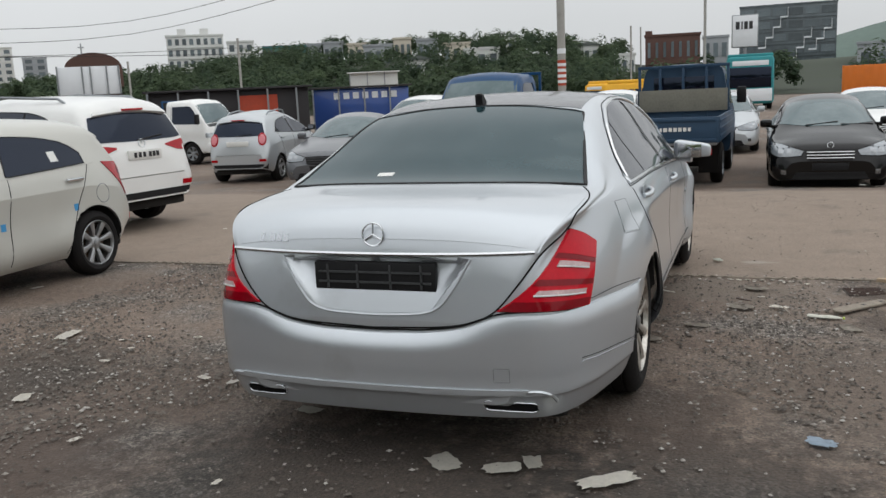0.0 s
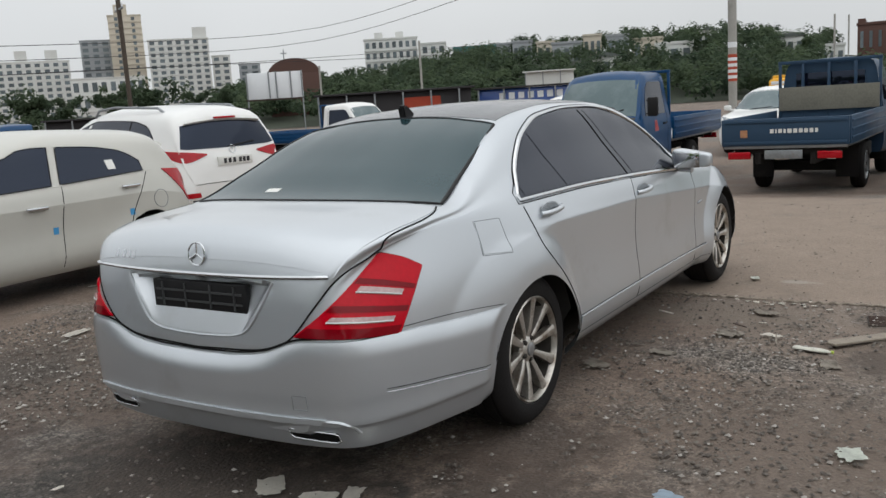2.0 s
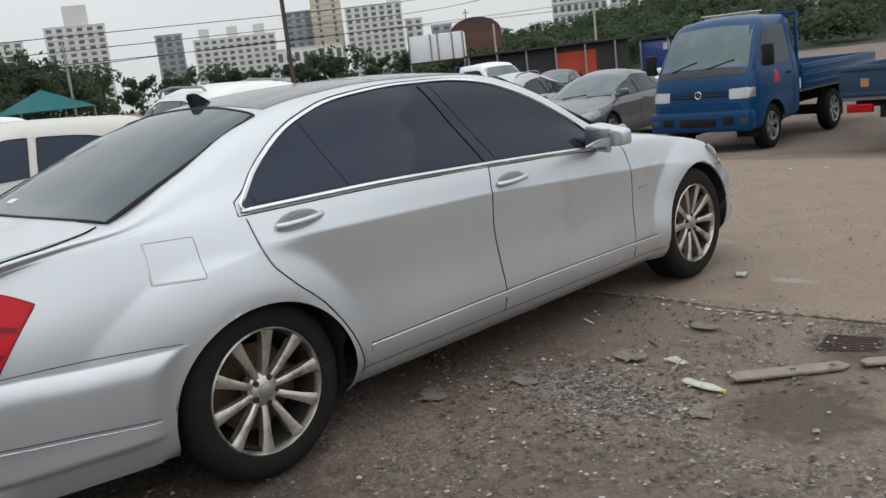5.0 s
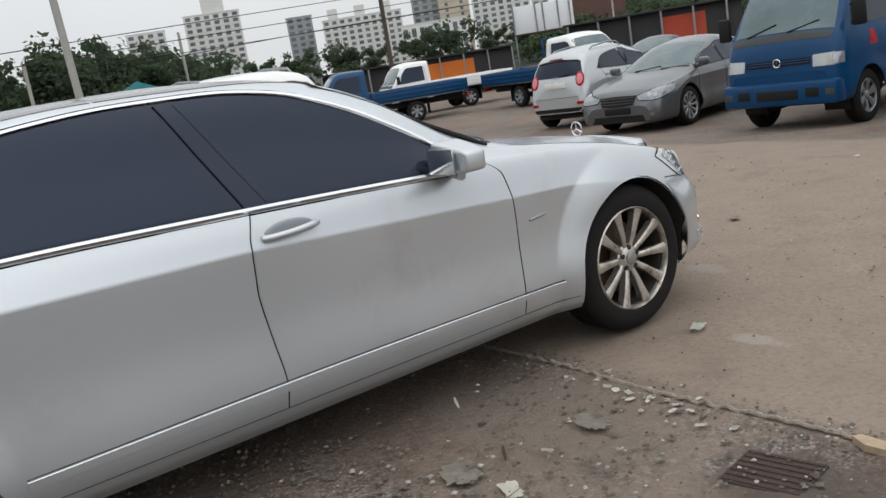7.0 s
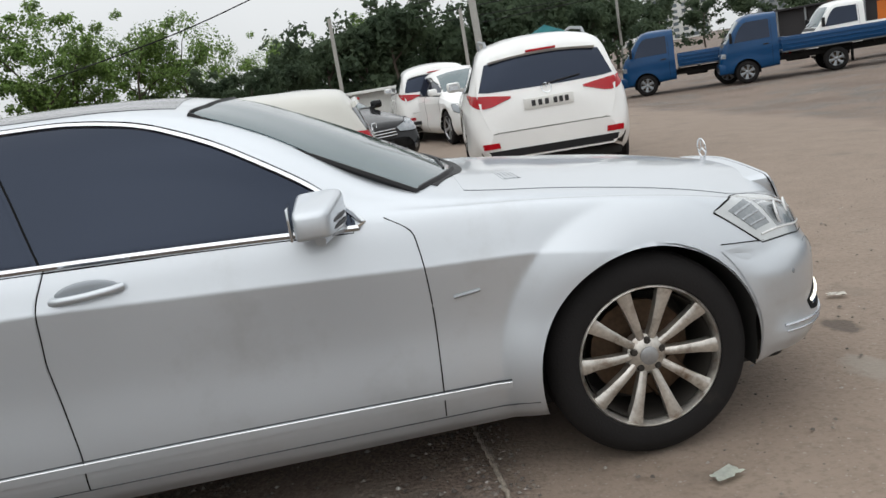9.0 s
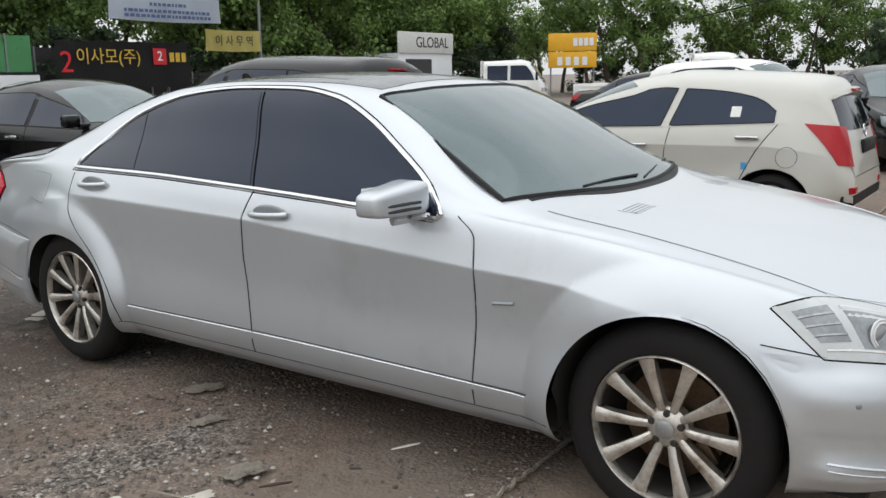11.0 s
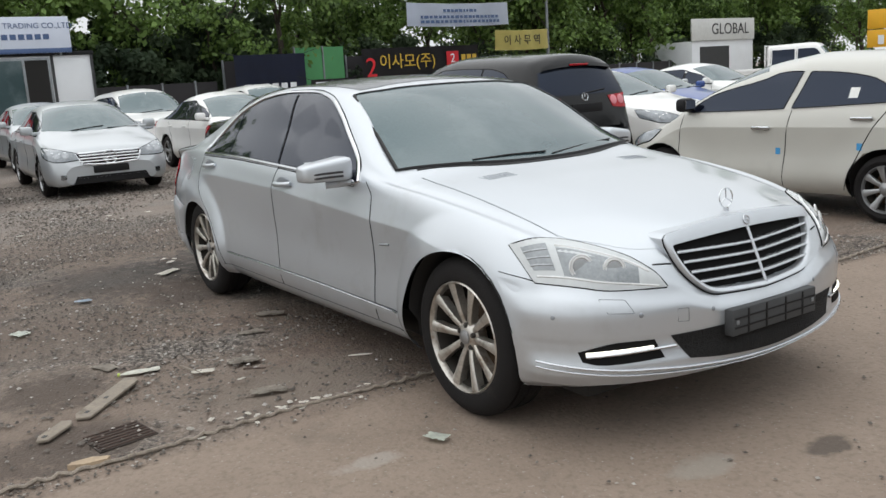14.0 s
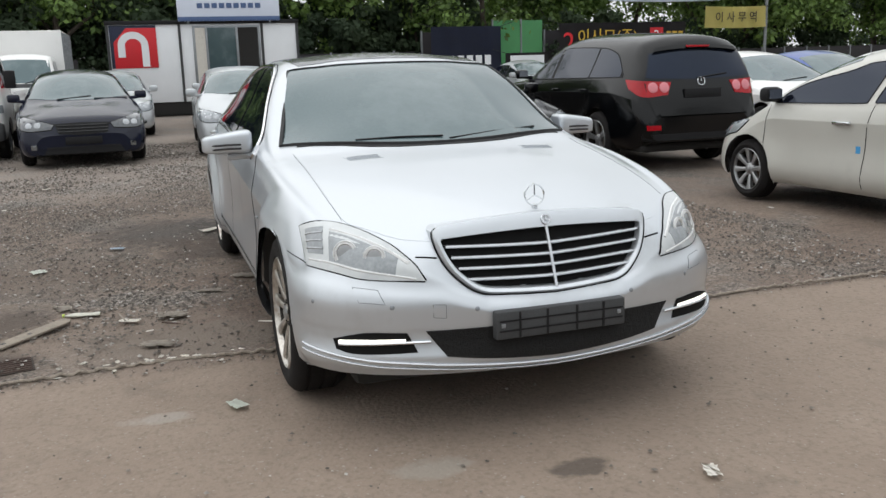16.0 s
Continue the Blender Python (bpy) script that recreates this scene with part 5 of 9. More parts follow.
    both("lamp_edge", b.line(np.vstack([resample(lo, 20), resample(hi, 20)[::-1]]), dt, 0.0035, 70, 0.002, False, True), M["gap"], root)

    def on_lamp(u, v):
        q = [(1 - v) * np.array(p) + v * np.array(r) for p, r in zip(lo, hi)]
        return tuple(resample(q, 41)[int(round(40 * u))])
    for v0, v1, mt, nm in ((0.0, 0.13, "deep_red", "lamp_lower"), (0.335, 0.41, "deep_red", "lamp_band"), (0.41, 0.5, "tail_red", "lamp_band"), (0.66, 0.72, "deep_red", "lamp_band"), (0.72, 0.98, "tail_red", "lamp_upper")):
        us = np.linspace(0.02, 0.97, 8)
        bm = b.patch([on_lamp(u, v0) for u in us], [on_lamp(u, v1) for u in us], dt, 18, 5, 0.0105 if mt == "tail_red" else 0.0088, 0.01)
        for o, q in zip(lamps, (bm, flip(bm))):
            part(nm, q, M[mt], o)
    for v, u0, u1 in ((0.22, 0.14, 0.84), (0.58, 0.16, 0.8)):
        us = np.linspace(u0, u1, 8)
        band = b.patch([on_lamp(u, v) for u in us], [on_lamp(u, v + 0.055) for u in us], dt, 16, 3, 0.0118, 0.01)
        # Pale line under each strip is a glint drawn in colour.
        glint = b.line([on_lamp(u, v - 0.012) for u in us], dt, 0.0036, 20, 0.011)
        for o, q, g_ in zip(lamps, (band, flip(band)), (glint, flip(glint))):
            part("lamp_strip", q, M["pale_strip"], o, "clear reversing strip")
            part("strip_edge", g_, M["strip"], o)
    both("bumper_seam", b.line([(-2.53, -0.84, 0.668), (-2.3, -0.9, 0.664), (-2.1, -0.92, 0.652), (-1.9, -0.93, 0.632)], R, 0.0016, 24, 0.0015), M["dark_shut"], root)
    part("bumper_seam", b.line([(-2.7, y, r_top(y) + 0.003) for y in np.linspace(-0.74, 0.74, 60)], B, 0.0036, 90, 0.001), M["gap"], root)
    part("bumper_lip", rb_.patch([(-2.7, -0.6, 0.346), (-2.7, 0, 0.342), (-2.7, 0.6, 0.346)], [(-2.7, -0.62, 0.366), (-2.7, 0, 0.364), (-2.7, 0.62, 0.366)], B, 50, 5, 0.009, 0.02), S, root, "silver lower bumper strip")
    both("bumper_lip", rb_.line([(-2.7, -0.6, 0.357), (-2.68, -0.66, 0.352), (-2.66, -0.7, 0.33), (-2.65, -0.72, 0.3)], (0.9, 0.4, 0), 0.008, 20, -0.002), S, root)
    part("diffuser", boxed(-2.5, -2.3, -0.42, 0.42, 0.222, 0.27, 0.02), M["grey_plastic"], root, "grey lower bumper")
    for s in (-1, 1):
        tip = [(s * 0.53 - 0.012 + 0.1 * c_, 0.29 + 0.021 * s_ - 0.006 * c_ * s) for c_, s_ in ((-1, -0.6), (-0.85, -1), (0.85, -1), (1, -0.6), (1, 0.6), (0.85, 1), (-0.85, 1), (-1, 0.6))]
        ex = part("exhaust_tip", rb_.line([(-2.9, y, z) for y, z in tip], B, 0.0032, 60, 0.004, False, True), M["bright"], root, "slim bright exhaust trim")
        part("exhaust_bore", rb_.patch([(-2.9, y, z) for y, z in (tip[0], tip[1], tip[2], tip[3])], [(-2.9, y, z) for y, z in (tip[7], tip[6], tip[5], tip[4])], B, 20, 6, 0.003, 0.004), M["gap"], ex)
    part("tow_cover", rb_.line([(-2.7, -0.49, 0.395), (-2.7, -0.55, 0.395), (-2.7, -0.55, 0.45), (-2.7, -0.49, 0.45)], B, 0.0012, 40, 0.0003, False, True), M["shut"], root)
    # Bumper crease: its shade and highlight drawn as a dark and bright line.
    for dz, mt in ((0.007, "dark_shut"), (-0.006, "bright")):
        both("side_marker", rb_.line([(-2.56, -0.9, 0.452 + dz), (-2.3, -0.9, 0.43 + dz), (-2.02, -0.9, 0.398 + dz)], R, 0.0018, 20, 0.0005), M[mt], root)
    # doors
    rear_edge = curve([(0.33, -1.15), (0.45, -1.195), (0.62, -1.31), (0.74, -1.44), (0.82, -1.505), (0.92, -1.53), (1.0, -1.535)])
    front_edge = curve([(0.3, 0.885), (0.65, 0.9), (0.8, 0.893), (0.91, 0.87), (0.955, 0.8)])
    def rungs(z0, zc_, z1, n0=26, n1=8):
        return np.r_[np.linspace(z0, zc_ - 0.007, n0), zc_, np.linspace(zc_ + 0.007, z1, n1)]
    mid = lambda z: float(np.interp(z, (0.3, 0.4, 0.7, 0.88, 1.0), (-0.24, -0.232, -0.268, -0.26, -0.215)))
    za, zb_ = rungs(0.33, crease_z(-1.46), 0.985), rungs(0.33, crease_z(-0.27), 0.985)
    rd = both("rear_door", b.patch([(rear_edge(z) + 0.005, -0.95, z) for z in za], [(mid(z) - 0.005, -0.95, z) for z in zb_], R, 30, 48, 0.002, 0.012, False, True), S, root, "silver rear door")
    za, zb_ = rungs(0.33, crease_z(-0.25), 0.965), rungs(0.33, crease_z(0.89), 0.942)
    fd = both("front_door", b.patch([(mid(z) + 0.005, -0.95, z) for z in za], [(front_edge(z) - 0.005, -0.95, z) for z in zb_], R, 30, 48, 0.002, 0.012, False, True), S, root, "silver front door")
    zs = np.linspace(0.29, 0.99, 16)
    both("door_seam", b.line([(rear_edge(max(z, 0.335)), -0.95, z) for z in zs], R, 0.0022, 40, 0.0005), M["gap"], root)
    both("door_seam", b.line([(mid(z), -0.95, z) for z in zs], R, 0.0022, 40, 0.0005), M["gap"], root)
    both("door_seam", b.line([(front_edge(z), -0.95, z) for z in np.linspace(0.29, 0.955, 14)], R, 0.0022, 40, 0.0005), M["gap"], root)
    for doors, x, z in ((rd, -1.33, 0.945), (fd, -0.105, 0.895)):
        for s, o in zip((-1, 1), doors):
            c, _ = b.cast((x, s * 0.95, z), (0, -s, 0), 0.004)
            bm = bmesh.new()
            bmesh.ops.create_uvsphere(bm, u_segments=20, v_segments=10, radius=1)
            bmesh.ops.transform(bm, matrix=Matrix.Translation(c - Vector((0, s * 0.004, 0))) @ Matrix.Diagonal((0.1, 0.0065, 0.04, 1)), verts=bm.verts)
            # Cup is a shallow bulge; darker silver paints the shade of its hollow.
            part("handle_cup", bm, M["cup"], o, "handle cup, its hollow's shade painted as darker silver")
            bm = tubed([tuple(p) for p in resample([(c.x - 0.105, c.y + s * 0.004, c.z - 0.006), (c.x - 0.075, c.y + s * 0.022, c.z - 0.005), (c.x, c.y + s * 0.03, c.z - 0.002), (c.x + 0.075, c.y + s * 0.022, c.z + 0.003), (c.x + 0.105, c.y + s * 0.004, c.z + 0.006)], 16)], 0.0125, 10, False, 1.0)
            part("door_handle", bm, S, o, "silver pull handle with chrome line")
    both("sill_strip", b.patch([(-1.09, -0.95, 0.352), (0, -0.95, 0.355), (1.11, -0.95, 0.35)], [(-1.09, -0.95, 0.378), (0, -0.95, 0.381), (1.11, -0.95, 0.368)], R, 50, 4, 0.007, 0.012), S, root, "silver sill moulding")
    both("sill_strip_edge", b.line([(-1.09, -0.95, 0.379), (0, -0.95, 0.382), (1.11, -0.95, 0.369)], R, 0.0028, 40, 0.005), M["chrome"], root, "thin chrome line")
    both("sill_gap", b.line([(-1.09, -0.95, 0.386), (0, -0.95, 0.389), (1.11, -0.95, 0.375)], R, 0.0028, 40, 0.0008), M["dark_shut"], root)
    both("sill_seam", b.line([(-1.17, -0.95, 0.288), (0, -0.95, 0.287), (1.19, -0.95, 0.282)], R, 0.0022, 40, 0.0), M["dark_shut"], root)
    both("fender_badge", b.line([(0.97, -0.95, 0.674), (1.055, -0.95, 0.683)], R, 0.006, 6, 0.002, False), M["bare"], root, "small chrome fender badge")
    part("fuel_flap", b.patch([(-1.94, -0.95, 0.845), (-1.77, -0.95, 0.83)], [(-1.93, -0.95, 0.975), (-1.765, -0.95, 0.965)], R, 10, 8, 0.003, 0.006, False), S, root)
    part("fuel_seam", b.line([(-1.945, -0.95, 0.84), (-1.76, -0.95, 0.825), (-1.755, -0.95, 0.97), (-1.935, -0.95, 0.98)], R, 0.0013, 40, 0, False, True), M["shut"], root)
    # mirrors
    bm = bmesh.new()
    bmesh.ops.create_uvsphere(bm, u_segments=32, v_segments=18, radius=1)
    for v in bm.verts:
        x, y, z = (math.copysign(abs(q) ** 0.34, q) for q in v.co)
        taper = 1 - 0.16 * (1 - y)
        if x < 0:
            x *= 0.55
        v.co = Vector((0.6 + x * 0.1 * taper - 0.03 * (1 - y) * 0.5, -0.995 + y * 0.125, 1.005 + z * (0.07 if z > 0 else 0.055) * taper + 0.008 * y))
    tube(bm, [(0.62, -0.92, 0.95), (0.66, -0.86, 0.945)], 0.035, 8, False, 0.5)
    mir = both("mirror", bm, S, root, "silver door mirror")
    for s, o in zip((-1, 1), mir):
        for k, z in enumerate((0.985, 1.005)):
            part("mirror_lamp", tubed([(0.682, s * 0.93, z), (0.672, s * 1.0, z), (0.645, s * 1.07, z - 0.004)], 0.006), M["ink"], o, "slim indicator strip")
        part("mirror_glass", boxed(0.518, 0.526, min(s * 0.9, s * 1.06), max(s * 0.9, s * 1.06), 0.96, 1.055, 0.002), M["chrome"], o)
        part("mirror_foot", tubed([(0.6, s * 0.99, 0.938), (0.64, s * 0.86, 0.945)], 0.018, 8), S, o)
    # front face
    def gring(pts, o, n=96):
        P = resample([(0, y, z) for y, z in pts + [(-y, z) for y, z in pts[-2:0:-1]] + pts[:1]], n + 1)[:-1]
        return [(gx(p[1], p[2], o), p[1], p[2]) for p in P]
    outer = [(0, 0.543), (0.17, 0.549), (0.29, 0.563), (0.37, 0.622), (0.415, 0.69), (0.436, 0.765), (0.43, 0.784), (0.4, 0.797), (0.2, 0.815), (0, 0.822)]
    inner = [(0, 0.558), (0.17, 0.564), (0.285, 0.578), (0.357, 0.63), (0.395, 0.69), (0.413, 0.74), (0.41, 0.751), (0.395, 0.754), (0.2, 0.764), (0, 0.77)]
    low = [(y * 1.012, z - 0.004) for y, z in outer]
    bm = bmesh.new()
    loops = [[bm.verts.new(p) for p in gring(q, o)] for q, o in ((low, -0.09), (low, -0.004), (outer, 0.006), ([(0.62 * y0 + 0.38 * y1, 0.62 * z0 + 0.38 * z1) for (y0, z0), (y1, z1) in zip(outer, inner)], 0.013), (inner, 0.01), ([(max(0, y - 0.004), z - 0.003 if z > 0.66 else z + 0.003) for y, z in inner], 0.002), ([(max(0, y - 0.005), z - 0.004 if z > 0.66 else z + 0.004) for y, z in inner], -0.04))]
    for p, q in zip(loops, loops[1:]):
        for i in range(96):
            bm.faces.new((p[i], p[(i + 1) % 96], q[(i + 1) % 96], q[i]))
    bmesh.ops.recalc_face_normals(bm, faces=bm.faces)
    gr = part("grille", bm, M["silver"], root, "silver grille shell with bright slats over black")
    part("grille_seam", tubed(gring([(y * 1.016, z - 0.006) for y, z in outer], -0.004), 0.0028, 6, True), M["gap"], gr)
    bm = bmesh.new()
    rows = []
    for z in np.linspace(0.558, 0.772, 12):
        rows.append([bm.verts.new((gx(half(z) * q, z, -0.022), half(z) * q, z)) for q in np.linspace(-1, 1, 25)])
    for p, q in zip(rows, rows[1:]):
        for i in range(24):
            bm.faces.new((p[i], p[i + 1], q[i + 1], q[i]))
    bmesh.ops.recalc_face_normals(bm, faces=bm.faces)
    part("grille_backing", bm, M["gap"], gr, "black grille backing")
    for k in range(4):
        z = 0.597 + 0.038 * k
        wv = half(z) - 0.014
        bm = bmesh.new()
        cols = []
        for y in np.linspace(-wv, wv, 33):
            zz = z + 0.012 * (abs(y) / 0.4) ** 1.5
            cols.append([bm.verts.new((gx(y, zz, o), y, zz + h)) for o, h in ((-0.02, 0.004), (0.004, 0.006), (0.007, 0.0), (0.004, -0.0045), (-0.02, -0.003))])
        for p, q in zip(cols, cols[1:]):
            for i in range(4):
                bm.faces.new((p[i], q[i], q[i + 1], p[i + 1]))
        bmesh.ops.recalc_face_normals(bm, faces=bm.faces)
        part("slat", bm, M["bright"], gr, "bright grille slat")
    part("centre_bar", tubed([(gx(0, z, 0.006), 0, z) for z in np.linspace(0.556, 0.772, 6)], 0.0065, 8), M["bright"], gr)
    emblem(root, "hood_badge", Vector((gx(0, 0.796, 0.014), 0, 0.796)), (1, 0, 0.4), 0.017, M["bright"], 3, 0.004)
    st, _ = b.cast((2.22, 0, 1), (0, 0, -1), 0)
    emblem(root, "hood_star", st + Vector((0, 0, 0.052)), (1, 0, 0.05), 0.04, M["chrome"], 3, 0.0035)
    part("star_foot", tubed([st - Vector((0, 0, 0.005)), st + Vector((0, 0, 0.014))], 0.012, 10), M["chrome"], root)
    # headlights
    dh = (-0.72, 0.5, -0.35)
    lo = [(2.025, -0.855, 0.643), (2.1, -0.81, 0.637), (2.167, -0.762, 0.63), (2.232, -0.7, 0.618), (2.29, -0.605, 0.614), (2.34, -0.482, 0.611)]
    hi = [(1.87, -0.85, 0.771), (1.925, -0.79, 0.786), (1.99, -0.73, 0.791), (2.06, -0.675, 0.778), (2.13, -0.63, 0.76), (2.215, -0.574, 0.729), (2.265, -0.543, 0.7), (2.305, -0.513, 0.668), (2.338, -0.484, 0.616)]

    def hp(u, v, s=-1):
        A, Z = resample(lo, 41), resample(hi, 41)
        k = int(round(u * 40))
        p = A[k] * (1 - v) + Z[k] * v
        return Vector((p[0], p[1] * -s, p[2]))
    hls = both("headlight", b.patch(lo, hi, dh, 30, 14, 0.004, 0.03), M["clear_lens"], root, "hazed clear headlight with twin projectors")
    both("headlight_seam", b.line(np.vstack([resample(lo, 30), resample(hi, 30)[::-1]]), dh, 0.004, 110, 0.0008, False, True), M["gap"], root)
    for s, o in zip((-1, 1), hls):
        ds = (dh[0], -s * dh[1], dh[2])
        for (x, y, z), rr in (((2.135, 0.725, 0.697), 0.034), ((2.215, 0.635, 0.688), 0.031)):
            c, n = b.cast((x, s * y, z), ds, -0.001)
            n = (Vector((0.78, s * 0.45, 0.2))).normalized()
            bm = bmesh.new()
            bmesh.ops.create_uvsphere(bm, u_segments=20, v_segments=10, radius=rr)
            for v in bm.verts:
                v.co = c + v.co - n * (v.co.dot(n) * 0.82)
            part("projector", bm, M["darklens"], o, "round projector lens")
            s2 = n.cross(Vector((0, 0, 1))).normalized()
            u2 = s2.cross(n)
            for q, r_ in ((1.06, 0.005), (1.3, 0.0035)):
                part("projector_ring", tubed([c + n * 0.002 + rr * q * (math.cos(a) * s2 + math.sin(a) * u2) for a in np.linspace(0, 2 * math.pi, 28, endpoint=False)], r_, 6, True), M["strip"], o)
        for nm, u0, u1, v0, v1, mt, of in (("reflector_block", 0.05, 0.19, 0.3, 0.86, "tray", 0.0052), ("lamp_tray", 0.24, 0.78, 0.2, 0.76, "tray", 0.0048)):
            us = np.linspace(u0, u1, 6)
            part(nm, b.patch([hp(u, v0, s) for u in us], [hp(u, v1, s) for u in us], ds, 14, 6, of, 0.006), M[mt], o)
        for v in (0.42, 0.58, 0.74):
            part("indicator_strip", b.line([hp(u, v, s) for u in (0.04, 0.09, 0.15, 0.2)], ds, 0.005, 10, 0.004, True, False, 1.0), M["lamp_inner"], o)
        part("lamp_trim", b.line([hp(u, 0.17, s) for u in (0.06, 0.25, 0.5, 0.75, 0.93)], ds, 0.0045, 30, 0.003), M["strip"], o)
        part("lamp_trim", b.line([hp(u, 0.82, s) for u in (0.25, 0.45, 0.65, 0.85)], ds, 0.0075, 30, 0.001), M["strip"], o)
    fdir = (-0.75, 0.5, -0.4)
    both("washer_flap", fb.line([(2.258, -0.751, 0.606), (2.327, -0.679, 0.606), (2.37, -0.668, 0.563), (2.305, -0.744, 0.561)], fdir, 0.0012, 40, 0.0003, False, True), M["shut"], root)
    both("bumper_seam", b.line([(1.86, -0.92, 0.672), (1.95, -0.9, 0.66), (2.03, -0.86, 0.648)], R, 0.0018, 16, 0.0025), M["gap"], root)
    # lower bumper
    fd_ = (-1, 0, 0)
    part("lower_intake", fb.patch([(2.47, -0.43, 0.338), (2.47, -0.25, 0.318), (2.47, 0, 0.306), (2.47, 0.25, 0.318), (2.47, 0.43, 0.338)], [(2.47, -0.5, 0.434), (2.47, 0, 0.44), (2.47, 0.5, 0.434)], fd_, 40, 6, 0.003, 0.03), M["mesh_black"], root, "black honeycomb lower intake")
    c, _ = fb.cast((2.47, 0, 0.45), fd_, 0.014)
    bm = bmesh.new()
    box(bm, c.x - 0.03, c.x + 0.012, -0.262, 0.262, 0.393, 0.497, 0.006)
    pl = part("number_plate", bm, M["grey_plastic"], root, "black empty plate holder")
    for y in (-0.17, -0.06, 0.06, 0.17):
        part("rib", boxed(c.x + 0.011, c.x + 0.015, y - 0.004, y + 0.004, 0.398, 0.492), M["black_plastic"], pl)
    for z in (0.425, 0.462):
        part("rib", boxed(c.x + 0.011, c.x + 0.0145, -0.25, 0.25, z - 0.003, z + 0.003), M["black_plastic"], pl)
    for y in (-0.235, 0.235):
        part("screw", boxed(c.x + 0.011, c.x + 0.016, y - 0.008, y + 0.008, 0.438, 0.454, 0.003), M["bare"], pl)
    dd = (-0.82, 0.57, 0)
    fl = both("light_recess", fb.patch([(2.24, -0.82, 0.36), (2.322, -0.773, 0.347), (2.45, -0.59, 0.356)], [(2.225, -0.828, 0.397), (2.34, -0.75, 0.426), (2.437, -0.628, 0.428)], dd, 22, 8, 0.0025, 0.015), M["gap"], root)
    for s, o in zip((-1, 1), fl):
        ds = (-0.82, -s * 0.57, 0)
        part("running_light", fb.line([(2.25, s * 0.81, 0.39), (2.33, s * 0.75, 0.396), (2.436, s * 0.635, 0.402)], ds, 0.0055, 14, 0.006), M["led"], o, "lit white running light")
        part("chrome_blade", fb.line([(2.25, s * 0.81, 0.38), (2.33, s * 0.75, 0.385), (2.436, s * 0.635, 0.393), (2.461, s * 0.545, 0.395)], ds, 0.006, 18, 0.006), M["chrome"], o)
    lip = [(2.05, -0.885, 0.355), (2.139, -0.861, 0.348), (2.364, -0.743, 0.325), (2.434, -0.638, 0.318), (2.47, -0.44, 0.305), (2.48, 0, 0.282)]
    for dz, r_ in ((0, 0.0055), (-0.02, 0.0028)):
        lip2 = [(x, y, z + dz) for x, y, z in lip]
        P = resample(lip2 + [(x, -y, z) for x, y, z in lip2[-2::-1]], 90)
        part("front_lip", tubed([fb.cast(p, (-1, -1.1 * p[1], 0), 0.003)[0] for p in P], r_, 6), M["bright"], root, "bright lower bumper strip")
    for s in (-1, 1):
        for x, y, z in ((2.118, 0.857, 0.528), (2.398, 0.651, 0.525), (2.462, 0.33, 0.508)):
            c, n = fb.cast((x, s * y, z), (-0.8, -s * y * 0.7, 0), 0.0)
            bm = bmesh.new()
            bmesh.ops.create_uvsphere(bm, u_segments=12, v_segments=6, radius=0.0095)
            for v in bm.verts:
                v.co = c + v.co - n * (v.co.dot(n) * 0.75)
            part("parking_sensor", bm, M["cup"], root)
    part("tow_cover", fb.line([(2.5, -0.472, 0.484), (2.5, -0.427, 0.48), (2.5, -0.427, 0.53), (2.5, -0.472, 0.532)], F, 0.0013, 40, 0.0003, False, True), M["shut"], root)
    part("underbody", boxed(-2.5, 2.15, -0.72, 0.72, 0.17, 0.3, 0.04), M["under"], root)
    # Unseen dark box added to close the view through the front arch gap.
    part("bumper_support", boxed(1.975, 2.08, -0.8, 0.8, 0.28, 0.66, 0.02), M["under"], root)
    wheel_wells(root, b, 0.5, 0.925)
    wheel_set(root, (-1.5825, 1.5825), 0.79, 0.345, 0.236, 0.235, 10, "rim", 0, wide=0.04, nuts=5, seg=72)
    # paper on the rear shelf seen through the glass
    part("shelf_note", b.patch([(-1.97, 0.2, 1.1), (-1.97, 0.28, 1.1)], [(-1.94, 0.2, 1.12), (-1.94, 0.28, 1.12)], dr, 4, 3, 0.006, 0.002), M["plate_white"], root)
    return root


M["strip"] = material("pale_lamp_strip", rgb("cfd0d0"), 0.25, 0.1, vary=0.1, scale=20)
M["cup"] = material("shaded_silver", rgb("8e9398"), 0.3, 0.6, vary=0.05, scale=4, fine=300)
M["rearglass"] = material("rear_glass", (0.014, 0.034, 0.04, 1), 0.08, vary=0.2, scale=1.5, fine=80, spec=0.5, tint=(0.62, 0.88, 0.95), dirt=(0.03, 0.052, 0.058), dirt_at=0.5)
M["roofglass"] = material("roof_glass", (0.03, 0.033, 0.04, 1), 0.22, vary=0.15, scale=2, fine=200, coat=0.4, dirt=(0.1, 0.1, 0.105), dirt_at=0.52)
M["darklens"] = material("projector_lens", (0.25, 0.26, 0.265, 1), 0.05, 0.3, vary=0.1, coat=1.0)
M["mesh_black"] = material("honeycomb_black", (0.013, 0.013, 0.013, 1), 0.7, vary=0.5, scale=60, fine=200, bump=0.6, spec=0.2)

M["shut"] = material("fine_panel_gap", rgb("6d7276"), 0.6, 0.0, vary=0.1, scale=20)
M["bright"] = material("satin_bright_trim", rgb("c3c6ca"), 0.24, 0.75, vary=0.08, scale=12, fine=300)
M["tail_red"] = material("tail_lamp_red", rgb("b80a20"), 0.08, 0, vary=0.12, scale=7, spec=0.22, coat=0.05)
M["pale_strip"] = material("pale_pink_strip", rgb("b9a3a2"), 0.25, 0.1, vary=0.2, scale=30)
M["deep_red"] = material("deep_red_lens", rgb("7a0514"), 0.08, 0, vary=0.15, scale=9, spec=0.25, coat=0.05)
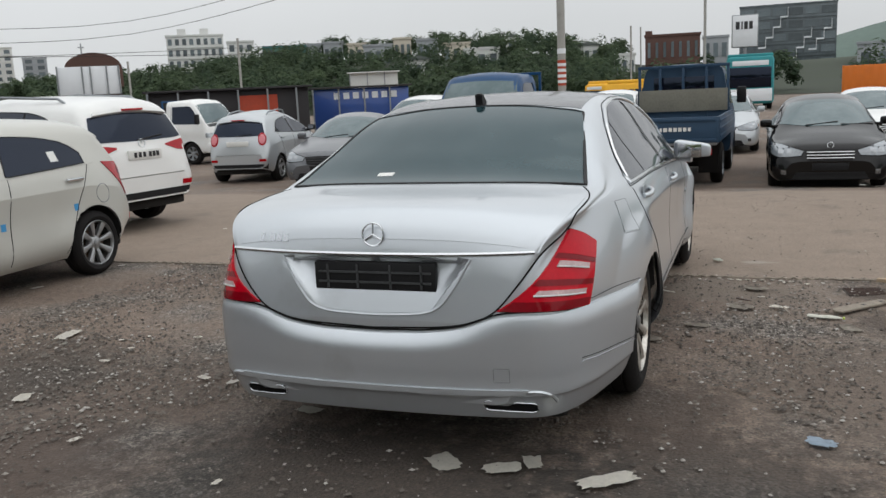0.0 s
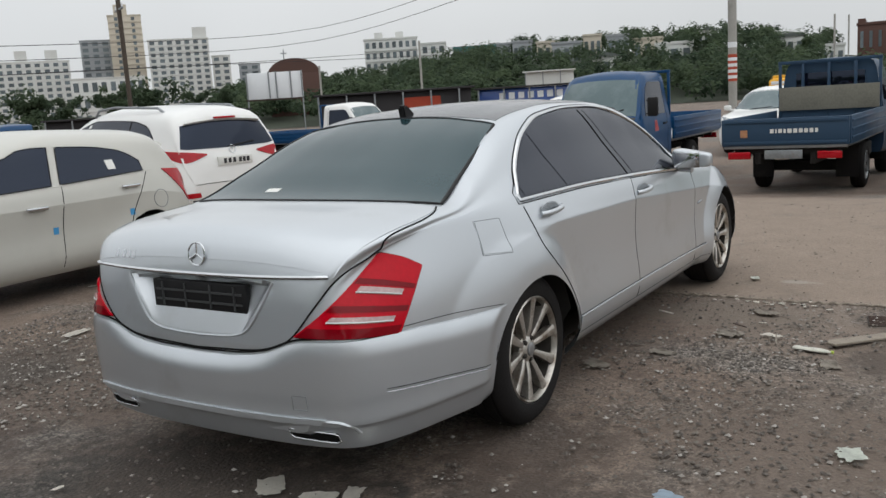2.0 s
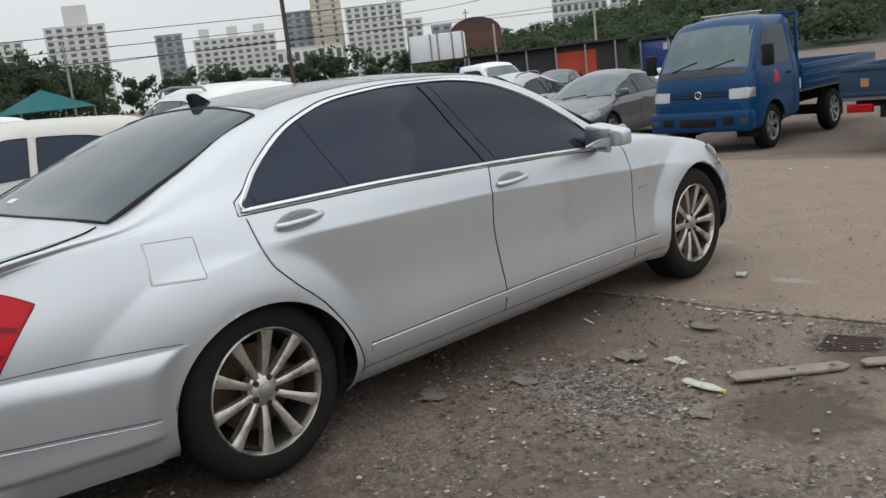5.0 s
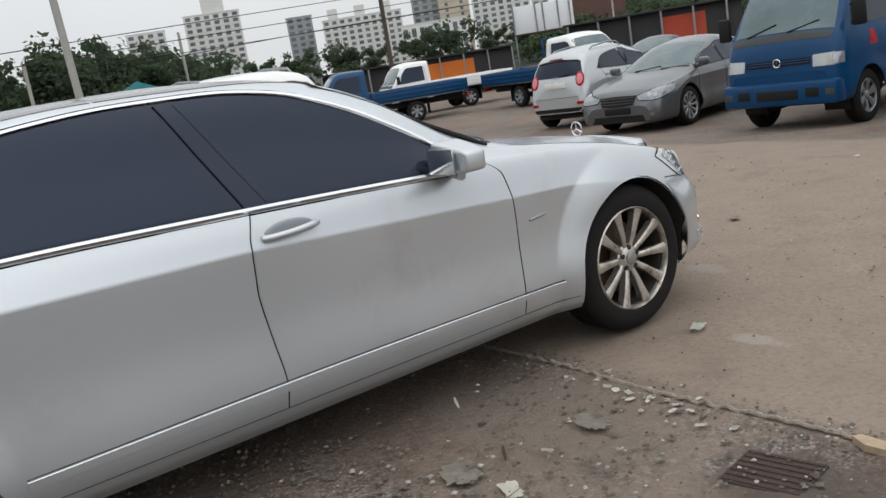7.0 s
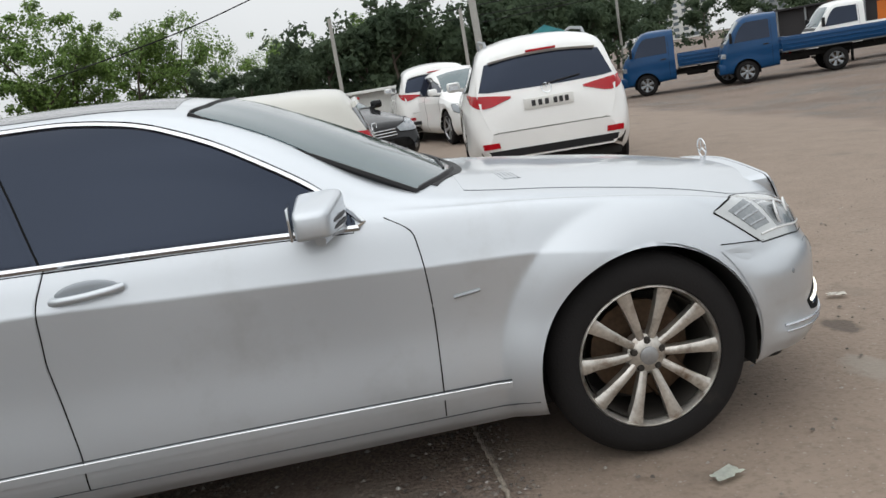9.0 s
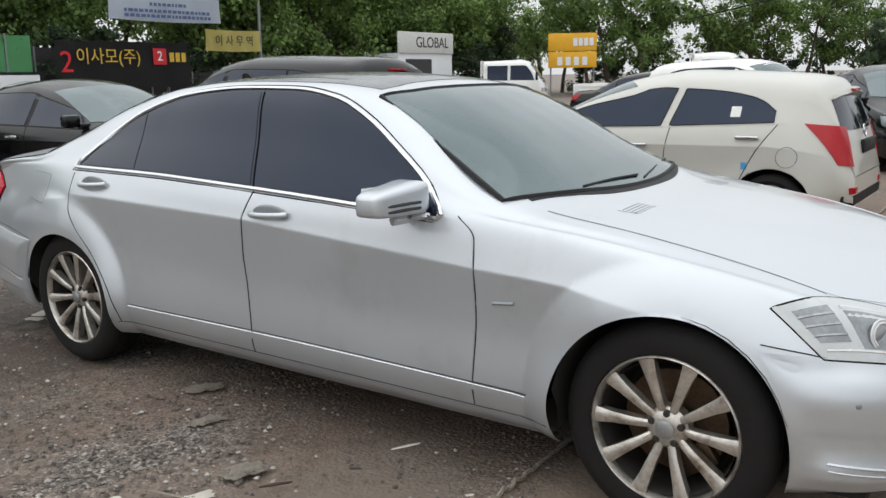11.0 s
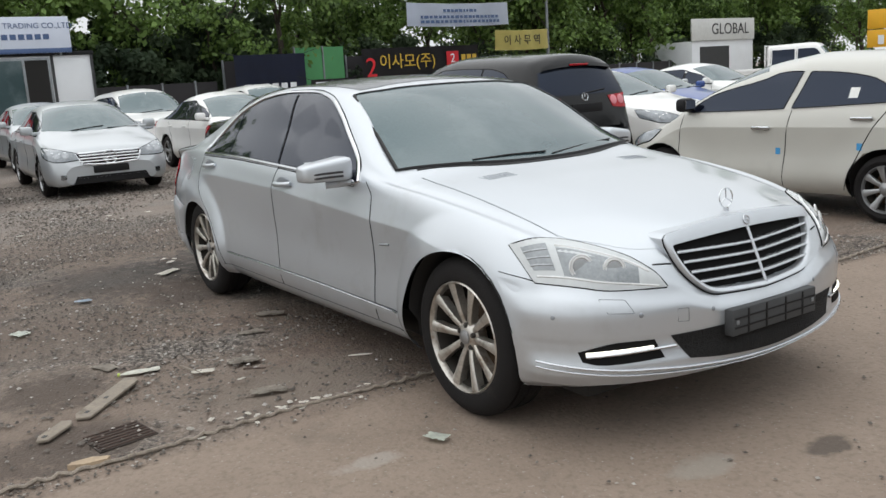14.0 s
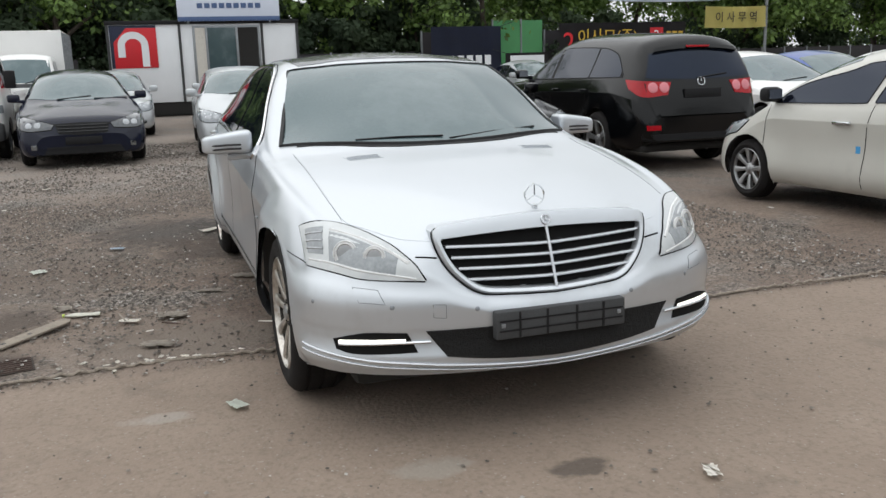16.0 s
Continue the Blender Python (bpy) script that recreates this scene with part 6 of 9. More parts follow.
M["dark_shut"] = material("dark_panel_gap", rgb("383b3e"), 0.7, 0.0, vary=0.1, scale=20)
M["tray"] = material("lamp_tray_grey", rgb("7e8386"), 0.15, 0.4, vary=0.3, scale=25, fine=90, coat=0.8)

# ---- ground ----
def ground_material():
    m = bpy.data.materials.new("gravel_and_packed_earth")
    m.use_nodes = True
    nt = m.node_tree
    N, K = nt.nodes, nt.links
    b = N["Principled BSDF"]
    co = N.new("ShaderNodeTexCoord")

    def noise_(scale, detail=6, rough=0.6):
        n = N.new("ShaderNodeTexNoise")
        n.inputs["Scale"].default_value, n.inputs["Detail"].default_value, n.inputs["Roughness"].default_value = scale, detail, rough
        K.new(co.outputs["Object"], n.inputs["Vector"])
        return n.outputs[0]

    def rng(src, a, c, lo=0.0, hi=1.0):
        r = N.new("ShaderNodeMapRange")
        for i, v in enumerate((a, c, lo, hi)):
            r.inputs[i + 1].default_value = v
        K.new(src, r.inputs[0])
        return r.outputs[0]

    def mix(f, a, c, mode="MIX"):
        x = N.new("ShaderNodeMix")
        x.data_type, x.blend_type = "RGBA", mode
        if isinstance(f, float):
            x.inputs[0].default_value = f
        else:
            K.new(f, x.inputs[0])
        for s, i in ((a, 6), (c, 7)):
            if isinstance(s, tuple):
                x.inputs[i].default_value = s
            else:
                K.new(s, x.inputs[i])
        return x.outputs[2]

    def math_(op, a, c):
        x = N.new("ShaderNodeMath")
        x.operation = op
        for i, s in enumerate((a, c)):
            if isinstance(s, (int, float)):
                x.inputs[i].default_value = s
            else:
                K.new(s, x.inputs[i])
        return x.outputs[0]
    sep = N.new("ShaderNodeSeparateXYZ")
    K.new(co.outputs["Object"], sep.inputs[0])
    wob = math_("MULTIPLY", math_("SUBTRACT", noise_(1.2), 0.5), 1.1)
    far_w = math_("ADD", sep.outputs[0], math_("MULTIPLY", math_("SUBTRACT", noise_(0.5), 0.5), 2.5))
    x1 = math_("ADD", sep.outputs[0], math_("MULTIPLY", wob, 0.12))
    lane = math_("MULTIPLY", rng(x1, 1.0, 1.14), rng(far_w, 7.6, 8.2, 1, 0))
    vor = N.new("ShaderNodeTexVoronoi")
    vor.inputs["Scale"].default_value = 55
    K.new(co.outputs["Object"], vor.inputs["Vector"])
    vor2 = N.new("ShaderNodeTexVoronoi")
    vor2.inputs["Scale"].default_value = 140
    K.new(co.outputs["Object"], vor2.inputs["Vector"])
    stone = mix(rng(noise_(90, 3), 0.35, 0.7), (0.05, 0.042, 0.036, 1), (0.215, 0.188, 0.163, 1))
    bright = rng(vor.outputs["Color"], 0.8, 0.97)
    def tones(v, lo, hi):
        q = N.new("ShaderNodeSeparateColor")
        K.new(v.outputs["Color"], q.inputs[0])
        return rng(q.outputs[1], 0.1, 0.95, lo, hi)
    vor3 = N.new("ShaderNodeTexVoronoi")
    vor3.inputs["Scale"].default_value = 95
    K.new(co.outputs["Object"], vor3.inputs["Vector"])
    stone = mix(1.0, stone, tones(vor, 0.45, 1.75), "MULTIPLY")
    stone = mix(1.0, stone, tones(vor3, 0.6, 1.5), "MULTIPLY")
    stone = mix(math_("MULTIPLY", bright, rng(noise_(2.2), 0.42, 0.6)), stone, (0.42, 0.4, 0.37, 1))
    earth = mix(noise_(14), (0.105, 0.077, 0.06, 1), (0.245, 0.187, 0.147, 1))
    earth = mix(0.6, earth, mix(1.0, earth, tones(vor3, 0.5, 1.6), "MULTIPLY"))
    gravel = mix(rng(noise_(0.9), 0.38, 0.52), stone, earth)
    gravel = mix(rng(noise_(3.1), 0.6, 0.72, 0, 0.6), gravel, (0.04, 0.03, 0.024, 1))
    gravel = mix(rng(noise_(0.45, 4), 0.5, 0.62, 0, 0.45), gravel, (0.075, 0.05, 0.039, 1))
    # Gravel darker between x -0.8 and -6, around the saloon's rear.
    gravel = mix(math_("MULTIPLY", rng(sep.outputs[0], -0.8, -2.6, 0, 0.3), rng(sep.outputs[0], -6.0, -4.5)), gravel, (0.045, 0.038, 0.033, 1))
    gravel = mix(rng(sep.outputs[0], -4.6, -6.5, 0, 0.45), gravel, (0.235, 0.21, 0.187, 1))
    packed = mix(noise_(3), (0.178, 0.134, 0.103, 1), (0.266, 0.21, 0.166, 1))
    packed = mix(rng(noise_(40, 4), 0.48, 0.7, 0, 0.7), packed, (0.15, 0.115, 0.087, 1))
    packed = mix(rng(noise_(1.7), 0.58, 0.72, 0, 0.5), packed, (0.105, 0.085, 0.07, 1))
    packed = mix(math_("MULTIPLY", rng(vor2.outputs["Color"], 0.86, 0.97), 0.65), packed, (0.33, 0.31, 0.28, 1))
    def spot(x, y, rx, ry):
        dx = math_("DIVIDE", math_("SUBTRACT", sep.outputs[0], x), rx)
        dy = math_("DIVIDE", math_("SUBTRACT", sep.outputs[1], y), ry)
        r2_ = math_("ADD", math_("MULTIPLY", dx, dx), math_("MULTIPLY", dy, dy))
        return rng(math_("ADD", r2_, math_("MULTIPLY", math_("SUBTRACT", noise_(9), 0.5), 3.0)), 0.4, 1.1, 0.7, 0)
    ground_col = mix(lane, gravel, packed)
    # Spots at x -2.75 and -2.9 paint damp soil plus the saloon's shadow.
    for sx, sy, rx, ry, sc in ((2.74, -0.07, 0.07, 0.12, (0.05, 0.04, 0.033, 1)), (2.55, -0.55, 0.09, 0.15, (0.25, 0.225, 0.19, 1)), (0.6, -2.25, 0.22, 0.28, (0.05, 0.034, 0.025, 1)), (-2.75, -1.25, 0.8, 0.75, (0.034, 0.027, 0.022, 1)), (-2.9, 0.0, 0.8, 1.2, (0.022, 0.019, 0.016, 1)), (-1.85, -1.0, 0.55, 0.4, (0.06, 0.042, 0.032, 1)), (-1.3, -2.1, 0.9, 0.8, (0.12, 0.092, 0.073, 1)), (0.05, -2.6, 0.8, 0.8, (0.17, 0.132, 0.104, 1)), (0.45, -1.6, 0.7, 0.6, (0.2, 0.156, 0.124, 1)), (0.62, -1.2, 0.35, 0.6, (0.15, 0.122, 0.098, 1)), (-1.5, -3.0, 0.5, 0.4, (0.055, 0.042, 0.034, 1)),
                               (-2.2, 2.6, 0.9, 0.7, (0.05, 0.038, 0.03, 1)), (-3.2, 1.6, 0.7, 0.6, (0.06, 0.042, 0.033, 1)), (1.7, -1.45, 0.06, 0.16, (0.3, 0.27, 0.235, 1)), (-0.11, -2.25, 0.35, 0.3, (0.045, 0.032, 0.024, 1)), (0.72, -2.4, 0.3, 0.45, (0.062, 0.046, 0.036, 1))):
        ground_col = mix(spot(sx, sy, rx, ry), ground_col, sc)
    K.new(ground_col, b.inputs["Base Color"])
    b.inputs["Roughness"].default_value = 0.9
    h = math_("ADD", math_("MULTIPLY", vor.outputs["Distance"], -0.6), math_("MULTIPLY", noise_(60, 5), 0.9))
    bp = N.new("ShaderNodeBump")
    bp.inputs["Distance"].default_value = 0.012
    K.new(h, bp.inputs["Height"])
    K.new(rng(lane, 0, 1, 0.8, 0.3), bp.inputs["Strength"])
    K.new(bp.outputs[0], b.inputs["Normal"])
    return m


def make_ground():
    bm = bmesh.new()
    xs = sorted(set(np.r_[-600, -200, -80, -40, np.arange(-24, -8, 1.0), np.arange(-8, 10, 0.12), np.arange(10, 24, 1.0), 40, 80, 200, 900].round(3)))
    ys = sorted(set(np.r_[-600, -200, -60, -20, np.arange(-10, -5, 0.5), np.arange(-5, 7, 0.12), np.arange(7, 30, 1.0), 50, 90, 200, 900].round(3)))
    rows = []
    for x in xs:
        row = []
        for y in ys:
            drop = min(1, max(0, (x - 5) / 6))
            drop = -0.34 * drop * drop * (3 - 2 * drop)
            near = max(0.0, 1 - max(0, abs(x) - 8) / 6) * max(0.0, 1 - max(0, abs(y - 1) - 6) / 4)
            lane_ = 0.35 if 1.1 < x < 7.6 else 1.0
            z = near * lane_ * (0.016 * noise.noise((x * 1.3, y * 1.3, 0)) + 0.008 * noise.noise((x * 4, y * 4, 3)))
            if 0.94 < x < 1.1:
                z += 0.012 * near
            row.append(bm.verts.new((x, y, z - 0.008 + drop)))
        rows.append(row)
    for a, c in zip(rows, rows[1:]):
        for i in range(len(ys) - 1):
            bm.faces.new((a[i], c[i], c[i + 1], a[i + 1]))
    ob = part("ground", bm, ground_material())
    tagged(ob, "dark gravel yard with a packed brown earth lane", "ground", kind="structure")


make_ground()
make_saloon(pose(0, 0, 0))

# ---- parked vehicles ----
FZ = -0.34
make_car("hatchback", pose(-0.678, 4.95, 0, 0, 0, 180), "cream white small hatchback with blue tape strips on its doors", 3.6, 1.6, 1.455, 2.42, 0.56, "cream", "hatch", 0.29, 8, lamps="tall", stickers=True, trim=True, cowl_f=0.1, step=0.04, surround=False)
make_car("suv", pose(3.3, 7.7, 0, 0, 0, 82), "white compact suv with roof rails and a white number plate", 4.41, 1.82, 1.66, 2.64, 0.86, "white", "suv", 0.34, 5, rails=True, rear_plate="marked", plate=True)
make_car("suv", pose(-6.4, 5.15, 0, 0, 0, 180), "black mid-size suv with pale red tail lamps", 4.66, 1.89, 1.73, 2.7, 0.93, "black", "suv", 0.36, 5, lamps="pale")
make_car("sedan", pose(-6.9, 2.75, 0, 0, 0, 4), "black saloon with chrome door handles parked on gravel", 4.8, 1.83, 1.47, 2.8, 0.9, "black", trim=True)
make_car("sedan", pose(-11.8, 0.45, 0, 0, 0, -2), "silver executive saloon with a large ring emblem in its grille", 4.87, 1.85, 1.47, 2.87, 0.86, "silver_b", star=True)
make_car("sedan", pose(-11.5, -2.42, 0, 0, 0, 4), "dark navy saloon with a black grille and no plates", 4.85, 1.88, 1.49, 2.78, 0.95, "navy", grille="dark", dark_lamps=True)
make_car("sedan", pose(-12.5, 3.45, 0, 0, 0, 2), "white saloon parked on gravel", 4.6, 1.78, 1.48, 2.65, 0.9, "white")
make_car("suv", pose(-17.4, 3.1, 0, 0, 0, 0), "pearl white suv parked behind saloons", 4.7, 1.85, 1.68, 2.72, 0.9, "white", "suv", 0.35)
make_car("sedan", pose(-17.8, 0.85, 0, 0, 0, 0), "silver saloon parked in a row", 4.6, 1.8, 1.5, 2.7, 0.9, "silver_b")
make_car("sedan", pose(-17.6, -2.0, 0, 0, 0, 0), "silver saloon in front of the office container", 4.6, 1.78, 1.48, 2.7, 0.9, "silver_b")
make_car("sedan", pose(-7.2, 8.35, 0, 0, 0, 0), "white saloon with a dusty windscreen", 4.6, 1.83, 1.46, 2.75, 0.95, "white")
make_car("sedan", pose(-8.7, 11.0, 0, 0, 0, 0), "bright blue saloon with a white pillar", 4.5, 1.78, 1.45, 2.7, 0.9, "carblue")
make_car("sedan", pose(0.3, 12.1, 0, 0, 0, 300), "black car with clear headlights facing the lane", 4.6, 1.84, 1.5, 2.7, 0.9, "black")
make_car("hatchback", pose(13.0, 9.75, FZ, 0, 0, 8), "silver small hatchback with round rear lamps", 3.6, 1.6, 1.6, 2.375, 0.62, "silver_b", "hatch", 0.29, 5, rails=True, rear_plate="blank", cowl_f=0.1, lamps="round")
make_car("sedan", pose(12.2, 7.05, FZ, 0, 0, 187), "grey saloon with a black grille parked across the lane", 4.53, 1.78, 1.46, 2.65, 0.9, "grey", "sedan", 0.33, 10, grille="dark")
make_car("sedan", pose(11.1, -2.5, FZ, 0, 0, 180), "black saloon with clear headlights and a chrome grille", 4.5, 1.78, 1.48, 2.65, 0.88, "black")
TALL = Matrix.Diagonal((1.04, 1.04, 1.1, 1))
make_truck("pickup_truck", pose(11.85, 3.42, FZ, 0, 0, 180) @ TALL, "blue flatbed light truck facing the lane", "blue", sticker=True)
make_truck("pickup_truck", pose(11.6, -0.05, FZ, 0, 0, -2) @ TALL, "faded blue flatbed light truck with its tailgate to the lane", "blue_d", marks=True)
make_truck("pickup_truck", pose(17.6, 16.0, FZ, 0, 0, 266), "white flatbed light truck with a blue deck", "white", deck_paint="blue")
make_truck("pickup_truck", pose(14.6, 21.2, FZ, 0, 0, 158), "bright blue flatbed light truck", "blue", guard=False)

make_truck("pickup_truck", pose(12.3, 23.2, FZ, 0, 0, 158), "blue flatbed light truck beside its twin", "blue", guard=False)
make_truck("pickup_truck", pose(18.6, 23.4, FZ, 0, 0, 165), "white flatbed light truck", "white", guard=False)
make_truck("pickup_truck", pose(-13.2, -4.45, 0, 0, 0, 1), "white light truck with a grey bumper", "white", guard=False, bumper="grey_plastic")
make_truck("box_truck", pose(-20.6, -4.1, 0, 0, 0, 0), "white light truck with a cargo box", "white", box_body=True, bumper="grey_plastic")
make_truck("pickup_truck", pose(-15.5, 25.2, 0, 0, 0, 25), "white crew-cab light truck", "white", crew=True)
make_truck("pickup_truck", pose(-6.6, 21.0, 0, 0, 0, 10), "white light truck with a steel frame", "white", deck_paint="white")
for nm, x, y, rot, lab, L, W, H, wb, pt, sh in (
        ("suv", 17.5, 7.4, 180, "white suv behind the grey saloon", 4.7, 1.88, 1.75, 2.7, "white", "suv"),
        ("suv", 19.5, 2.4, 180, "white suv behind the blue trucks", 4.6, 1.85, 1.65, 2.7, "white", "suv"),
        ("sedan", 19.0, -0.6, 180, "silver saloon behind the blue trucks", 4.6, 1.8, 1.46, 2.7, "silver_b", "sedan"),
        ("sedan", 17.8, -4.0, 180, "white saloon in the second row", 4.6, 1.8, 1.46, 2.7, "white", "sedan"),
        ("sedan", 11.4, -5.1, 180, "dark grey saloon beside the black one", 4.6, 1.8, 1.46, 2.7, "grey", "sedan"),
        ("suv", 8.2, 23.5, 85, "dark grey suv near the low wall", 4.5, 1.82, 1.62, 2.65, "grey", "suv"),
        ("suv", 3.2, 17.5, 88, "white suv parked along the lane", 4.5, 1.82, 1.66, 2.65, "white", "suv"),
        ("sedan", 21.5, 15.4, 200, "dark blue saloon behind the white truck", 4.5, 1.8, 1.46, 2.7, "navy", "sedan"),
        ("suv", -2.8, 15.2, -15, "white suv in the back row", 4.6, 1.85, 1.68, 2.7, "white", "suv"),
        ("sedan", -11.2, 13.4, 0, "silver saloon in the back row", 4.6, 1.8, 1.46, 2.7, "silver_b", "sedan"),
        ("sedan", -10.8, 15.6, 0, "white saloon in the back row", 4.6, 1.8, 1.46, 2.7, "white", "sedan"),
        ("sedan", -5.0, 16.5, 0, "black saloon in the back row", 4.6, 1.8, 1.46, 2.7, "black", "sedan"),
        ("sedan", 3.6, 15.0, 280, "white saloon beside the lane", 4.6, 1.8, 1.48, 2.7, "white", "sedan"),
        ("suv", -20.6, 7.6, 0, "white suv in front of the fence", 4.6, 1.85, 1.65, 2.7, "white", "suv"),
        ("sedan", -20.8, 10.4, 0, "silver saloon in front of the fence", 4.6, 1.8, 1.46, 2.7, "silver_b", "sedan"),
        ("sedan", -20.2, 20.0, 0, "dark saloon in front of the banners", 4.6, 1.8, 1.46, 2.7, "black", "sedan")):
    make_car(nm, pose(x, y, FZ if x > 6 else 0, 0, 0, rot), lab, L, W, H, wb, 0.92, pt, sh, 0.33, step=0.09)

# ---- trees, fences and the far town ----
def leaf_material(name, dark, light):
    m = bpy.data.materials.new(name)
    m.use_nodes = True
    nt = m.node_tree
    b = nt.nodes["Principled BSDF"]
    geo = nt.nodes.new("ShaderNodeNewGeometry")
    info = nt.nodes.new("ShaderNodeObjectInfo")
    add = nt.nodes.new("ShaderNodeMath")
    add.operation = "MULTIPLY_ADD"
    nt.links.new(info.outputs["Random"], add.inputs[0])
    add.inputs[1].default_value = 0.3
    nt.links.new(geo.outputs["Random Per Island"], add.inputs[2])
    mx = nt.nodes.new("ShaderNodeMix")
    mx.data_type = "RGBA"
    nt.links.new(add.outputs[0], mx.inputs[0])
    mx.inputs[6].default_value, mx.inputs[7].default_value = (*dark, 1), (*light, 1)
    nt.links.new(mx.outputs[2], b.inputs["Base Color"])
    b.inputs["Roughness"].default_value = 0.6
    tr = nt.nodes.new("ShaderNodeBsdfTranslucent")
    nt.links.new(mx.outputs[2], tr.inputs["Color"])
    ms = nt.nodes.new("ShaderNodeMixShader")
    ms.inputs[0].default_value = 0.35
    nt.links.new(b.outputs[0], ms.inputs[1])
    nt.links.new(tr.outputs[0], ms.inputs[2])
    nt.links.new(ms.outputs[0], nt.nodes["Material Output"].inputs[0])
    return m


M["leaf"] = leaf_material("green_leaves", (0.036, 0.07, 0.017), (0.19, 0.3, 0.07))
def woods_material():
    """Leaf clumps whose tone drifts from tree to tree."""
    m = bpy.data.materials.new("hill_leaves")
    m.use_nodes = True
    nt = m.node_tree
    b = nt.nodes["Principled BSDF"]
    co = nt.nodes.new("ShaderNodeTexCoord")
    big = nt.nodes.new("ShaderNodeTexNoise")
    big.inputs["Scale"].default_value, big.inputs["Detail"].default_value = 0.16, 3
    nt.links.new(co.outputs["Object"], big.inputs["Vector"])
    rng = nt.nodes.new("ShaderNodeMapRange")
    rng.inputs[1].default_value, rng.inputs[2].default_value = 0.34, 0.66
    nt.links.new(big.outputs[0], rng.inputs[0])
    mx = nt.nodes.new("ShaderNodeMix")
    mx.data_type = "RGBA"
    nt.links.new(rng.outputs[0], mx.inputs[0])
    mx.inputs[6].default_value, mx.inputs[7].default_value = (0.045, 0.07, 0.045, 1), (0.095, 0.13, 0.07, 1)
    nt.links.new(mx.outputs[2], b.inputs["Base Color"])
    b.inputs["Roughness"].default_value = 0.8
    b.inputs["Specular IOR Level"].default_value = 0.2
    tr = nt.nodes.new("ShaderNodeBsdfTranslucent")
    nt.links.new(mx.outputs[2], tr.inputs["Color"])
    ms = nt.nodes.new("ShaderNodeMixShader")
    ms.inputs[0].default_value = 0.5
    nt.links.new(b.outputs[0], ms.inputs[1])
    nt.links.new(tr.outputs[0], ms.inputs[2])
    nt.links.new(ms.outputs[0], nt.nodes["Material Output"].inputs[0])
    return m


M["woods"] = woods_material()
M["bark"] = material("bark", (0.07, 0.055, 0.043, 1), 0.9, vary=0.4, scale=9, fine=50, bump=0.6)
M["concrete"] = material("concrete", rgb("9b9a95"), 0.85, vary=0.2, scale=1.2, fine=25, bump=0.2, dirt=rgb("6f6d68"), dirt_at=0.58)
M["pale_wall"] = material("pale_wall", rgb("c9cac7"), 0.8, vary=0.1, scale=0.3, fine=8, dirt=rgb("a6a7a5"), dirt_at=0.6)
M["beige_wall"] = material("beige_wall", rgb("b9b1a2"), 0.8, vary=0.1, scale=0.3, fine=8)
M["grey_wall"] = material("grey_wall", rgb("93979a"), 0.8, vary=0.1, scale=0.3, fine=8)
M["far_window"] = material("far_window", rgb("5b6468"), 0.25, vary=0.3, scale=0.4, fine=5, random_tone=0.35)
M["brown_wall"] = material("brown_brick_wall", rgb("553d36"), 0.85, vary=0.15, scale=1, fine=20)
M["teal_wall"] = material("teal_wall", rgb("3c6b68"), 0.7, vary=0.15, scale=0.5, fine=20)
M["roof_tile"] = material("roof_tile", rgb("5a5f5c"), 0.8, vary=0.2, scale=1, fine=20)
M["red_paper"] = material("faded_red_paper", rgb("a8452f"), 0.8, vary=0.2, scale=6)
M["orange"] = material("orange_steel", rgb("d0701f"), 0.6, vary=0.1, scale=2)
M["yellow"] = material("yellow_sheet", rgb("e0a823"), 0.6, vary=0.1, scale=2)
M["teal"] = material("teal_tarp", rgb("1f7f84"), 0.6, vary=0.2, scale=2)
M["green_sheet"] = material("green_sheet", rgb("4f8f5c"), 0.75, vary=0.15, scale=1.5)
M["red_sheet"] = material("red_sheet", rgb("c4202a"), 0.6, vary=0.08, scale=2)
M["dark_sheet"] = material("dark_sheet", (0.02, 0.018, 0.02, 1), 0.7, vary=0.3, scale=2)
M["navy_sheet"] = material("navy_sheet", (0.016, 0.022, 0.05, 1), 0.7, vary=0.3, scale=2)
M["white_sheet"] = material("white_sheet", rgb("dcdfe2"), 0.6, vary=0.06, scale=2, dirt=rgb("b9bcbc"), dirt_at=0.65)
M["cloth_white"] = material("white_banner_cloth", rgb("cfd6e4"), 0.8, vary=0.06, scale=2)
M["cloth_yellow"] = material("yellow_banner_cloth", rgb("d8cb7e"), 0.8, vary=0.08, scale=2)
M["letter_blue"] = material("blue_lettering", rgb("4a5f86"), 0.6, vary=0.05)
M["letter_yellow"] = material("yellow_lettering", rgb("c9a63a"), 0.6, vary=0.05)
M["wood_old"] = material("grey_board", rgb("857c70"), 0.9, vary=0.25, scale=12, fine=70, bump=0.3, dirt=rgb("5c5247"), dirt_at=0.55)
M["paper"] = material("dirty_paper", rgb("d2cec5"), 0.85, vary=0.12, scale=20, fine=90, random_tone=0.2, dirt=rgb("9a9284"), dirt_at=0.6)
M["paper_blue"] = material("pale_blue_card", rgb("a6b5c2"), 0.8, vary=0.15, scale=20)
M["paper_green"] = material("green_wrapper", rgb("cdd1c8"), 0.6, vary=0.2, scale=14)
M["bottle"] = material("cloudy_plastic", rgb("b3b2a6"), 0.45, vary=0.3, scale=20, spec=0.6)
M["cap"] = material("lime_cap", rgb("b5c95a"), 0.5, vary=0.1)
M["rusty"] = material("rusty_iron", rgb("40312a"), 0.95, vary=0.35, scale=12, fine=80, bump=0.4)
M["wood_pale"] = material("pale_split_wood", rgb("a39078"), 0.85, vary=0.25, scale=14, fine=70, dirt=rgb("6f6354"), dirt_at=0.58)
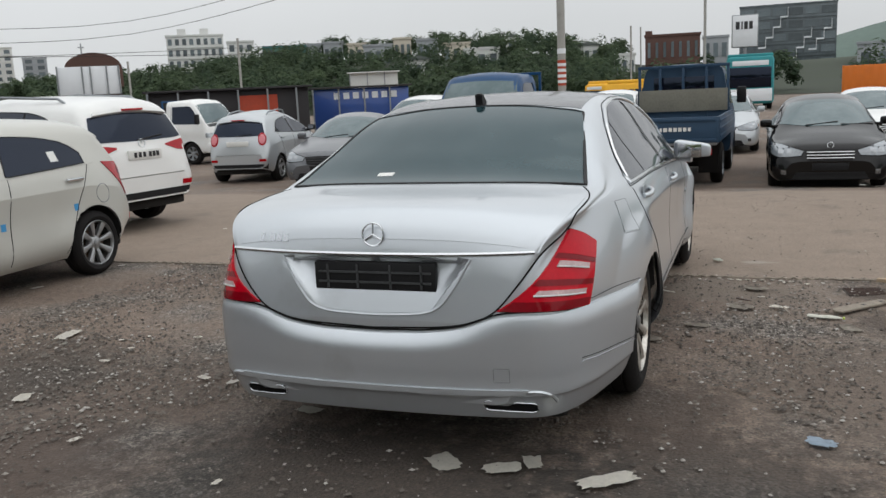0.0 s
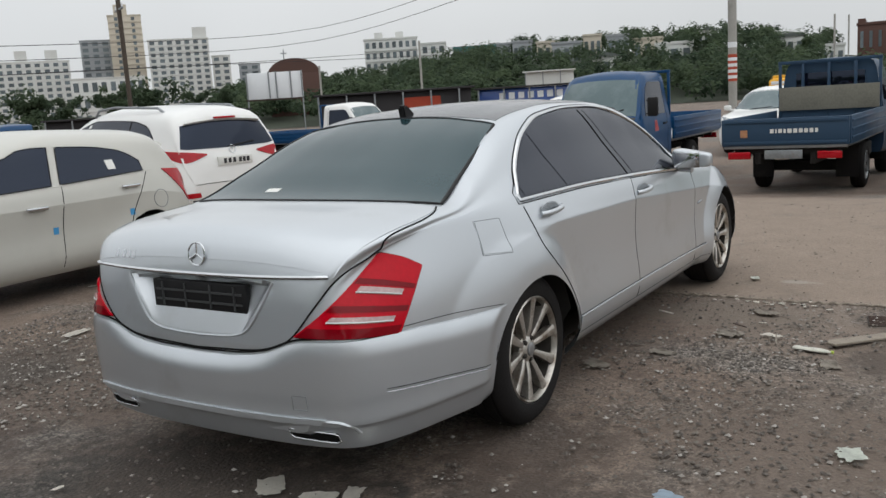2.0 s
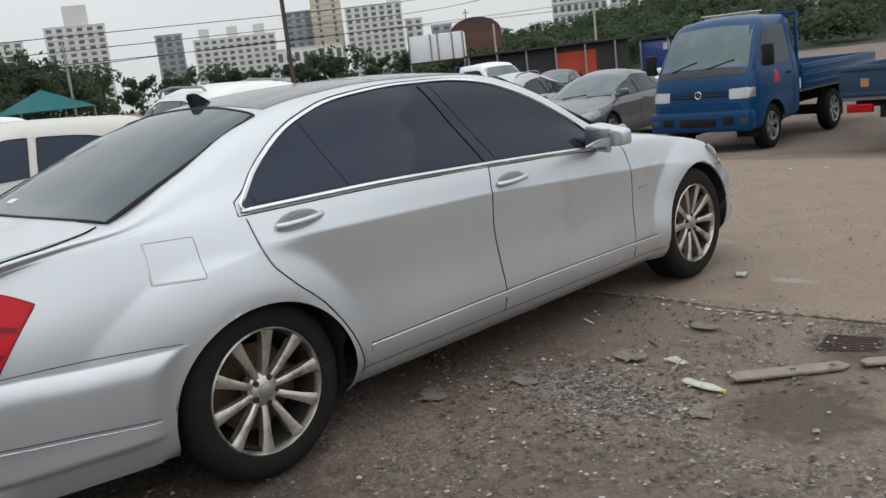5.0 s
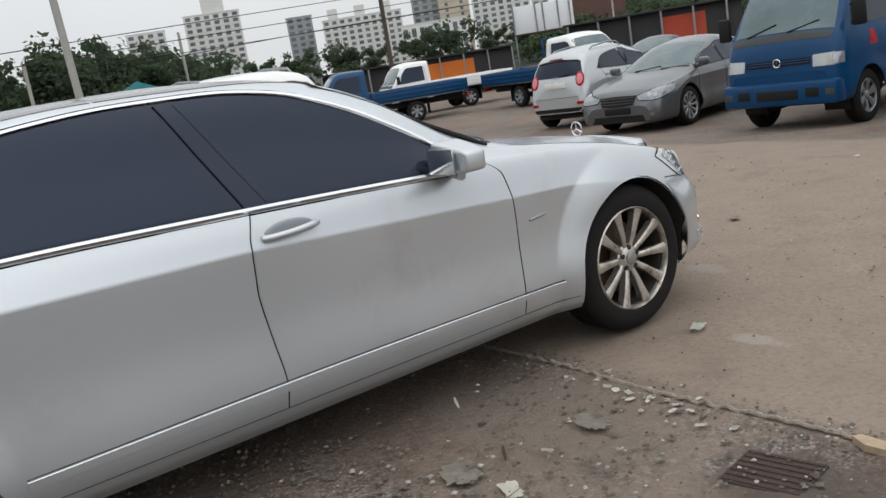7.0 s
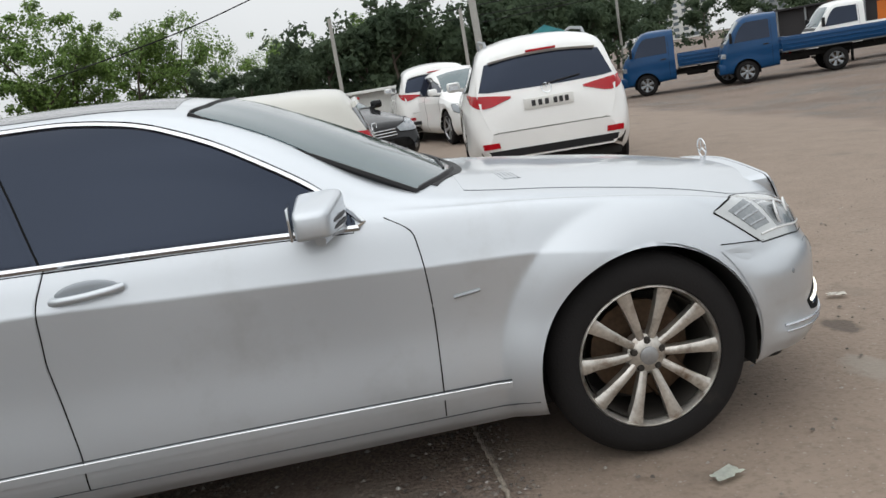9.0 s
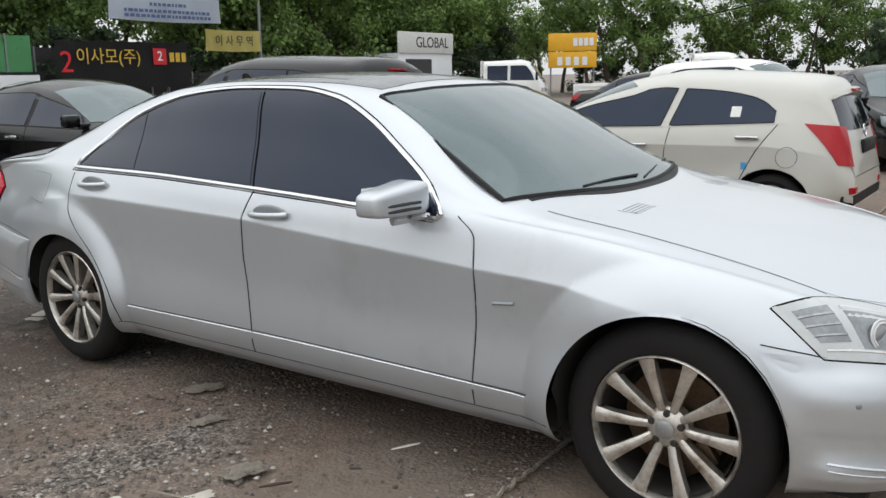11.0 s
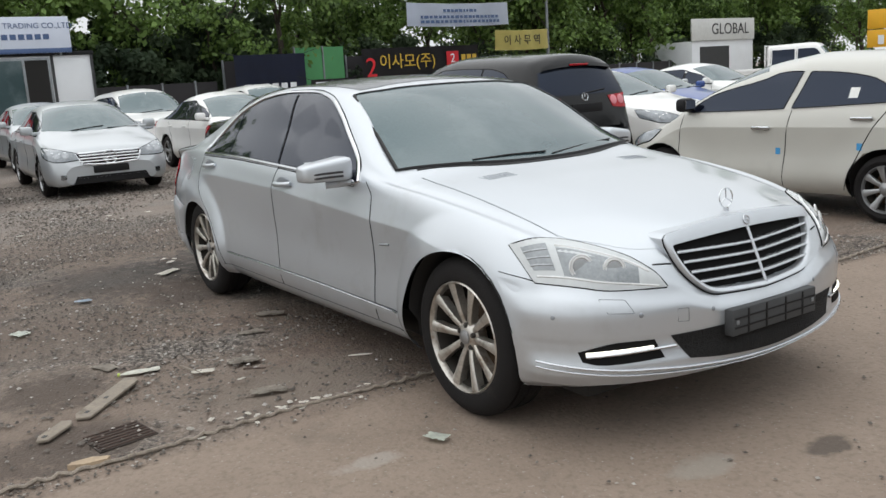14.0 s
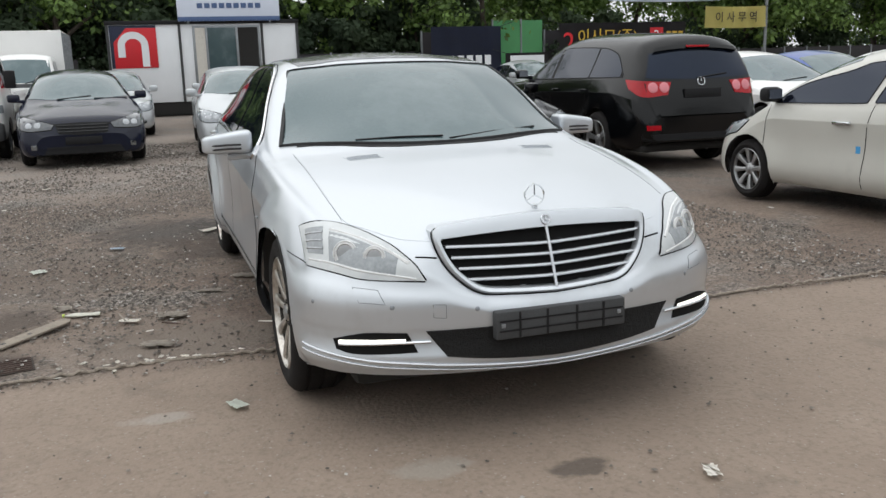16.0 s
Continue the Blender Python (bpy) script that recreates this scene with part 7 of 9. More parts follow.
M["chip"] = material("dirty_concrete_chip", rgb("a29a8f"), 0.95, vary=0.25, scale=12, fine=70, bump=0.3, dirt=rgb("5a5048"), dirt_at=0.5)
M["rope"] = material("dirty_rope", rgb("8f8579"), 0.95, vary=0.4, scale=40, fine=160, bump=0.5, dirt=rgb("4f473f"), dirt_at=0.6)


def tree_parts(seed, h, spread, leaves, leaf=0.2, trunk_r=0.16, low=0.3):
    """Trunk with limbs, and a crown of leaf clumps with gaps."""
    rs = random.Random(seed)
    bm = bmesh.new()
    tips = []

    def limb(p, d, ln, r, depth):
        pts, q = [p], p
        for k in range(4):
            d = (d + Vector((rs.uniform(-1, 1), rs.uniform(-1, 1), rs.uniform(-0.3, 0.5))) * 0.16).normalized()
            q = q + d * ln / 4
            pts.append(q)
        rings = []
        for k, s in enumerate(pts):
            rr = r * (1 - 0.55 * k / 4)
            a = d.cross(Vector((0.3, 0.9, 0.1))).normalized()
            c = a.cross(d)
            rings.append([bm.verts.new(s + rr * (math.cos(j * math.pi / 3) * a + math.sin(j * math.pi / 3) * c)) for j in range(6)])
        for a, c in zip(rings, rings[1:]):
            for j in range(6):
                bm.faces.new((a[j], a[(j + 1) % 6], c[(j + 1) % 6], c[j]))
        if depth < 2:
            for k in range(rs.randint(3, 5)):
                s = pts[rs.randint(2, 4)]
                an = rs.uniform(0, 2 * math.pi)
                nd = (d * 0.5 + Vector((math.cos(an), math.sin(an), rs.uniform(0.1, 0.7)))).normalized()
                limb(s, nd, ln * rs.uniform(0.45, 0.7), r * 0.45, depth + 1)
        else:
            tips.append(q)
        if depth >= 1:
            tips.append(pts[2])
    limb(Vector((0, 0, -0.1)), Vector((0, 0, 1)), h * 0.5, trunk_r, 0)
    bmesh.ops.recalc_face_normals(bm, faces=bm.faces)
    for k in range(int(14 + spread * 3)):
        an, rr = rs.uniform(0, 2 * math.pi), spread * math.sqrt(rs.uniform(0, 1))
        zz = h * (low + (1 - low) * rs.uniform(0, 1) * (1 - 0.35 * (rr / spread) ** 2))
        tips.append(Vector((rr * math.cos(an), rr * math.sin(an), zz)))
    verts, faces = [], []
    sizes = [rs.uniform(0.35, 0.95) * spread * 0.34 for _ in tips]
    for k in range(leaves):
        i = rs.randrange(len(tips))
        t, s = tips[i], sizes[i]
        o = Vector((rs.gauss(0, 1), rs.gauss(0, 1), rs.gauss(0, 0.62)))
        o = o * (s / max(0.6, o.length)) * rs.uniform(0.5, 1.1)
        c = t + o
        if c.z < h * low * 0.7:
            continue
        n = (o.normalized() + Vector((rs.uniform(-1, 1), rs.uniform(-1, 1), rs.uniform(-0.2, 1.2)))).normalized()
        a = n.cross(Vector((rs.uniform(-1, 1), rs.uniform(-1, 1), rs.uniform(-1, 1)))).normalized()
        q = n.cross(a)
        w = leaf * rs.uniform(0.55, 1.25)
        i0 = len(verts)
        verts += [c - a * w * 0.6, c + q * w * 0.38 - n * w * 0.1, c + a * w * 0.6 - n * w * 0.22, c - q * w * 0.38 - n * w * 0.1]
        faces.append((i0, i0 + 1, i0 + 2, i0 + 3))
    me = bpy.data.meshes.new("crown")
    me.from_pydata([tuple(v) for v in verts], [], faces)
    return bm, me


def make_tree(seed, h, spread, leaves, leaf, trunk_r, label, low=0.3, mat="leaf"):
    root = thing("tree", pose(0, 0, -50), label, "tree", "trees behind the yard")
    bm, me = tree_parts(seed, h, spread, leaves, leaf, trunk_r, low)
    part("trunk", bm, M["bark"], root)
    me.materials.append(M[mat])
    o = new("crown", me)
    o.parent = root
    return root


protos = [make_tree(s, h, sp, 5900, 0.2, 0.17, "leafy green broadleaf tree with a dark trunk", lw) for s, h, sp, lw in ((1, 9.5, 3.2, 0.28), (2, 11.0, 3.6, 0.26), (3, 8.2, 3.0, 0.22), (4, 10.0, 2.7, 0.3))]
rt = random.Random(5)
spots = [(-29.5 - rt.uniform(0, 2.5), -12 + 2.7 * k + rt.uniform(-0.7, 0.7)) for k in range(23)]
spots += [(-35 - rt.uniform(0, 3), -13 + 3.4 * k + rt.uniform(-1, 1)) for k in range(24)]
spots += [(-28 + 3.4 * k + rt.uniform(-1, 1), 58 + rt.uniform(-2, 3)) for k in range(7)]
spots += [(-30 - rt.uniform(0, 5), -46 + 3.2 * k + rt.uniform(-1, 1)) for k in range(11)]
spots += [(-33 + 2.6 * k + rt.uniform(-1, 1), 48 + 1.1 * k + rt.uniform(-2, 2)) for k in range(9)]
spots += [(-29 - rt.uniform(0, 2), 24 + 2.6 * k) for k in range(10)]
spots += [(-8 + 4.2 * k + rt.uniform(-1, 1), 74 + rt.uniform(-3, 3)) for k in range(4)]
for i, (x, y) in enumerate(spots):
    p = protos[i % 4]
    far_ = 1.0 if y < 57 else 0.8
    mtx = pose(x, y, -0.05, 0, 0, rt.uniform(0, 360)) @ Matrix.Scale(rt.uniform(0.85, 1.12) * far_, 4)
    if i < 4:
        p.matrix_basis = mtx
    else:
        t = copy_thing(p, mtx)
        t.matrix_basis = mtx
bush = [make_tree(s, h, sp, 3000, 0.3, 0.12, "dense dark green tree at the edge of the yard", 0.08, "woods") for s, h, sp in ((11, 6.5, 2.6), (12, 5.2, 2.8), (13, 7.4, 2.4))]
tops = ((89, 52, 4.2), (86.5, 54, 6.0), (84, 55, 6.6), (82, 53, 6.8), (80, 56, 5.4), (78, 55, 4.6), (76.2, 56, 6.0), (74.5, 54, 6.4), (72.5, 57, 6.0), (70.5, 58, 5.2), (68.5, 60, 4.6), (91.5, 54, 4.2), (94, 56, 4.2),
        (66.5, 85, 4.0), (64, 86, 3.6), (61.5, 88, 3.4), (59, 90, 3.5), (56.5, 92, 3.4), (54, 94, 3.6), (51.5, 95, 4.0), (49, 96, 3.4), (47, 97, 3.2), (88.5, 66, 5.6), (85.5, 66, 7.2), (81.5, 67, 7.6), (77.2, 66, 6.6), (75.4, 68, 7.2), (71.5, 68, 7.0), (69.4, 69, 6.0), (90.5, 66, 5.0), (87.5, 60, 5.2), (83, 61, 6.2), (79, 62, 5.6), (73.5, 63, 6.6))
for i, (az, d, hh) in enumerate(tops):
    hh *= 1.5 if d > 80 else 1.0
    p = bush[i % 3]
    base_h = (6.5, 5.2, 7.4)[i % 3]
    mtx = pose(-2 + d * math.cos(radians(az)), -3 + d * math.sin(radians(az)), -0.05, 0, 0, rt.uniform(0, 360)) @ Matrix.Scale(hh / base_h * 1.05, 4)
    if i < 3:
        p.matrix_basis = mtx
    else:
        t = copy_thing(p, mtx)
        t.matrix_basis = mtx


def polar(az, d, z=0.0, o=(-5.0, -2.2)):
    return Vector((o[0] + d * math.cos(radians(az)), o[1] + d * math.sin(radians(az)), z))


# wooded hill with houses
ridge = curve([(-40, 2.2), (-20, 2.0), (-8, 1.2), (0, 1.0), (6, 1.1), (9, 1.6), (12, 2.1), (16, 2.6), (20, 2.55), (25, 2.5), (29, 2.3), (33, 1.7), (37, 1.1), (42, 0.9), (50, 0.6), (60, 0.4)])


def hill_z(az, d):
    t = min(1, max(0, (d - 95) / 75))
    return -0.3 + (1.6 + 170 * math.tan(radians(ridge(az)))) * (t * t * (3 - 2 * t)) * 0.93 - max(0, d - 190) * 0.08


bm = bmesh.new()
rows = []
for az in np.arange(-40, 61, 2.0):
    rows.append([bm.verts.new((*polar(az, d)[:2], hill_z(az, d))) for d in (92, 105, 118, 130, 143, 155, 170, 190, 240)])
for a, c in zip(rows, rows[1:]):
    for i in range(8):
        bm.faces.new((a[i], a[i + 1], c[i + 1], c[i]))
hill = part("hill", bm, material("hillside", (0.025, 0.034, 0.018, 1), 0.95, vary=0.4, scale=0.2, fine=2))
tagged(hill, "wooded hillside behind the yard", "hill", kind="structure")
HOUSES = ((26.6, 160, 2.2, 4, "grey_wall"), (25.0, 158, 2.4, 3.4, "beige_wall"), (23.8, 150, 3.0, 3.5, "grey_wall"), (22.2, 162, 2.0, 4.0, "beige_wall"), (20.6, 158, 2.4, 3.6, "grey_wall"), (18.8, 150, 3.0, 3, "beige_wall"),
                        (17.2, 140, 3.4, 3, "pale_wall"), (27.8, 165, 1.6, 4, "grey_wall"), (15.3, 160, 2.0, 3.2, "pale_wall"), (10.5, 150, 2.4, 3.4, "pale_wall"), (8.2, 140, 2.0, 3, "pale_wall"), (21.3, 132, 2.6, 3, "pale_wall"))
verts, faces = [], []
rw = random.Random(9)
for k in range(1250):
    az = rw.uniform(-14, 46)
    d = 94 + 80 * rw.uniform(0, 1) ** 0.8
    if az < 8 and (d > 108 or rw.random() < 0.5):
        continue
    if any(abs(az - q[0]) < 0.75 and q[1] - 16 < d < q[1] + 2 for q in HOUSES):
        continue
    p = polar(az, d, hill_z(az, d))
    hh, sp = rw.uniform(2.2, 4.4), rw.uniform(1.3, 2.5)
    lobes = [Vector((rw.gauss(0, sp * 0.45), rw.gauss(0, sp * 0.45), hh * rw.uniform(0.4, 0.95))) for _ in range(6)]
    hh *= 0.6 if az < 8 else 1.0
    for j in range(190):
        c0 = lobes[j % 6]
        o = Vector((rw.gauss(0, 1), rw.gauss(0, 1), rw.gauss(0, 0.7)))
        c = p + c0 + o * (sp * 0.42 / max(0.7, o.length))
        n = (o * 0.5 + Vector((0, 0, 0.9))).normalized()
        a = n.cross(Vector((rw.uniform(-1, 1), rw.uniform(-1, 1), 0.3))).normalized()
        q = n.cross(a)
        w = rw.uniform(0.16, 0.32)
        i0 = len(verts)
        verts += [tuple(c - a * w), tuple(c + q * w * 0.7), tuple(c + a * w), tuple(c - q * w * 0.7)]
        faces.append((i0, i0 + 1, i0 + 2, i0 + 3))
me = bpy.data.meshes.new("woods")
me.from_pydata(verts, [], faces)
me.materials.append(M["woods"])
tagged(new("woods", me), "dense green woods covering the hill", "woods", kind="stuff")

bm = bmesh.new()
rows = []
for az in np.arange(-60, 4, 2.0):
    hgt = 900 * math.tan(radians(max(0.4, 3.9 - 0.012 * (az + 16) ** 2)))
    rows.append([bm.verts.new((*polar(az, 800)[:2], -5)), bm.verts.new((*polar(az, 840)[:2], hgt * (0.55 + 0.08 * noise.noise((az * 0.3, 0, 0))))), bm.verts.new((*polar(az, 900)[:2], hgt * (1 + 0.05 * noise.noise((az * 0.3, 4, 0)))))])
for a, c in zip(rows, rows[1:]):
    for i in range(2):
        bm.faces.new((a[i], a[i + 1], c[i + 1], c[i]))
# Haze is put into the mountain's pale green colour.
tagged(part("backdrop", bm, material("far_mountain", (0.11, 0.15, 0.13, 1), 1.0, vary=0.15, scale=0.02, fine=0.2)), "hazy green mountain in the distance", "mountain", kind="structure")


def building(name, az0, az1, d, z0, z1, mat, label, floors=0, cols=0, roof="flat", depth=10.0, o=(-5.0, -2.2), category="building", group="far buildings", win=0.55, wmat="far_window", tops_=()):
    """A block between two bearings, facing the yard, with built windows."""
    a, c = polar(az0, d, 0, o), polar(az1, d, 0, o)
    u = (c - a)
    w = u.length
    u.normalize()
    nrm = Vector((u.y, -u.x, 0))
    if nrm.dot(Vector((o[0], o[1], 0)) - a) < 0:
        nrm = -nrm
    m = Matrix(((u.x, -nrm.x, 0, a.x), (u.y, -nrm.y, 0, a.y), (0, 0, 1, 0), (0, 0, 0, 1)))
    root = thing(name, m, label, category, group)
    bm = boxed(0, w, 0, depth, z0, z1, 0.05)
    for t0, t1, hh in tops_:
        box(bm, w * t0, w * t1, 1, depth - 1, z1 - 0.1, z1 + hh)
    part("wall", bm, M[mat], root)
    if roof == "flat":
        bm = boxed(-0.15, w + 0.15, -0.15, depth + 0.15, z1 - 0.02, z1 + 0.35)
        part("parapet", bm, M[mat], root)
    elif roof == "gable":
        bm = bmesh.new()
        prism(bm, [(-0.3, -0.3, z1), (w / 2, -0.3, z1 + 0.3 * w * 0.5), (w + 0.3, -0.3, z1)], (0, depth + 0.6, 0))
        part("roof", bm, M["roof_tile"], root)
    if floors:
        fh = (z1 - z0) / floors
        cw = w / cols
        me = None
        for i in range(floors):
            for j in range(cols):
                x, z = (j + 0.5) * cw, z0 + (i + 0.5) * fh
                if me is None:
                    first = part("window", boxed(-cw * win / 2, cw * win / 2, -0.12, 0.1, -fh * 0.28, fh * 0.28), M[wmat], root)
                    bm = boxed(-cw * (win / 2 + 0.04), cw * (win / 2 + 0.04), -0.3, 0.05, -fh * 0.36, -fh * 0.29)
                    me = first.data
                    first.matrix_basis = pose(x, 0, z)
                else:
                    o2 = new("window", me)
                    o2.parent = root
                    o2.matrix_basis = pose(x, 0, z)
            part("ledge", boxed(0, w, -0.22, 0.0, z0 + i * fh - 0.1, z0 + i * fh + 0.12), M[mat], root)
    return root


O3 = (-4.2, -3.4)
zz = lambda d, el: 1.46 + d * math.tan(radians(el))
tower = "apartment_tower"
building(tower, 68.0, 64.6, 330, 0, zz(330, 5.2), "pale_wall", "pale high-rise apartment tower", 15, 6, o=O3, tops_=((0.35, 0.75, 7),))
building(tower, 61.9, 60.3, 350, 0, zz(350, 4.2), "grey_wall", "slim grey-blue office tower", 12, 3, o=O3)
building(tower, 59.7, 54.7, 340, 0, zz(340, 3.7), "pale_wall", "wide apartment block with roof housings", 11, 10, o=O3, tops_=((0.08, 0.2, 4), (0.42, 0.55, 4), (0.75, 0.88, 4)))
building(tower, 54.0, 52.3, 345, 0, zz(345, 4.8), "grey_wall", "grey apartment tower behind a pole", 14, 3, o=O3)
building(tower, 52.3, 50.4, 340, 0, zz(340, 6.2), "beige_wall", "tall beige windowless tower end", 18, 2, o=O3, win=0.2, tops_=((0.2, 0.6, 4),))
building(tower, 50.2, 46.6, 320, 0, zz(320, 4.7), "pale_wall", "ribbed apartment tower with balconies", 14, 7, o=O3, tops_=((0.75, 0.98, 4),))
building(tower, 46.5, 45.4, 325, 0, zz(325, 3.6), "pale_wall", "small pale apartment tower beyond", 10, 2, o=O3)
building(tower, 44.9, 43.6, 345, 0, zz(345, 3.0), "grey_wall", "distant grey apartment tower", 9, 2, o=O3)
building(tower, 71.5, 69.2, 335, 0, zz(335, 4.6), "pale_wall", "pale far apartment tower", 13, 4, o=O3)
building(tower, 74.5, 72.6, 335, 0, zz(335, 3.9), "pale_wall", "pale far apartment tower", 11, 4, o=O3)
building("apartment_block", 54.8, 50.6, 290, 0, zz(290, 2.6), "pale_wall", "low white block with long windows", 3, 8, o=O3)
building("apartment_block", 36.7, 33.3, 195, 4, zz(195, 4.05), "pale_wall", "white slab of flats on the hill", 5, 8, tops_=((0.2, 0.35, 1.6), (0.6, 0.75, 1.6)))
building("apartment_block", 33.1, 31.5, 185, 4, zz(185, 3.6), "pale_wall", "small white building with red roof sign", 4, 3)
building("teal_building", 31.0, 28.3, 165, 3, zz(165, 3.2), "teal_wall", "teal clad building on the hill", 4, 3, win=0.3)
OFFICE = building("office_building", 1.2, -4.2, 230, 0, zz(230, 4.1), "far_window", "dark striped office block with stepped white lines", 6, 6, win=0.85)
OW, OH = (polar(1.2, 230) - polar(-4.2, 230)).length, zz(230, 4.1)
ob_ = OFFICE
for x0_, z0_, n_ in ((0.2, 0.45, 4), (0.52, 0.3, 3), (0.72, 0.4, 3)):
    for k in range(n_):
        x_, z_ = OW * (x0_ + 0.075 * k), OH * (z0_ + 0.13 * k)
        part("light_strip", boxed(x_, x_ + OW * 0.08, -0.5, -0.1, z_, z_ + 0.35), M["white_sheet"], ob_)
        part("light_strip", boxed(x_ + OW * 0.075, x_ + OW * 0.08, -0.5, -0.1, z_, z_ + OH * 0.13), M["white_sheet"], ob_)
building("brick_building", 6.9, 3.6, 150, 0, zz(150, 2.75), "brown_wall", "brown brick building with windows", 2, 7, win=0.35, tops_=((0.0, 0.12, 1.0),))
building("warehouse", 3.4, 1.9, 170, 0, zz(170, 2.5), "grey_wall", "grey flat-roofed far warehouse", 2, 3)
building("warehouse", -5.2, -11, 140, 0, zz(140, 1.6), "grey_wall", "long grey flat-roofed warehouse", 1, 6)
for az, d, w, h, mt in HOUSES:
    ang = w / d * 57.3 * 1.6
    building("house", az + ang / 2, az - ang / 2, d, hill_z(az, d) - 1, hill_z(az, d) + h * 0.8, mt, "small hillside house with grey roof", 1, 3, roof="gable" if int(az * 10) % 2 else "flat", depth=5, category="house", group="hillside houses")

# brown domed church with a cross
a = polar(41.2, 120)
root = thing("church", pose(a.x, a.y, 0, 0, 0, -48.8), "brown brick church with a curved roof and a cross", "church")
part("wall", boxed(-3.4, 3.4, 0, 8, 0, 6.4, 0.1), M["brown_wall"], root)
bm = bmesh.new()
pts = [(3.4 * math.cos(t) * (1 if math.cos(t) < 0 else 1.0), 0, 6.3 + 2.0 * math.sin(t)) for t in np.linspace(0, math.pi, 16)]
prism(bm, pts, (0, 8, 0))
part("roof", bm, M["brown_wall"], root)
part("cross", tubed([(-1.2, 4, 8.2), (-1.2, 4, 9.7)], 0.08), M["bare"], root)
part("cross_arm", tubed([(-1.6, 4, 9.2), (-0.8, 4, 9.2)], 0.08), M["bare"], root)


def text(s, size, mat, parent, m, name="lettering"):
    cu = bpy.data.curves.new("lettering", "FONT")
    cu.body, cu.size, cu.extrude, cu.align_x, cu.align_y = s, size, 0.004, "CENTER", "CENTER"
    tmp = bpy.data.objects.new("tmp_lettering", cu)
    me = bpy.data.meshes.new_from_object(tmp)
    bpy.data.objects.remove(tmp)
    me.materials.append(mat)
    ob = new(name, me)
    ob.parent = parent
    ob.matrix_basis = m
    return ob


def pole(x, y, h, r=0.13, label="grey concrete utility pole", arms=True, lean=0, mat="concrete"):
    root = thing("utility_pole", pose(x, y, 0, lean, 0, rt.uniform(0, 90)), label, "pole", "utility poles")
    part("shaft", tubed([(0, 0, -0.5), (0, 0, h * 0.5), (0, 0, h)], r, 10), M[mat], root)
    if arms:
        for z in (h - 0.4, h - 1.1):
            part("crossarm", boxed(-0.8, 0.8, -0.04, 0.04, z - 0.04, z + 0.04, 0.005), M["bare"], root)
            for x_ in (-0.7, 0.0, 0.7):
                part("insulator", tubed([(x_, 0, z + 0.04), (x_, 0, z + 0.2)], 0.035, 8), M["white_sheet"], root)
    return root


pA, pC, pB = polar(11.75, 36, 0, (-5.77, -1.41)), polar(52.9, 42, 0, O3), polar(77.4, 27, 0, (-0.33, -3.67))
p1 = pole(pA.x, pA.y, 9, 0.16)
part("pole_sign", tubed([(0, 0, 1.5), (0, 0, 2.5)], 0.166, 12), M["red_paper"], p1, "faded red paper sign wrapped round the pole")
for k in range(4):
    part("sign_mark", tubed([(0, 0, 1.6 + 0.22 * k), (0, 0, 1.72 + 0.22 * k)], 0.17, 12), M["white_sheet"], p1)
part("pole_notice", tubed([(0, 0, 2.75), (0, 0, 2.95)], 0.168, 12), M["white_sheet"], p1)
# Backlit darkness put into the pole's colour by using the bark material.
pole(pC.x, pC.y, 7.4, 0.1, "utility pole coloured dark for its backlit side", mat="bark")
pole(pB.x, pB.y, 7, 0.11, lean=-3)
for az, d, h in ((3.8, 60, 7.5), (33.0, 70, 6.2), (39.5, 80, 5.2), (8.0, 90, 7), (65.2, 60, 6), (80.5, 40, 4.6), (73.0, 45, 4.4), (7.3, 110, 8)):
    p = polar(az, d)
    pole(p.x, p.y, h, 0.09, "thin grey lamp post", False)
cables = ((polar(75, 40, 4.6), polar(40, 75, 8.2), pA + Vector((0, 0, 8.6))), (polar(75, 40, 4.0), polar(40, 75, 7.2), pA + Vector((0, 0, 7.9))), (polar(72, 46, 3.6), polar(50, 60, 5.0), polar(30, 90, 6.0)), (polar(95, 26, 3.0), polar(84, 27, 4.4), pB + Vector((0, 0, 6.6))), (polar(75, 50, 4.2), polar(57, 55, 4.6), polar(30, 95, 7.0)))
for k, tri in enumerate(cables):
    pts = resample([tuple(v) for v in tri], 24)
    pts = [p - np.array((0, 0, 0.25 * math.sin(math.pi * i / 23))) for i, p in enumerate(pts)]
    o = part("overhead_cable", tubed([tuple(p) for p in pts], 0.02, 5), M["black_plastic"])
    tagged(o, "black overhead cable strung between poles", "cable", "overhead cables")

# white cargo box raised at the far side
c = polar(41.0, 50, 0, (-5.77, -1.41))
root = thing("cargo_box", pose(c.x, c.y, 0, 0, 0, -49), "weathered white cargo box on a steel frame", "container")
part("box_shell", boxed(-1.55, 1.55, 0, 2.2, 2.15, 3.62, 0.03), M["white_sheet"], root)
for x in (-1.5, -0.3, 0.1, 0.9, 1.5):
    part("frame_post", boxed(x - 0.04, x + 0.04, -0.06, 0.0, -0.4 if abs(x) > 1.4 else 2.15, 3.66), M["bare"], root)
part("frame_rail", boxed(-1.6, 1.6, -0.06, 0, 2.1, 2.18), M["rusty"], root)

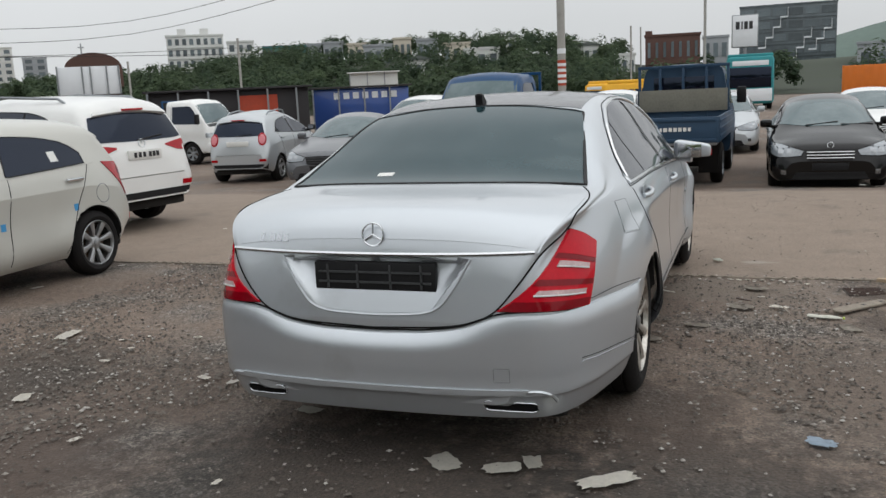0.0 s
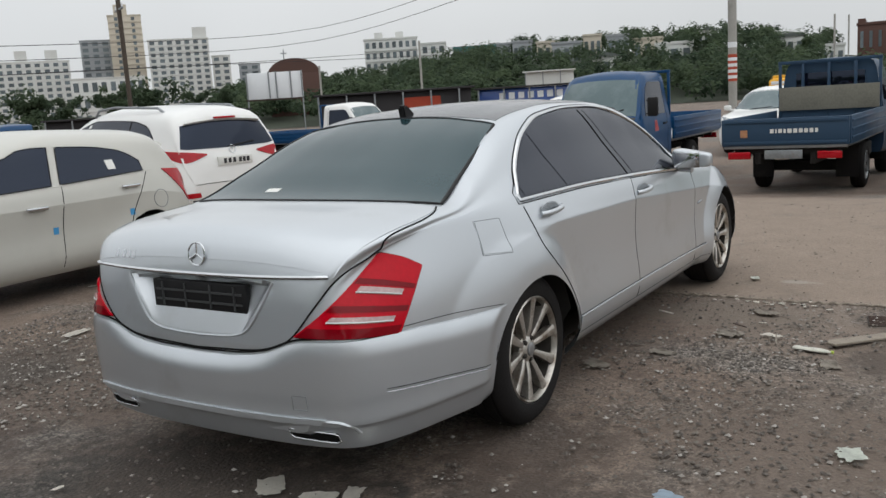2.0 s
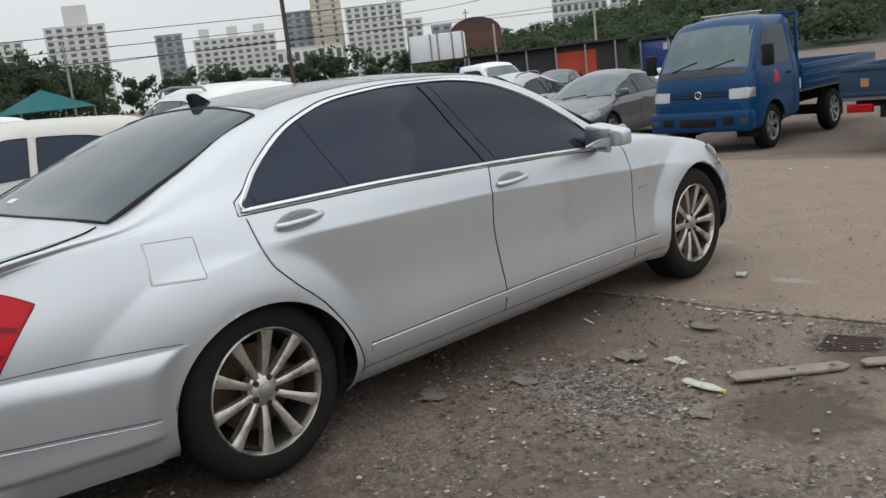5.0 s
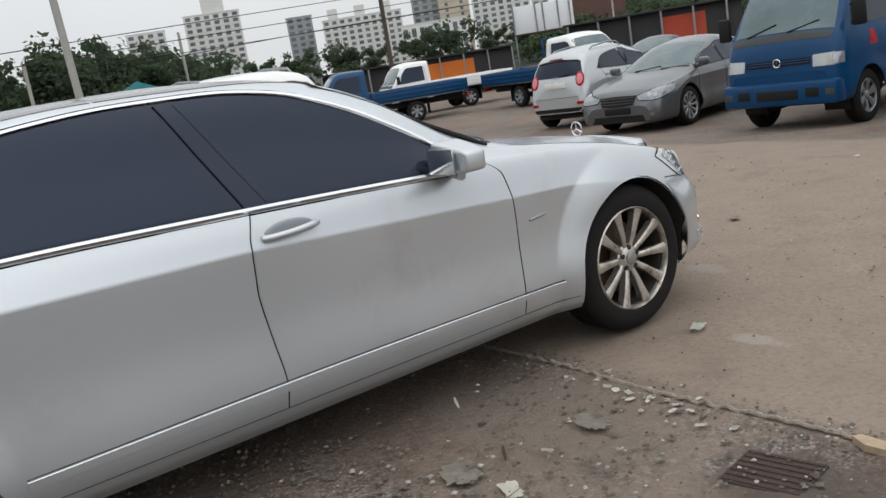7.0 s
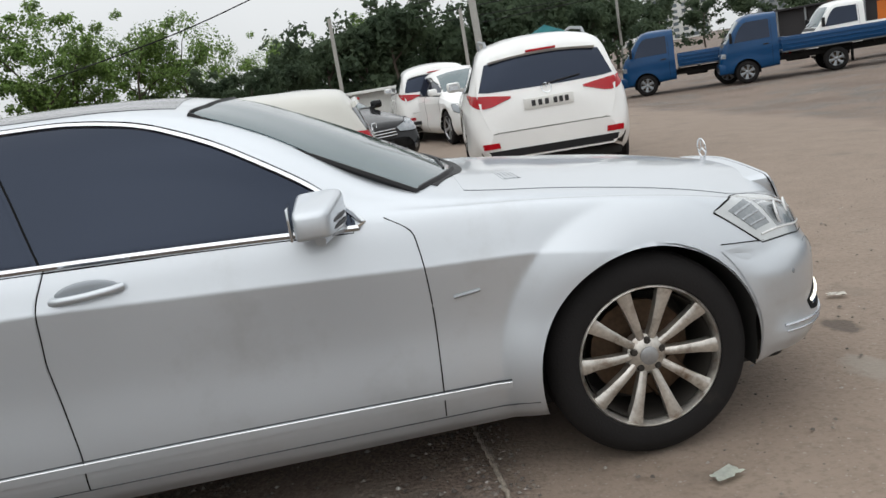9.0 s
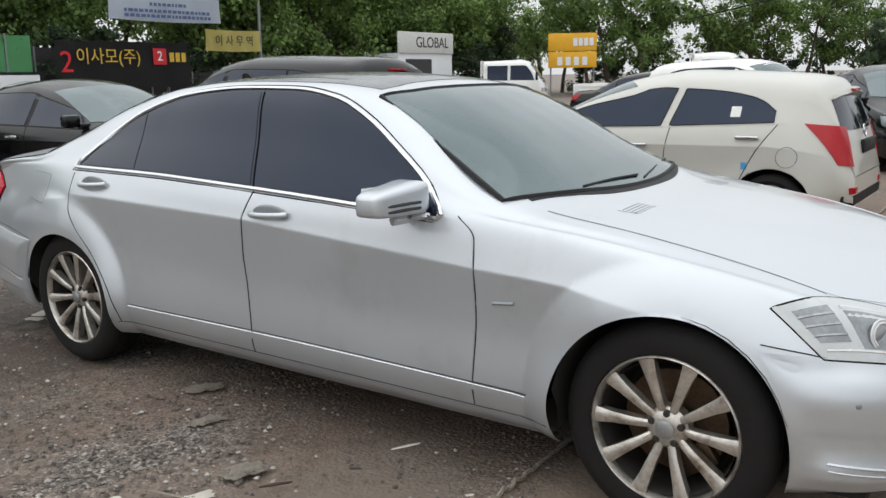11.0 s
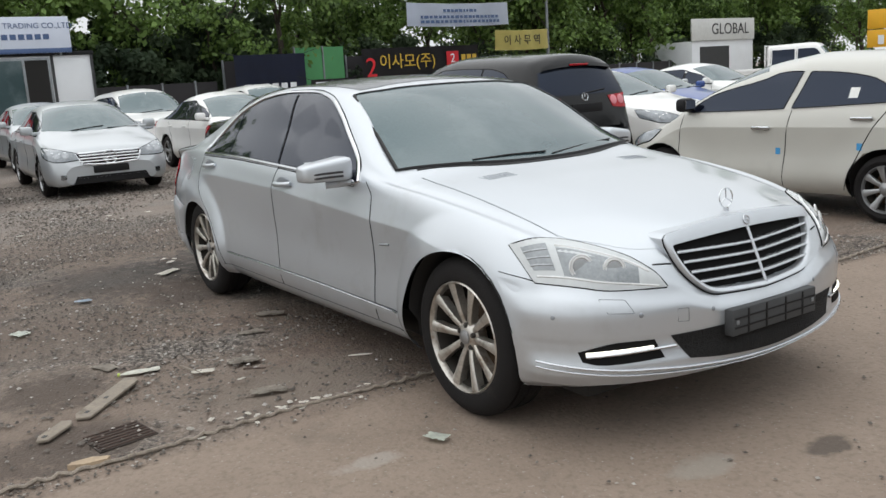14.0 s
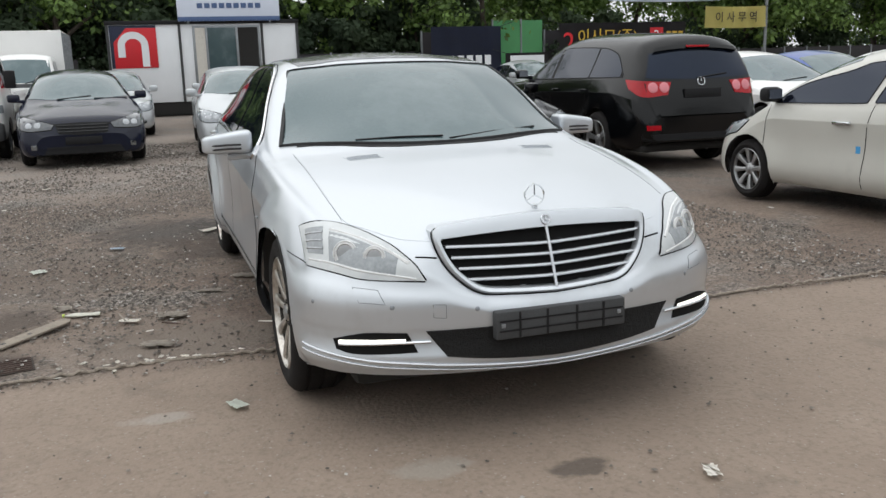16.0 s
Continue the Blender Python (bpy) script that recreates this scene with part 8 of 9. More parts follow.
# dark stalls, blue hoarding and pale board behind the far row
def stall(name, az0, az1, d, z0, z1, mat, label, depth=2.5, panel=None):
    a, c2 = polar(az0, d), polar(az1, d)
    u = c2 - a
    w = u.length
    root = thing(name, pose(a.x, a.y, 0, 0, 0, math.degrees(math.atan2(u.y, u.x))), label, name.replace("_", " "))
    part("wall", boxed(0, w, 0, depth, z0 or -0.38, z1 - 0.06, 0.02), M[mat], root)
    part("roof", boxed(-0.15, w + 0.15, -0.3, depth + 0.1, z1 - 0.05, z1 + 0.03, 0.01), M["dark_sheet" if mat != "pale_wall" else mat], root)
    for k in range(int(w // 1.2) + 1):
        part("post", boxed(k * 1.2, k * 1.2 + 0.07, -0.28, -0.2, -0.4, z1), M["bare"], root)
    if panel:
        part("panel", boxed(w * 0.55, w * 0.8, -0.02, 0, 0.6, z1 - 0.3), M[panel], root)
    return root


stall("market_stall", 39.5, 29.6, 38, 0, 2.0, "dark_sheet", "dark low stall shed with a faded red panel", panel="red_paper")
bl = stall("hoarding", 29.2, 23.0, 42, 0, 1.9, "carblue", "blue sheet hoarding with white marks", 0.3)
for k in range(7):
    part("hoarding_mark", boxed(1.0 + 0.45 * k, 1.28 + 0.45 * k, -0.03, -0.005, 1.35, 1.65), M["white_sheet"], bl)
stall("pale_board", 26.3, 23.2, 62, 1.5, 3.05, "pale_wall", "pale weathered board above the hoarding", 0.3)
stall("market_stall", 56, 44, 46, 0, 1.7, "dark_sheet", "dark stall shed with rusty goods", panel="orange")
stall("low_wall", 86, 71, 24, 0, 1.25, "pale_wall", "low grey concrete wall", 0.2)
tent = thing("canopy_tent", pose(*polar(67.3, 34, 0, O3)), "blue peaked canopy tent", "tent")
bm = bmesh.new()
ap = bm.verts.new((0, 0, 2.5))
cs = [bm.verts.new((x, y, 1.75)) for x, y in ((-1.3, -1.3), (1.3, -1.3), (1.3, 1.3), (-1.3, 1.3))]
for i in range(4):
    bm.faces.new((cs[i], cs[(i + 1) % 4], ap))
bmesh.ops.solidify(bm, geom=bm.faces[:], thickness=0.02)
part("canopy", bm, M["teal"], tent)
for x, y in ((-1.25, -1.25), (1.25, -1.25), (1.25, 1.25), (-1.25, 1.25)):
    part("leg", tubed([(x, y, -0.4), (x, y, 1.76)], 0.025), M["bare"], tent)

# pole sign, teal bus, yellow bus, orange container
sg = thing("pole_sign", pose(*polar(1.15, 100), 0, 0, -90), "white square sign on a post", "sign")
part("board", boxed(-1.25, 1.25, -0.15, 0.15, 4.7, 7.9, 0.03), M["white_sheet"], sg)
part("frame", boxed(-1.35, 1.35, -0.1, 0.1, 4.6, 8.0, 0.03), M["bare"], sg)
part("post", tubed([(0, 0.2, -0.4), (0, 0.2, 4.8)], 0.18, 10), M["bare"], sg)
for k, w in enumerate((0.4, 0.14, 0.36, 0.36)):
    x = -0.95 + (0.0, 0.58, 0.86, 1.36)[k]
    part("sign_mark", boxed(x, x + w, -0.18, -0.15, 6.5, 7.3), M["ink"], sg)


def bus(m, label, L, W, H, mat, top):
    root = thing("bus", m, label, "bus")
    part("body", boxed(-L / 2, L / 2, -W / 2, W / 2, 0.35, H, 0.18), M[mat], root)
    part("windscreen", boxed(L / 2 - 0.02, L / 2 + 0.012, -W / 2 + 0.15, W / 2 - 0.15, H * 0.42, H * 0.8, 0.004), M["darkglass"], root)
    part("destination_board", boxed(L / 2 - 0.02, L / 2 + 0.014, -W / 2 + 0.3, W / 2 - 0.3, H * 0.83, H * 0.92, 0.004), M["white_sheet"], root)
    part("roof_cover", boxed(-L / 2 + 0.1, L / 2 - 0.25, -W / 2 + 0.05, W / 2 - 0.05, H - 0.05, H + 0.15, 0.06), M[top], root)
    part("front_panel", boxed(L / 2 - 0.02, L / 2 + 0.012, -W / 2 + 0.1, W / 2 - 0.1, 0.5, H * 0.4, 0.004), M["white_sheet"], root)
    for s in (-1, 1):
        for k in range(5):
            x = -L / 2 + 0.6 + k * (L - 1.2) / 5
            part("side_window", boxed(x, x + (L - 1.2) / 5 - 0.1, s * W / 2 - 0.012, s * W / 2 + 0.012, H * 0.5, H * 0.8, 0.004), M["darkglass"], root)
    wheel_set(root, (-L * 0.3, L * 0.3), W / 2 - 0.15, 0.42, 0.28, 0.25, 6, "bare", seg=20)


bus(pose(*polar(1.3, 56, FZ), 0, 0, 182), "teal bus with a dark windscreen", 9, 2.5, 2.95, "teal", "teal")
bus(pose(*polar(9.2, 50, FZ), 0, 0, 140), "yellow minibus behind parked cars", 3.6, 1.8, 1.85, "yellow", "yellow")
oc = thing("shipping_container", pose(*polar(-7.2, 60, FZ - 0.05), 0, 0, -96), "orange steel shipping container", "container")
part("shell", boxed(-3.3, 3.3, 0, 2.4, 0.02, 2.3, 0.02), M["orange"], oc)
for k in range(14):
    part("rib", boxed(-3.2 + 0.48 * k, -3.0 + 0.48 * k, -0.04, 0.0, 0.1, 2.25), M["orange"], oc)

# ---- office container and banners behind the yard ----
m = pose(-24.85, 0, 0)
oc = thing("office_container", m, "white office container with a sliding window and a red panel", "container")
part("shell", boxed(-2.4, 0, -2.2, 3.8, 0.45, 2.95, 0.02), M["white_sheet"], oc)
part("roof_edge", boxed(-2.45, 0.06, -2.25, 3.85, 2.9, 3.02, 0.01), M["black_plastic"], oc)
part("base_beam", boxed(-2.35, -0.05, -2.15, 3.75, 0.02, 0.45, 0.02), M["under"], oc)
for y in (-2.18, 0.0, 2.62, 3.78):
    part("post", boxed(-0.02, 0.04, y - 0.04, y + 0.04, 0.45, 2.95), M["grey_plastic"], oc)
wn_ = part("window", boxed(-0.03, 0.03, 0.4, 2.55, 0.95, 2.85, 0.005), M["bare"], oc, "pale metal window frame")
# First pane's pale reflection is painted in its colour; last pane is near black.
for y0, y1, mt in ((0.48, 0.8, "paper"), (0.86, 1.76, "screen"), (1.84, 2.48, "under")):
    part("pane", boxed(0.02, 0.036, y0, y1, 1.02, 2.78), M[mt], wn_)
for y in (0.83, 1.8):
    part("mullion", boxed(0.03, 0.05, y - 0.035, y + 0.035, 1.0, 2.8, 0.004), M["bare"], wn_)
part("dark_panel", boxed(-0.01, 0.016, -2.12, -0.72, 1.56, 2.88, 0.004), M["navy_sheet"], oc, "dark upper corner panel")
rp = part("red_panel", boxed(0.014, 0.03, -2.02, -0.72, 1.56, 2.8, 0.004), M["red_sheet"], oc, "red panel with a white hook shape")
bm = bmesh.new()
prism(bm, [(0.018, -2.03, 2.82), (0.018, -1.6, 2.82), (0.018, -2.03, 2.35)], (0.017, 0, 0))
part("corner_patch", bm, M["navy_sheet"], rp)
bm = bmesh.new()
arch = [(0.036, -1.795, 1.9)] + [(0.036, -1.44 + 0.355 * math.cos(t), 2.26 + 0.32 * math.sin(t)) for t in np.linspace(math.pi, 0, 18)] + [(0.036, -1.085, 1.6)]
tube(bm, arch, 0.125, 6, False, 1.0)
for v in bm.verts:
    v.co.x = 0.03 + 0.012 * (v.co.x > 0.036)
part("panel_mark", bm, M["white_sheet"], rp)
sb = thing("office_sign", pose(-24.7, 1.6, 0, 90, 0, 90), "white office sign board with blue lettering", "sign")
part("board", boxed(-1.62, 1.62, 2.98, 4.05, -0.06, 0.0, 0.01), M["cloth_white"], sb)
part("footer", boxed(-1.62, 1.62, 2.98, 3.12, 0.0, 0.012, 0.003), M["letter_blue"], sb)
text("AUTO TRADING CO.,LTD", 0.23, M["letter_blue"], sb, pose(0.38, 3.78, 0.006))
bm = boxed(-1.5, -0.98, 3.7, 3.86, 0.0, 0.01)
part("name_bar", bm, M["letter_blue"], sb)
for k in range(9):
    part("small_mark", boxed(-1.0 + 0.23 * k, -0.83 + 0.23 * k, 3.38, 3.54, 0.0, 0.01), M["letter_blue"], sb)
for x in (-1.3, 1.3):
    part("prop", boxed(x - 0.03, x + 0.03, 2.9, 4.0, -0.14, -0.06), M["bare"], sb)


def banner(name, x, y0, y1, z0, z1, mat, label, sag=0.05):
    root = thing(name, pose(x, (y0 + y1) / 2, 0, 90, 0, 90), label, "banner", "banners")
    w, n = y1 - y0, 20
    bm = bmesh.new()
    rows = []
    for j in range(5):
        z = z0 + (z1 - z0) * j / 4
        rows.append([bm.verts.new((-w / 2 + w * i / n, z - sag * math.sin(math.pi * i / n), 0.04 * math.sin(i * 1.1 + j * 0.5))) for i in range(n + 1)])
    for a, c in zip(rows, rows[1:]):
        for i in range(n):
            bm.faces.new((a[i], a[i + 1], c[i + 1], c[i]))
    bmesh.ops.solidify(bm, geom=bm.faces[:], thickness=0.01)
    part("cloth", bm, M[mat], root)
    for s in (-1, 1):
        part("tie", tubed([(s * w / 2, z1, 0), (s * (w / 2 + 0.5), z1 + 0.15, 0)], 0.01), M["ink"], root)
    return root


b1_ = banner("street_banner", -25.3, 15.8, 20.85, 3.58, 4.48, "cloth_white", "long white cloth banner with small blue print")
rb = random.Random(3)
for r_, z in ((0, 4.15), (1, 3.91), (2, 3.73)):
    x = -1.9 if r_ else -0.8
    while x < (1.9 if r_ else 0.8):
        w = rb.uniform(0.08, 0.2)
        part("printed_word", boxed(x, x + w, z - 0.055, z + 0.055, 0.045, 0.055), M["letter_blue"], b1_)
        x += w + 0.06

b2_ = banner("street_banner", -26.0, 20.6, 23.6, 2.55, 3.4, "cloth_yellow", "faded yellow cloth banner with black lettering", 0.03)
text("이 사 무 역", 0.46, M["ink"], b2_, pose(0, 2.93, 0.055))
fb = banner("fence_banner", -26.1, 14.1, 19.8, 1.15, 2.82, "dark_sheet", "black fence banner with red and yellow lettering", 0.0)
text("이사모(주)", 0.62, M["letter_yellow"], fb, pose(-0.75, 2.25, 0.06))
text("2", 1.05, M["red_sheet"], fb, pose(-2.45, 2.05, 0.06))
part("red_square", boxed(1.15, 1.75, 2.0, 2.6, 0.045, 0.055), M["red_sheet"], fb)
text("2", 0.5, M["white_sheet"], fb, pose(1.45, 2.3, 0.062))
for k in range(3):
    part("small_mark", boxed(1.9 + 0.28 * k, 2.1 + 0.28 * k, 2.1, 2.45, 0.045, 0.06), M["letter_yellow"], fb)
nb = banner("fence_banner", -26.1, 8.9, 11.7, 0.9, 2.75, "navy_sheet", "dark navy fence banner with white marks", 0.0)
bm = bmesh.new()
for k in range(6):
    box(bm, -1.1 + 0.36 * k, -0.86 + 0.36 * k, 1.35, 1.7, 0.045, 0.06)
part("marks", bm, M["white_sheet"], nb)
gb = banner("fence_banner", -26.0, 11.8, 13.6, 0.9, 1.75, "dark_sheet", "small framed notice board on the fence", 0.0)
part("notice", boxed(-0.7, 0.7, 1.0, 1.65, 0.045, 0.055), M["white_sheet"], gb)
# Dark panels are added in place of the dark foliage under the trees.
for y0, y1, z1, fm in ((4.2, 8.6, 1.9, "dark_sheet"), (19.6, 33, 1.7, "dark_sheet"), (-14, -3.2, 1.9, "dark_sheet"), (8.9, 11.7, 2.6, "dark_sheet"), (11.8, 13.9, 3.0, "green_sheet"), (14.0, 19.5, 2.6, "dark_sheet")):
    fz = thing("sheet_fence", pose(-27.2, 0, 0), "light green sheet fence behind the trees" if fm == "green_sheet" else "added dark panels in place of dark foliage under the trees", "fence", "yard fences")
    k = y0
    while k < y1 - 0.1:
        part("panel", boxed(-0.02, 0.02, k, min(k + 1.15, y1), 0.05, z1), M[fm], fz)
        part("post", boxed(-0.05, 0.05, k - 0.04, k + 0.02, 0, z1 + 0.05), M["bare"], fz)
        k += 1.2
lp = thing("lamp_post", pose(-26.2, 23.75, 0), "slim grey street lamp post", "lamp post")
part("shaft", tubed([(0, 0, 0), (0, 0, 6.5)], 0.07, 10), M["bare"], lp)
part("arm", tubed([(0, 0, 6.4), (0.5, 0, 6.7), (1.0, 0, 6.75)], 0.04), M["bare"], lp)
ki = thing("kiosk", pose(-26.2, 33.4, 0), "white kiosk with a grey lettered sign", "kiosk")
part("wall", boxed(-2.5, 0, 0, 4.9, 0, 2.6, 0.02), M["white_sheet"], ki)
part("sign_board", boxed(0.0, 0.1, -0.1, 4.9, 2.6, 3.7, 0.02), M["pale_wall"], ki)
text("GLOBAL", 0.8, M["ink"], ki, pose(0.11, 2.9, 3.15, 90, 0, 90))
part("doorway", boxed(0.0, 0.02, 0.6, 2.9, 0.1, 2.3), M["grey_plastic"], ki)
ys = thing("yellow_sign", pose(*polar(116.9, 55, 0, (2.5, -3.4)), 0, 0, 27), "yellow stacked sign board on posts", "sign")
part("board", boxed(-1.45, 1.45, -0.1, 0.1, 2.75, 3.8, 0.02), M["yellow"], ys)
part("lower_board", boxed(-1.45, 1.45, -0.1, 0.1, 1.75, 2.7, 0.02), M["yellow"], ys)
for k in range(4):
    part("sign_mark", boxed(0.05 + 0.32 * k, 0.3 + 0.32 * k, -0.13, -0.1, 3.05, 3.5), M["white_sheet"], ys)
    part("sign_mark", boxed(-0.9 + 0.5 * k, -0.6 + 0.5 * k, -0.13, -0.1, 1.9, 2.4), M["white_sheet"], ys)
for x in (-1.3, 1.3):
    part("post", tubed([(x, 0.1, 0), (x, 0.1, 2.8)], 0.05), M["bare"], ys)

for k in range(44):
    p = bush[k % 3]
    t = copy_thing(p, pose(0, 0, 0))
    sx, sy = (-28.2 - rt.uniform(0, 2.2), -12 + 2.05 * k + rt.uniform(-0.6, 0.6)) if k < 30 else (-27 + 2.6 * (k - 30), 56 + 0.9 * (k - 30) + rt.uniform(-1, 1))
    t.matrix_basis = pose(sx, sy, -0.05, 0, 0, rt.uniform(0, 360)) @ Matrix.Scale(rt.uniform(0.42, 0.7) * (1.0 if k < 26 else 1.15), 4)
    tagged(t, "dense dark green shrub under the trees", "shrub", "shrubs behind the yard")

for k in range(16):
    t = copy_thing(bush[k % 3], pose(0, 0, 0))
    t.matrix_basis = pose(-30.5 - 2.2 * (k % 2), -9 + 1.35 * k + rt.uniform(-0.4, 0.4), -0.05, 0, 0, rt.uniform(0, 360)) @ Matrix.Scale(rt.uniform(0.75, 0.95), 4)
    tagged(t, "dense dark green shrub behind the office container", "shrub", "shrubs behind the yard")

# ---- litter and stones on the ground ----
def scrap(seed, w, h):
    rs = random.Random(seed)
    bm = bmesh.new()
    n = 6
    g = [[bm.verts.new((w * (i / n - 0.5) * (1 + rs.uniform(-0.15, 0.15)), h * (j / n - 0.5) * (1 + rs.uniform(-0.15, 0.15)), 0.004 + rs.uniform(0, 0.1) * min(w, h) * 0.5)) for j in range(n + 1)] for i in range(n + 1)]
    for i in range(n):
        for j in range(n):
            if (i, j) in ((0, 0), (n - 1, n - 1), (0, n - 1)) and rs.random() < 0.7:
                continue
            bm.faces.new((g[i][j], g[i + 1][j], g[i + 1][j + 1], g[i][j + 1]))
    for v in [v for v in bm.verts if not v.link_faces]:
        bm.verts.remove(v)
    bmesh.ops.solidify(bm, geom=bm.faces[:], thickness=0.003)
    return bm


def litter(name, x, y, w, h, rot, mat, label, seed):
    o = part(name, scrap(seed, w, h), M[mat])
    o.matrix_basis = pose(x, y, 0.004, 0, 0, rot)
    return tagged(o, label, "litter", "litter on the gravel")


NOTES = {"paper": "crumpled dirty white paper on gravel", "paper_blue": "pale blue card on gravel", "paper_green": "crumpled green and white wrapper on dirt", "chip": "flat dirty grey chip of concrete trodden into the soil"}
for k, (x, y, w, h, rot, mt) in enumerate(((-2.56, -0.59, 0.12, 0.07, 20, "paper"), (-2.65, -0.9, 0.23, 0.09, -50, "paper"), (-2.39, 2.2, 0.12, 0.08, 30, "paper"), (0.16, -1.57, 0.12, 0.06, 70, "paper"), (0.13, -1.34, 0.17, 0.12, 70, "chip"),
                                           (-0.7, -0.83, 0.17, 0.11, 60, "chip"), (1.7, -1.13, 0.1, 0.06, 20, "paper_green"), (3.65, 0.03, 0.1, 0.06, 50, "chip"), (-0.37, -1.09, 0.15, 0.09, 80, "chip"), (-2.1, -1.68, 0.12, 0.08, 70, "paper_blue"),
                                           (-1.45, -2.2, 0.13, 0.1, 20, "paper_green"), (-2.64, -0.48, 0.15, 0.09, 120, "paper"), (-2.64, -0.24, 0.16, 0.11, 40, "paper"), (-1.3, 2.9, 0.22, 0.1, 10, "paper"), (-2.22, 0.6, 0.13, 0.08, 80, "paper"), (0.68, -1.43, 0.16, 0.1, 75, "chip"), (-0.3, -1.95, 0.16, 0.09, 20, "chip"), (-1.0, -2.45, 0.14, 0.08, 60, "chip"))):
    litter("concrete_chip" if mt == "chip" else "paper_scrap", x, y, w, h, rot, mt, NOTES[mt], 40 + k)
small = [part("paper_bit", scrap(90 + k, 0.07, 0.04), M["paper"]) for k in range(5)]
rl = random.Random(21)
for k in range(150):
    while True:
        x, y = rl.uniform(-11, 1.0), rl.uniform(-5, 4.6)
        if rl.random() < 0.08:
            x = rl.uniform(1.2, 7)
        if abs(y) > 1.0 or x < -2.9 or x > 2.7:
            break
    o = small[k] if k < 5 else again(small[k % 5])
    if k > 118:
        x, y = 0.97 + rl.gauss(0, 0.05), -1.4 + rl.gauss(0, 0.2)
    o.matrix_basis = pose(x, y, 0.006, 0, 0, rl.uniform(0, 360)) @ Matrix.Scale(rl.uniform(0.5, 1.5) * (0.45 if k > 118 else 1), 4)
    tagged(o, "small scrap of dirty white litter on gravel", "litter", "litter on the gravel")

bt = thing("plastic_bottle", pose(-0.07, -1.83, 0.012, 0, 0, 169) @ Matrix.Scale(0.72, 4), "crushed cloudy plastic bottle with a lime cap", "bottle")
bm = bmesh.new()
revolve(bm, [(0.001, -0.14), (0.03, -0.14), (0.04, -0.12), (0.036, -0.06), (0.042, 0.0), (0.038, 0.05), (0.03, 0.1), (0.014, 0.13), (0.014, 0.145)], 16)
for v in bm.verts:
    v.co.z *= 0.32 + 0.1 * math.sin(v.co.y * 30)
bmesh.ops.recalc_face_normals(bm, faces=bm.faces)
part("bottle_body", bm, M["bottle"], bt)
bm = bmesh.new()
revolve(bm, [(0.012, 0.138), (0.013, 0.14), (0.013, 0.155), (0.001, 0.158)], 14)
part("cap", bm, M["cap"], bt)
for x, y, ln, w, rot, note in ((0.24, -2.07, 0.51, 0.046, -42, "grey weathered board lying on the gravel"), (0.53, -2.365, 0.21, 0.036, -47, "short broken end of a grey board on the soil")):
    pk = thing("board", pose(x, y, 0.014, 0, 1.5, rot), note, "board")
    bm = bmesh.new()
    prism(bm, [(-ln / 2, -w, -0.008), (ln / 2 - 0.05, -w, -0.008), (ln / 2, -w * 0.3, -0.008), (ln / 2 - 0.02, w, -0.008), (-ln / 2 + 0.03, w, -0.008), (-ln / 2 - 0.012, w * 0.2, -0.008)], (0, 0, 0.014))
    bmesh.ops.bevel(bm, geom=bm.edges[:], offset=0.003, segments=1, affect="EDGES")
    part("plank", bm, M["wood_old"], pk)
    for u in ((0.36, 0.02) if ln > 0.4 else (0.3,)):
        part("nail_hole", boxed(ln * u - 0.012, ln * u + 0.012, -0.009, 0.009, 0.0055, 0.0075), M["ink"], pk)


def splinter(x, y, ln, rot, w, mat, note):
    bm = bmesh.new()
    prism(bm, [(-ln / 2, -0.3 * w, 0), (-0.1 * ln, -w, 0), (ln * 0.42, -0.8 * w, 0), (ln / 2, 0.1 * w, 0), (0.1 * ln, w, 0), (-ln * 0.4, 0.5 * w, 0)], (0, 0, w * 0.8))
    o = part("stick", bm, M[mat])
    o.matrix_basis = pose(x, y, 0.006, 0, 0, rot)
    tagged(o, note, "stick", "litter on the gravel")


splinter(0.51, -0.83, 0.13, 62, 0.006, "paper", "thin pale splinter on the soil")
splinter(0.32, -1.35, 0.12, 55, 0.007, "rusty", "thin dark twig on the soil")
splinter(0.08, -1.61, 0.22, 12, 0.006, "wood_old", "thin grey stick on the gravel")
splinter(1.0, -2.32, 0.16, 80, 0.03, "wood_pale", "pale broken wood end beside the rope")
splinter(-1.6, -2.6, 0.2, 70, 0.01, "wood_old", "thin grey stick on the gravel")
M["grate_dirt"] = material("grate_dirt", (0.04, 0.03, 0.024, 1), 0.95, vary=0.4, scale=14, fine=90, bump=0.4)
gt = thing("drain_grate", pose(0.73, -2.14, -0.007, 0, 0, 99) @ Matrix.Scale(0.8, 4), "rusty iron drain grate sunk in dirt", "grate")
part("rim", boxed(-0.16, 0.16, -0.14, 0.14, -0.02, 0.003, 0.004), M["grate_dirt"], gt)
for k in range(7):
    part("bar", boxed(-0.15, 0.15, -0.13 + 0.04 * k, -0.112 + 0.04 * k, -0.01, 0.009, 0.003), M["rusty"], gt)

# frayed rope laid along the lane's edge
bm = bmesh.new()
pts = []
for k in range(640):
    y = -9 + 16 * k / 639
    pts.append((1.045 + 0.03 * math.sin(y * 1.1) + 0.012 * math.sin(y * 5.3), y, 0.012 + 0.004 * math.sin(k * 1.9)))
tube(bm, pts, 0.009, 6)
for i, v in enumerate(bm.verts):
    v.co += Vector((0.005 * math.sin((i // 6) * 2.2), 0, 0.004 * math.cos((i // 6) * 1.7)))
bmesh.ops.recalc_face_normals(bm, faces=bm.faces)
tagged(part("rope", bm, M["rope"]), "dirty twisted rope along the lane edge", "rope")

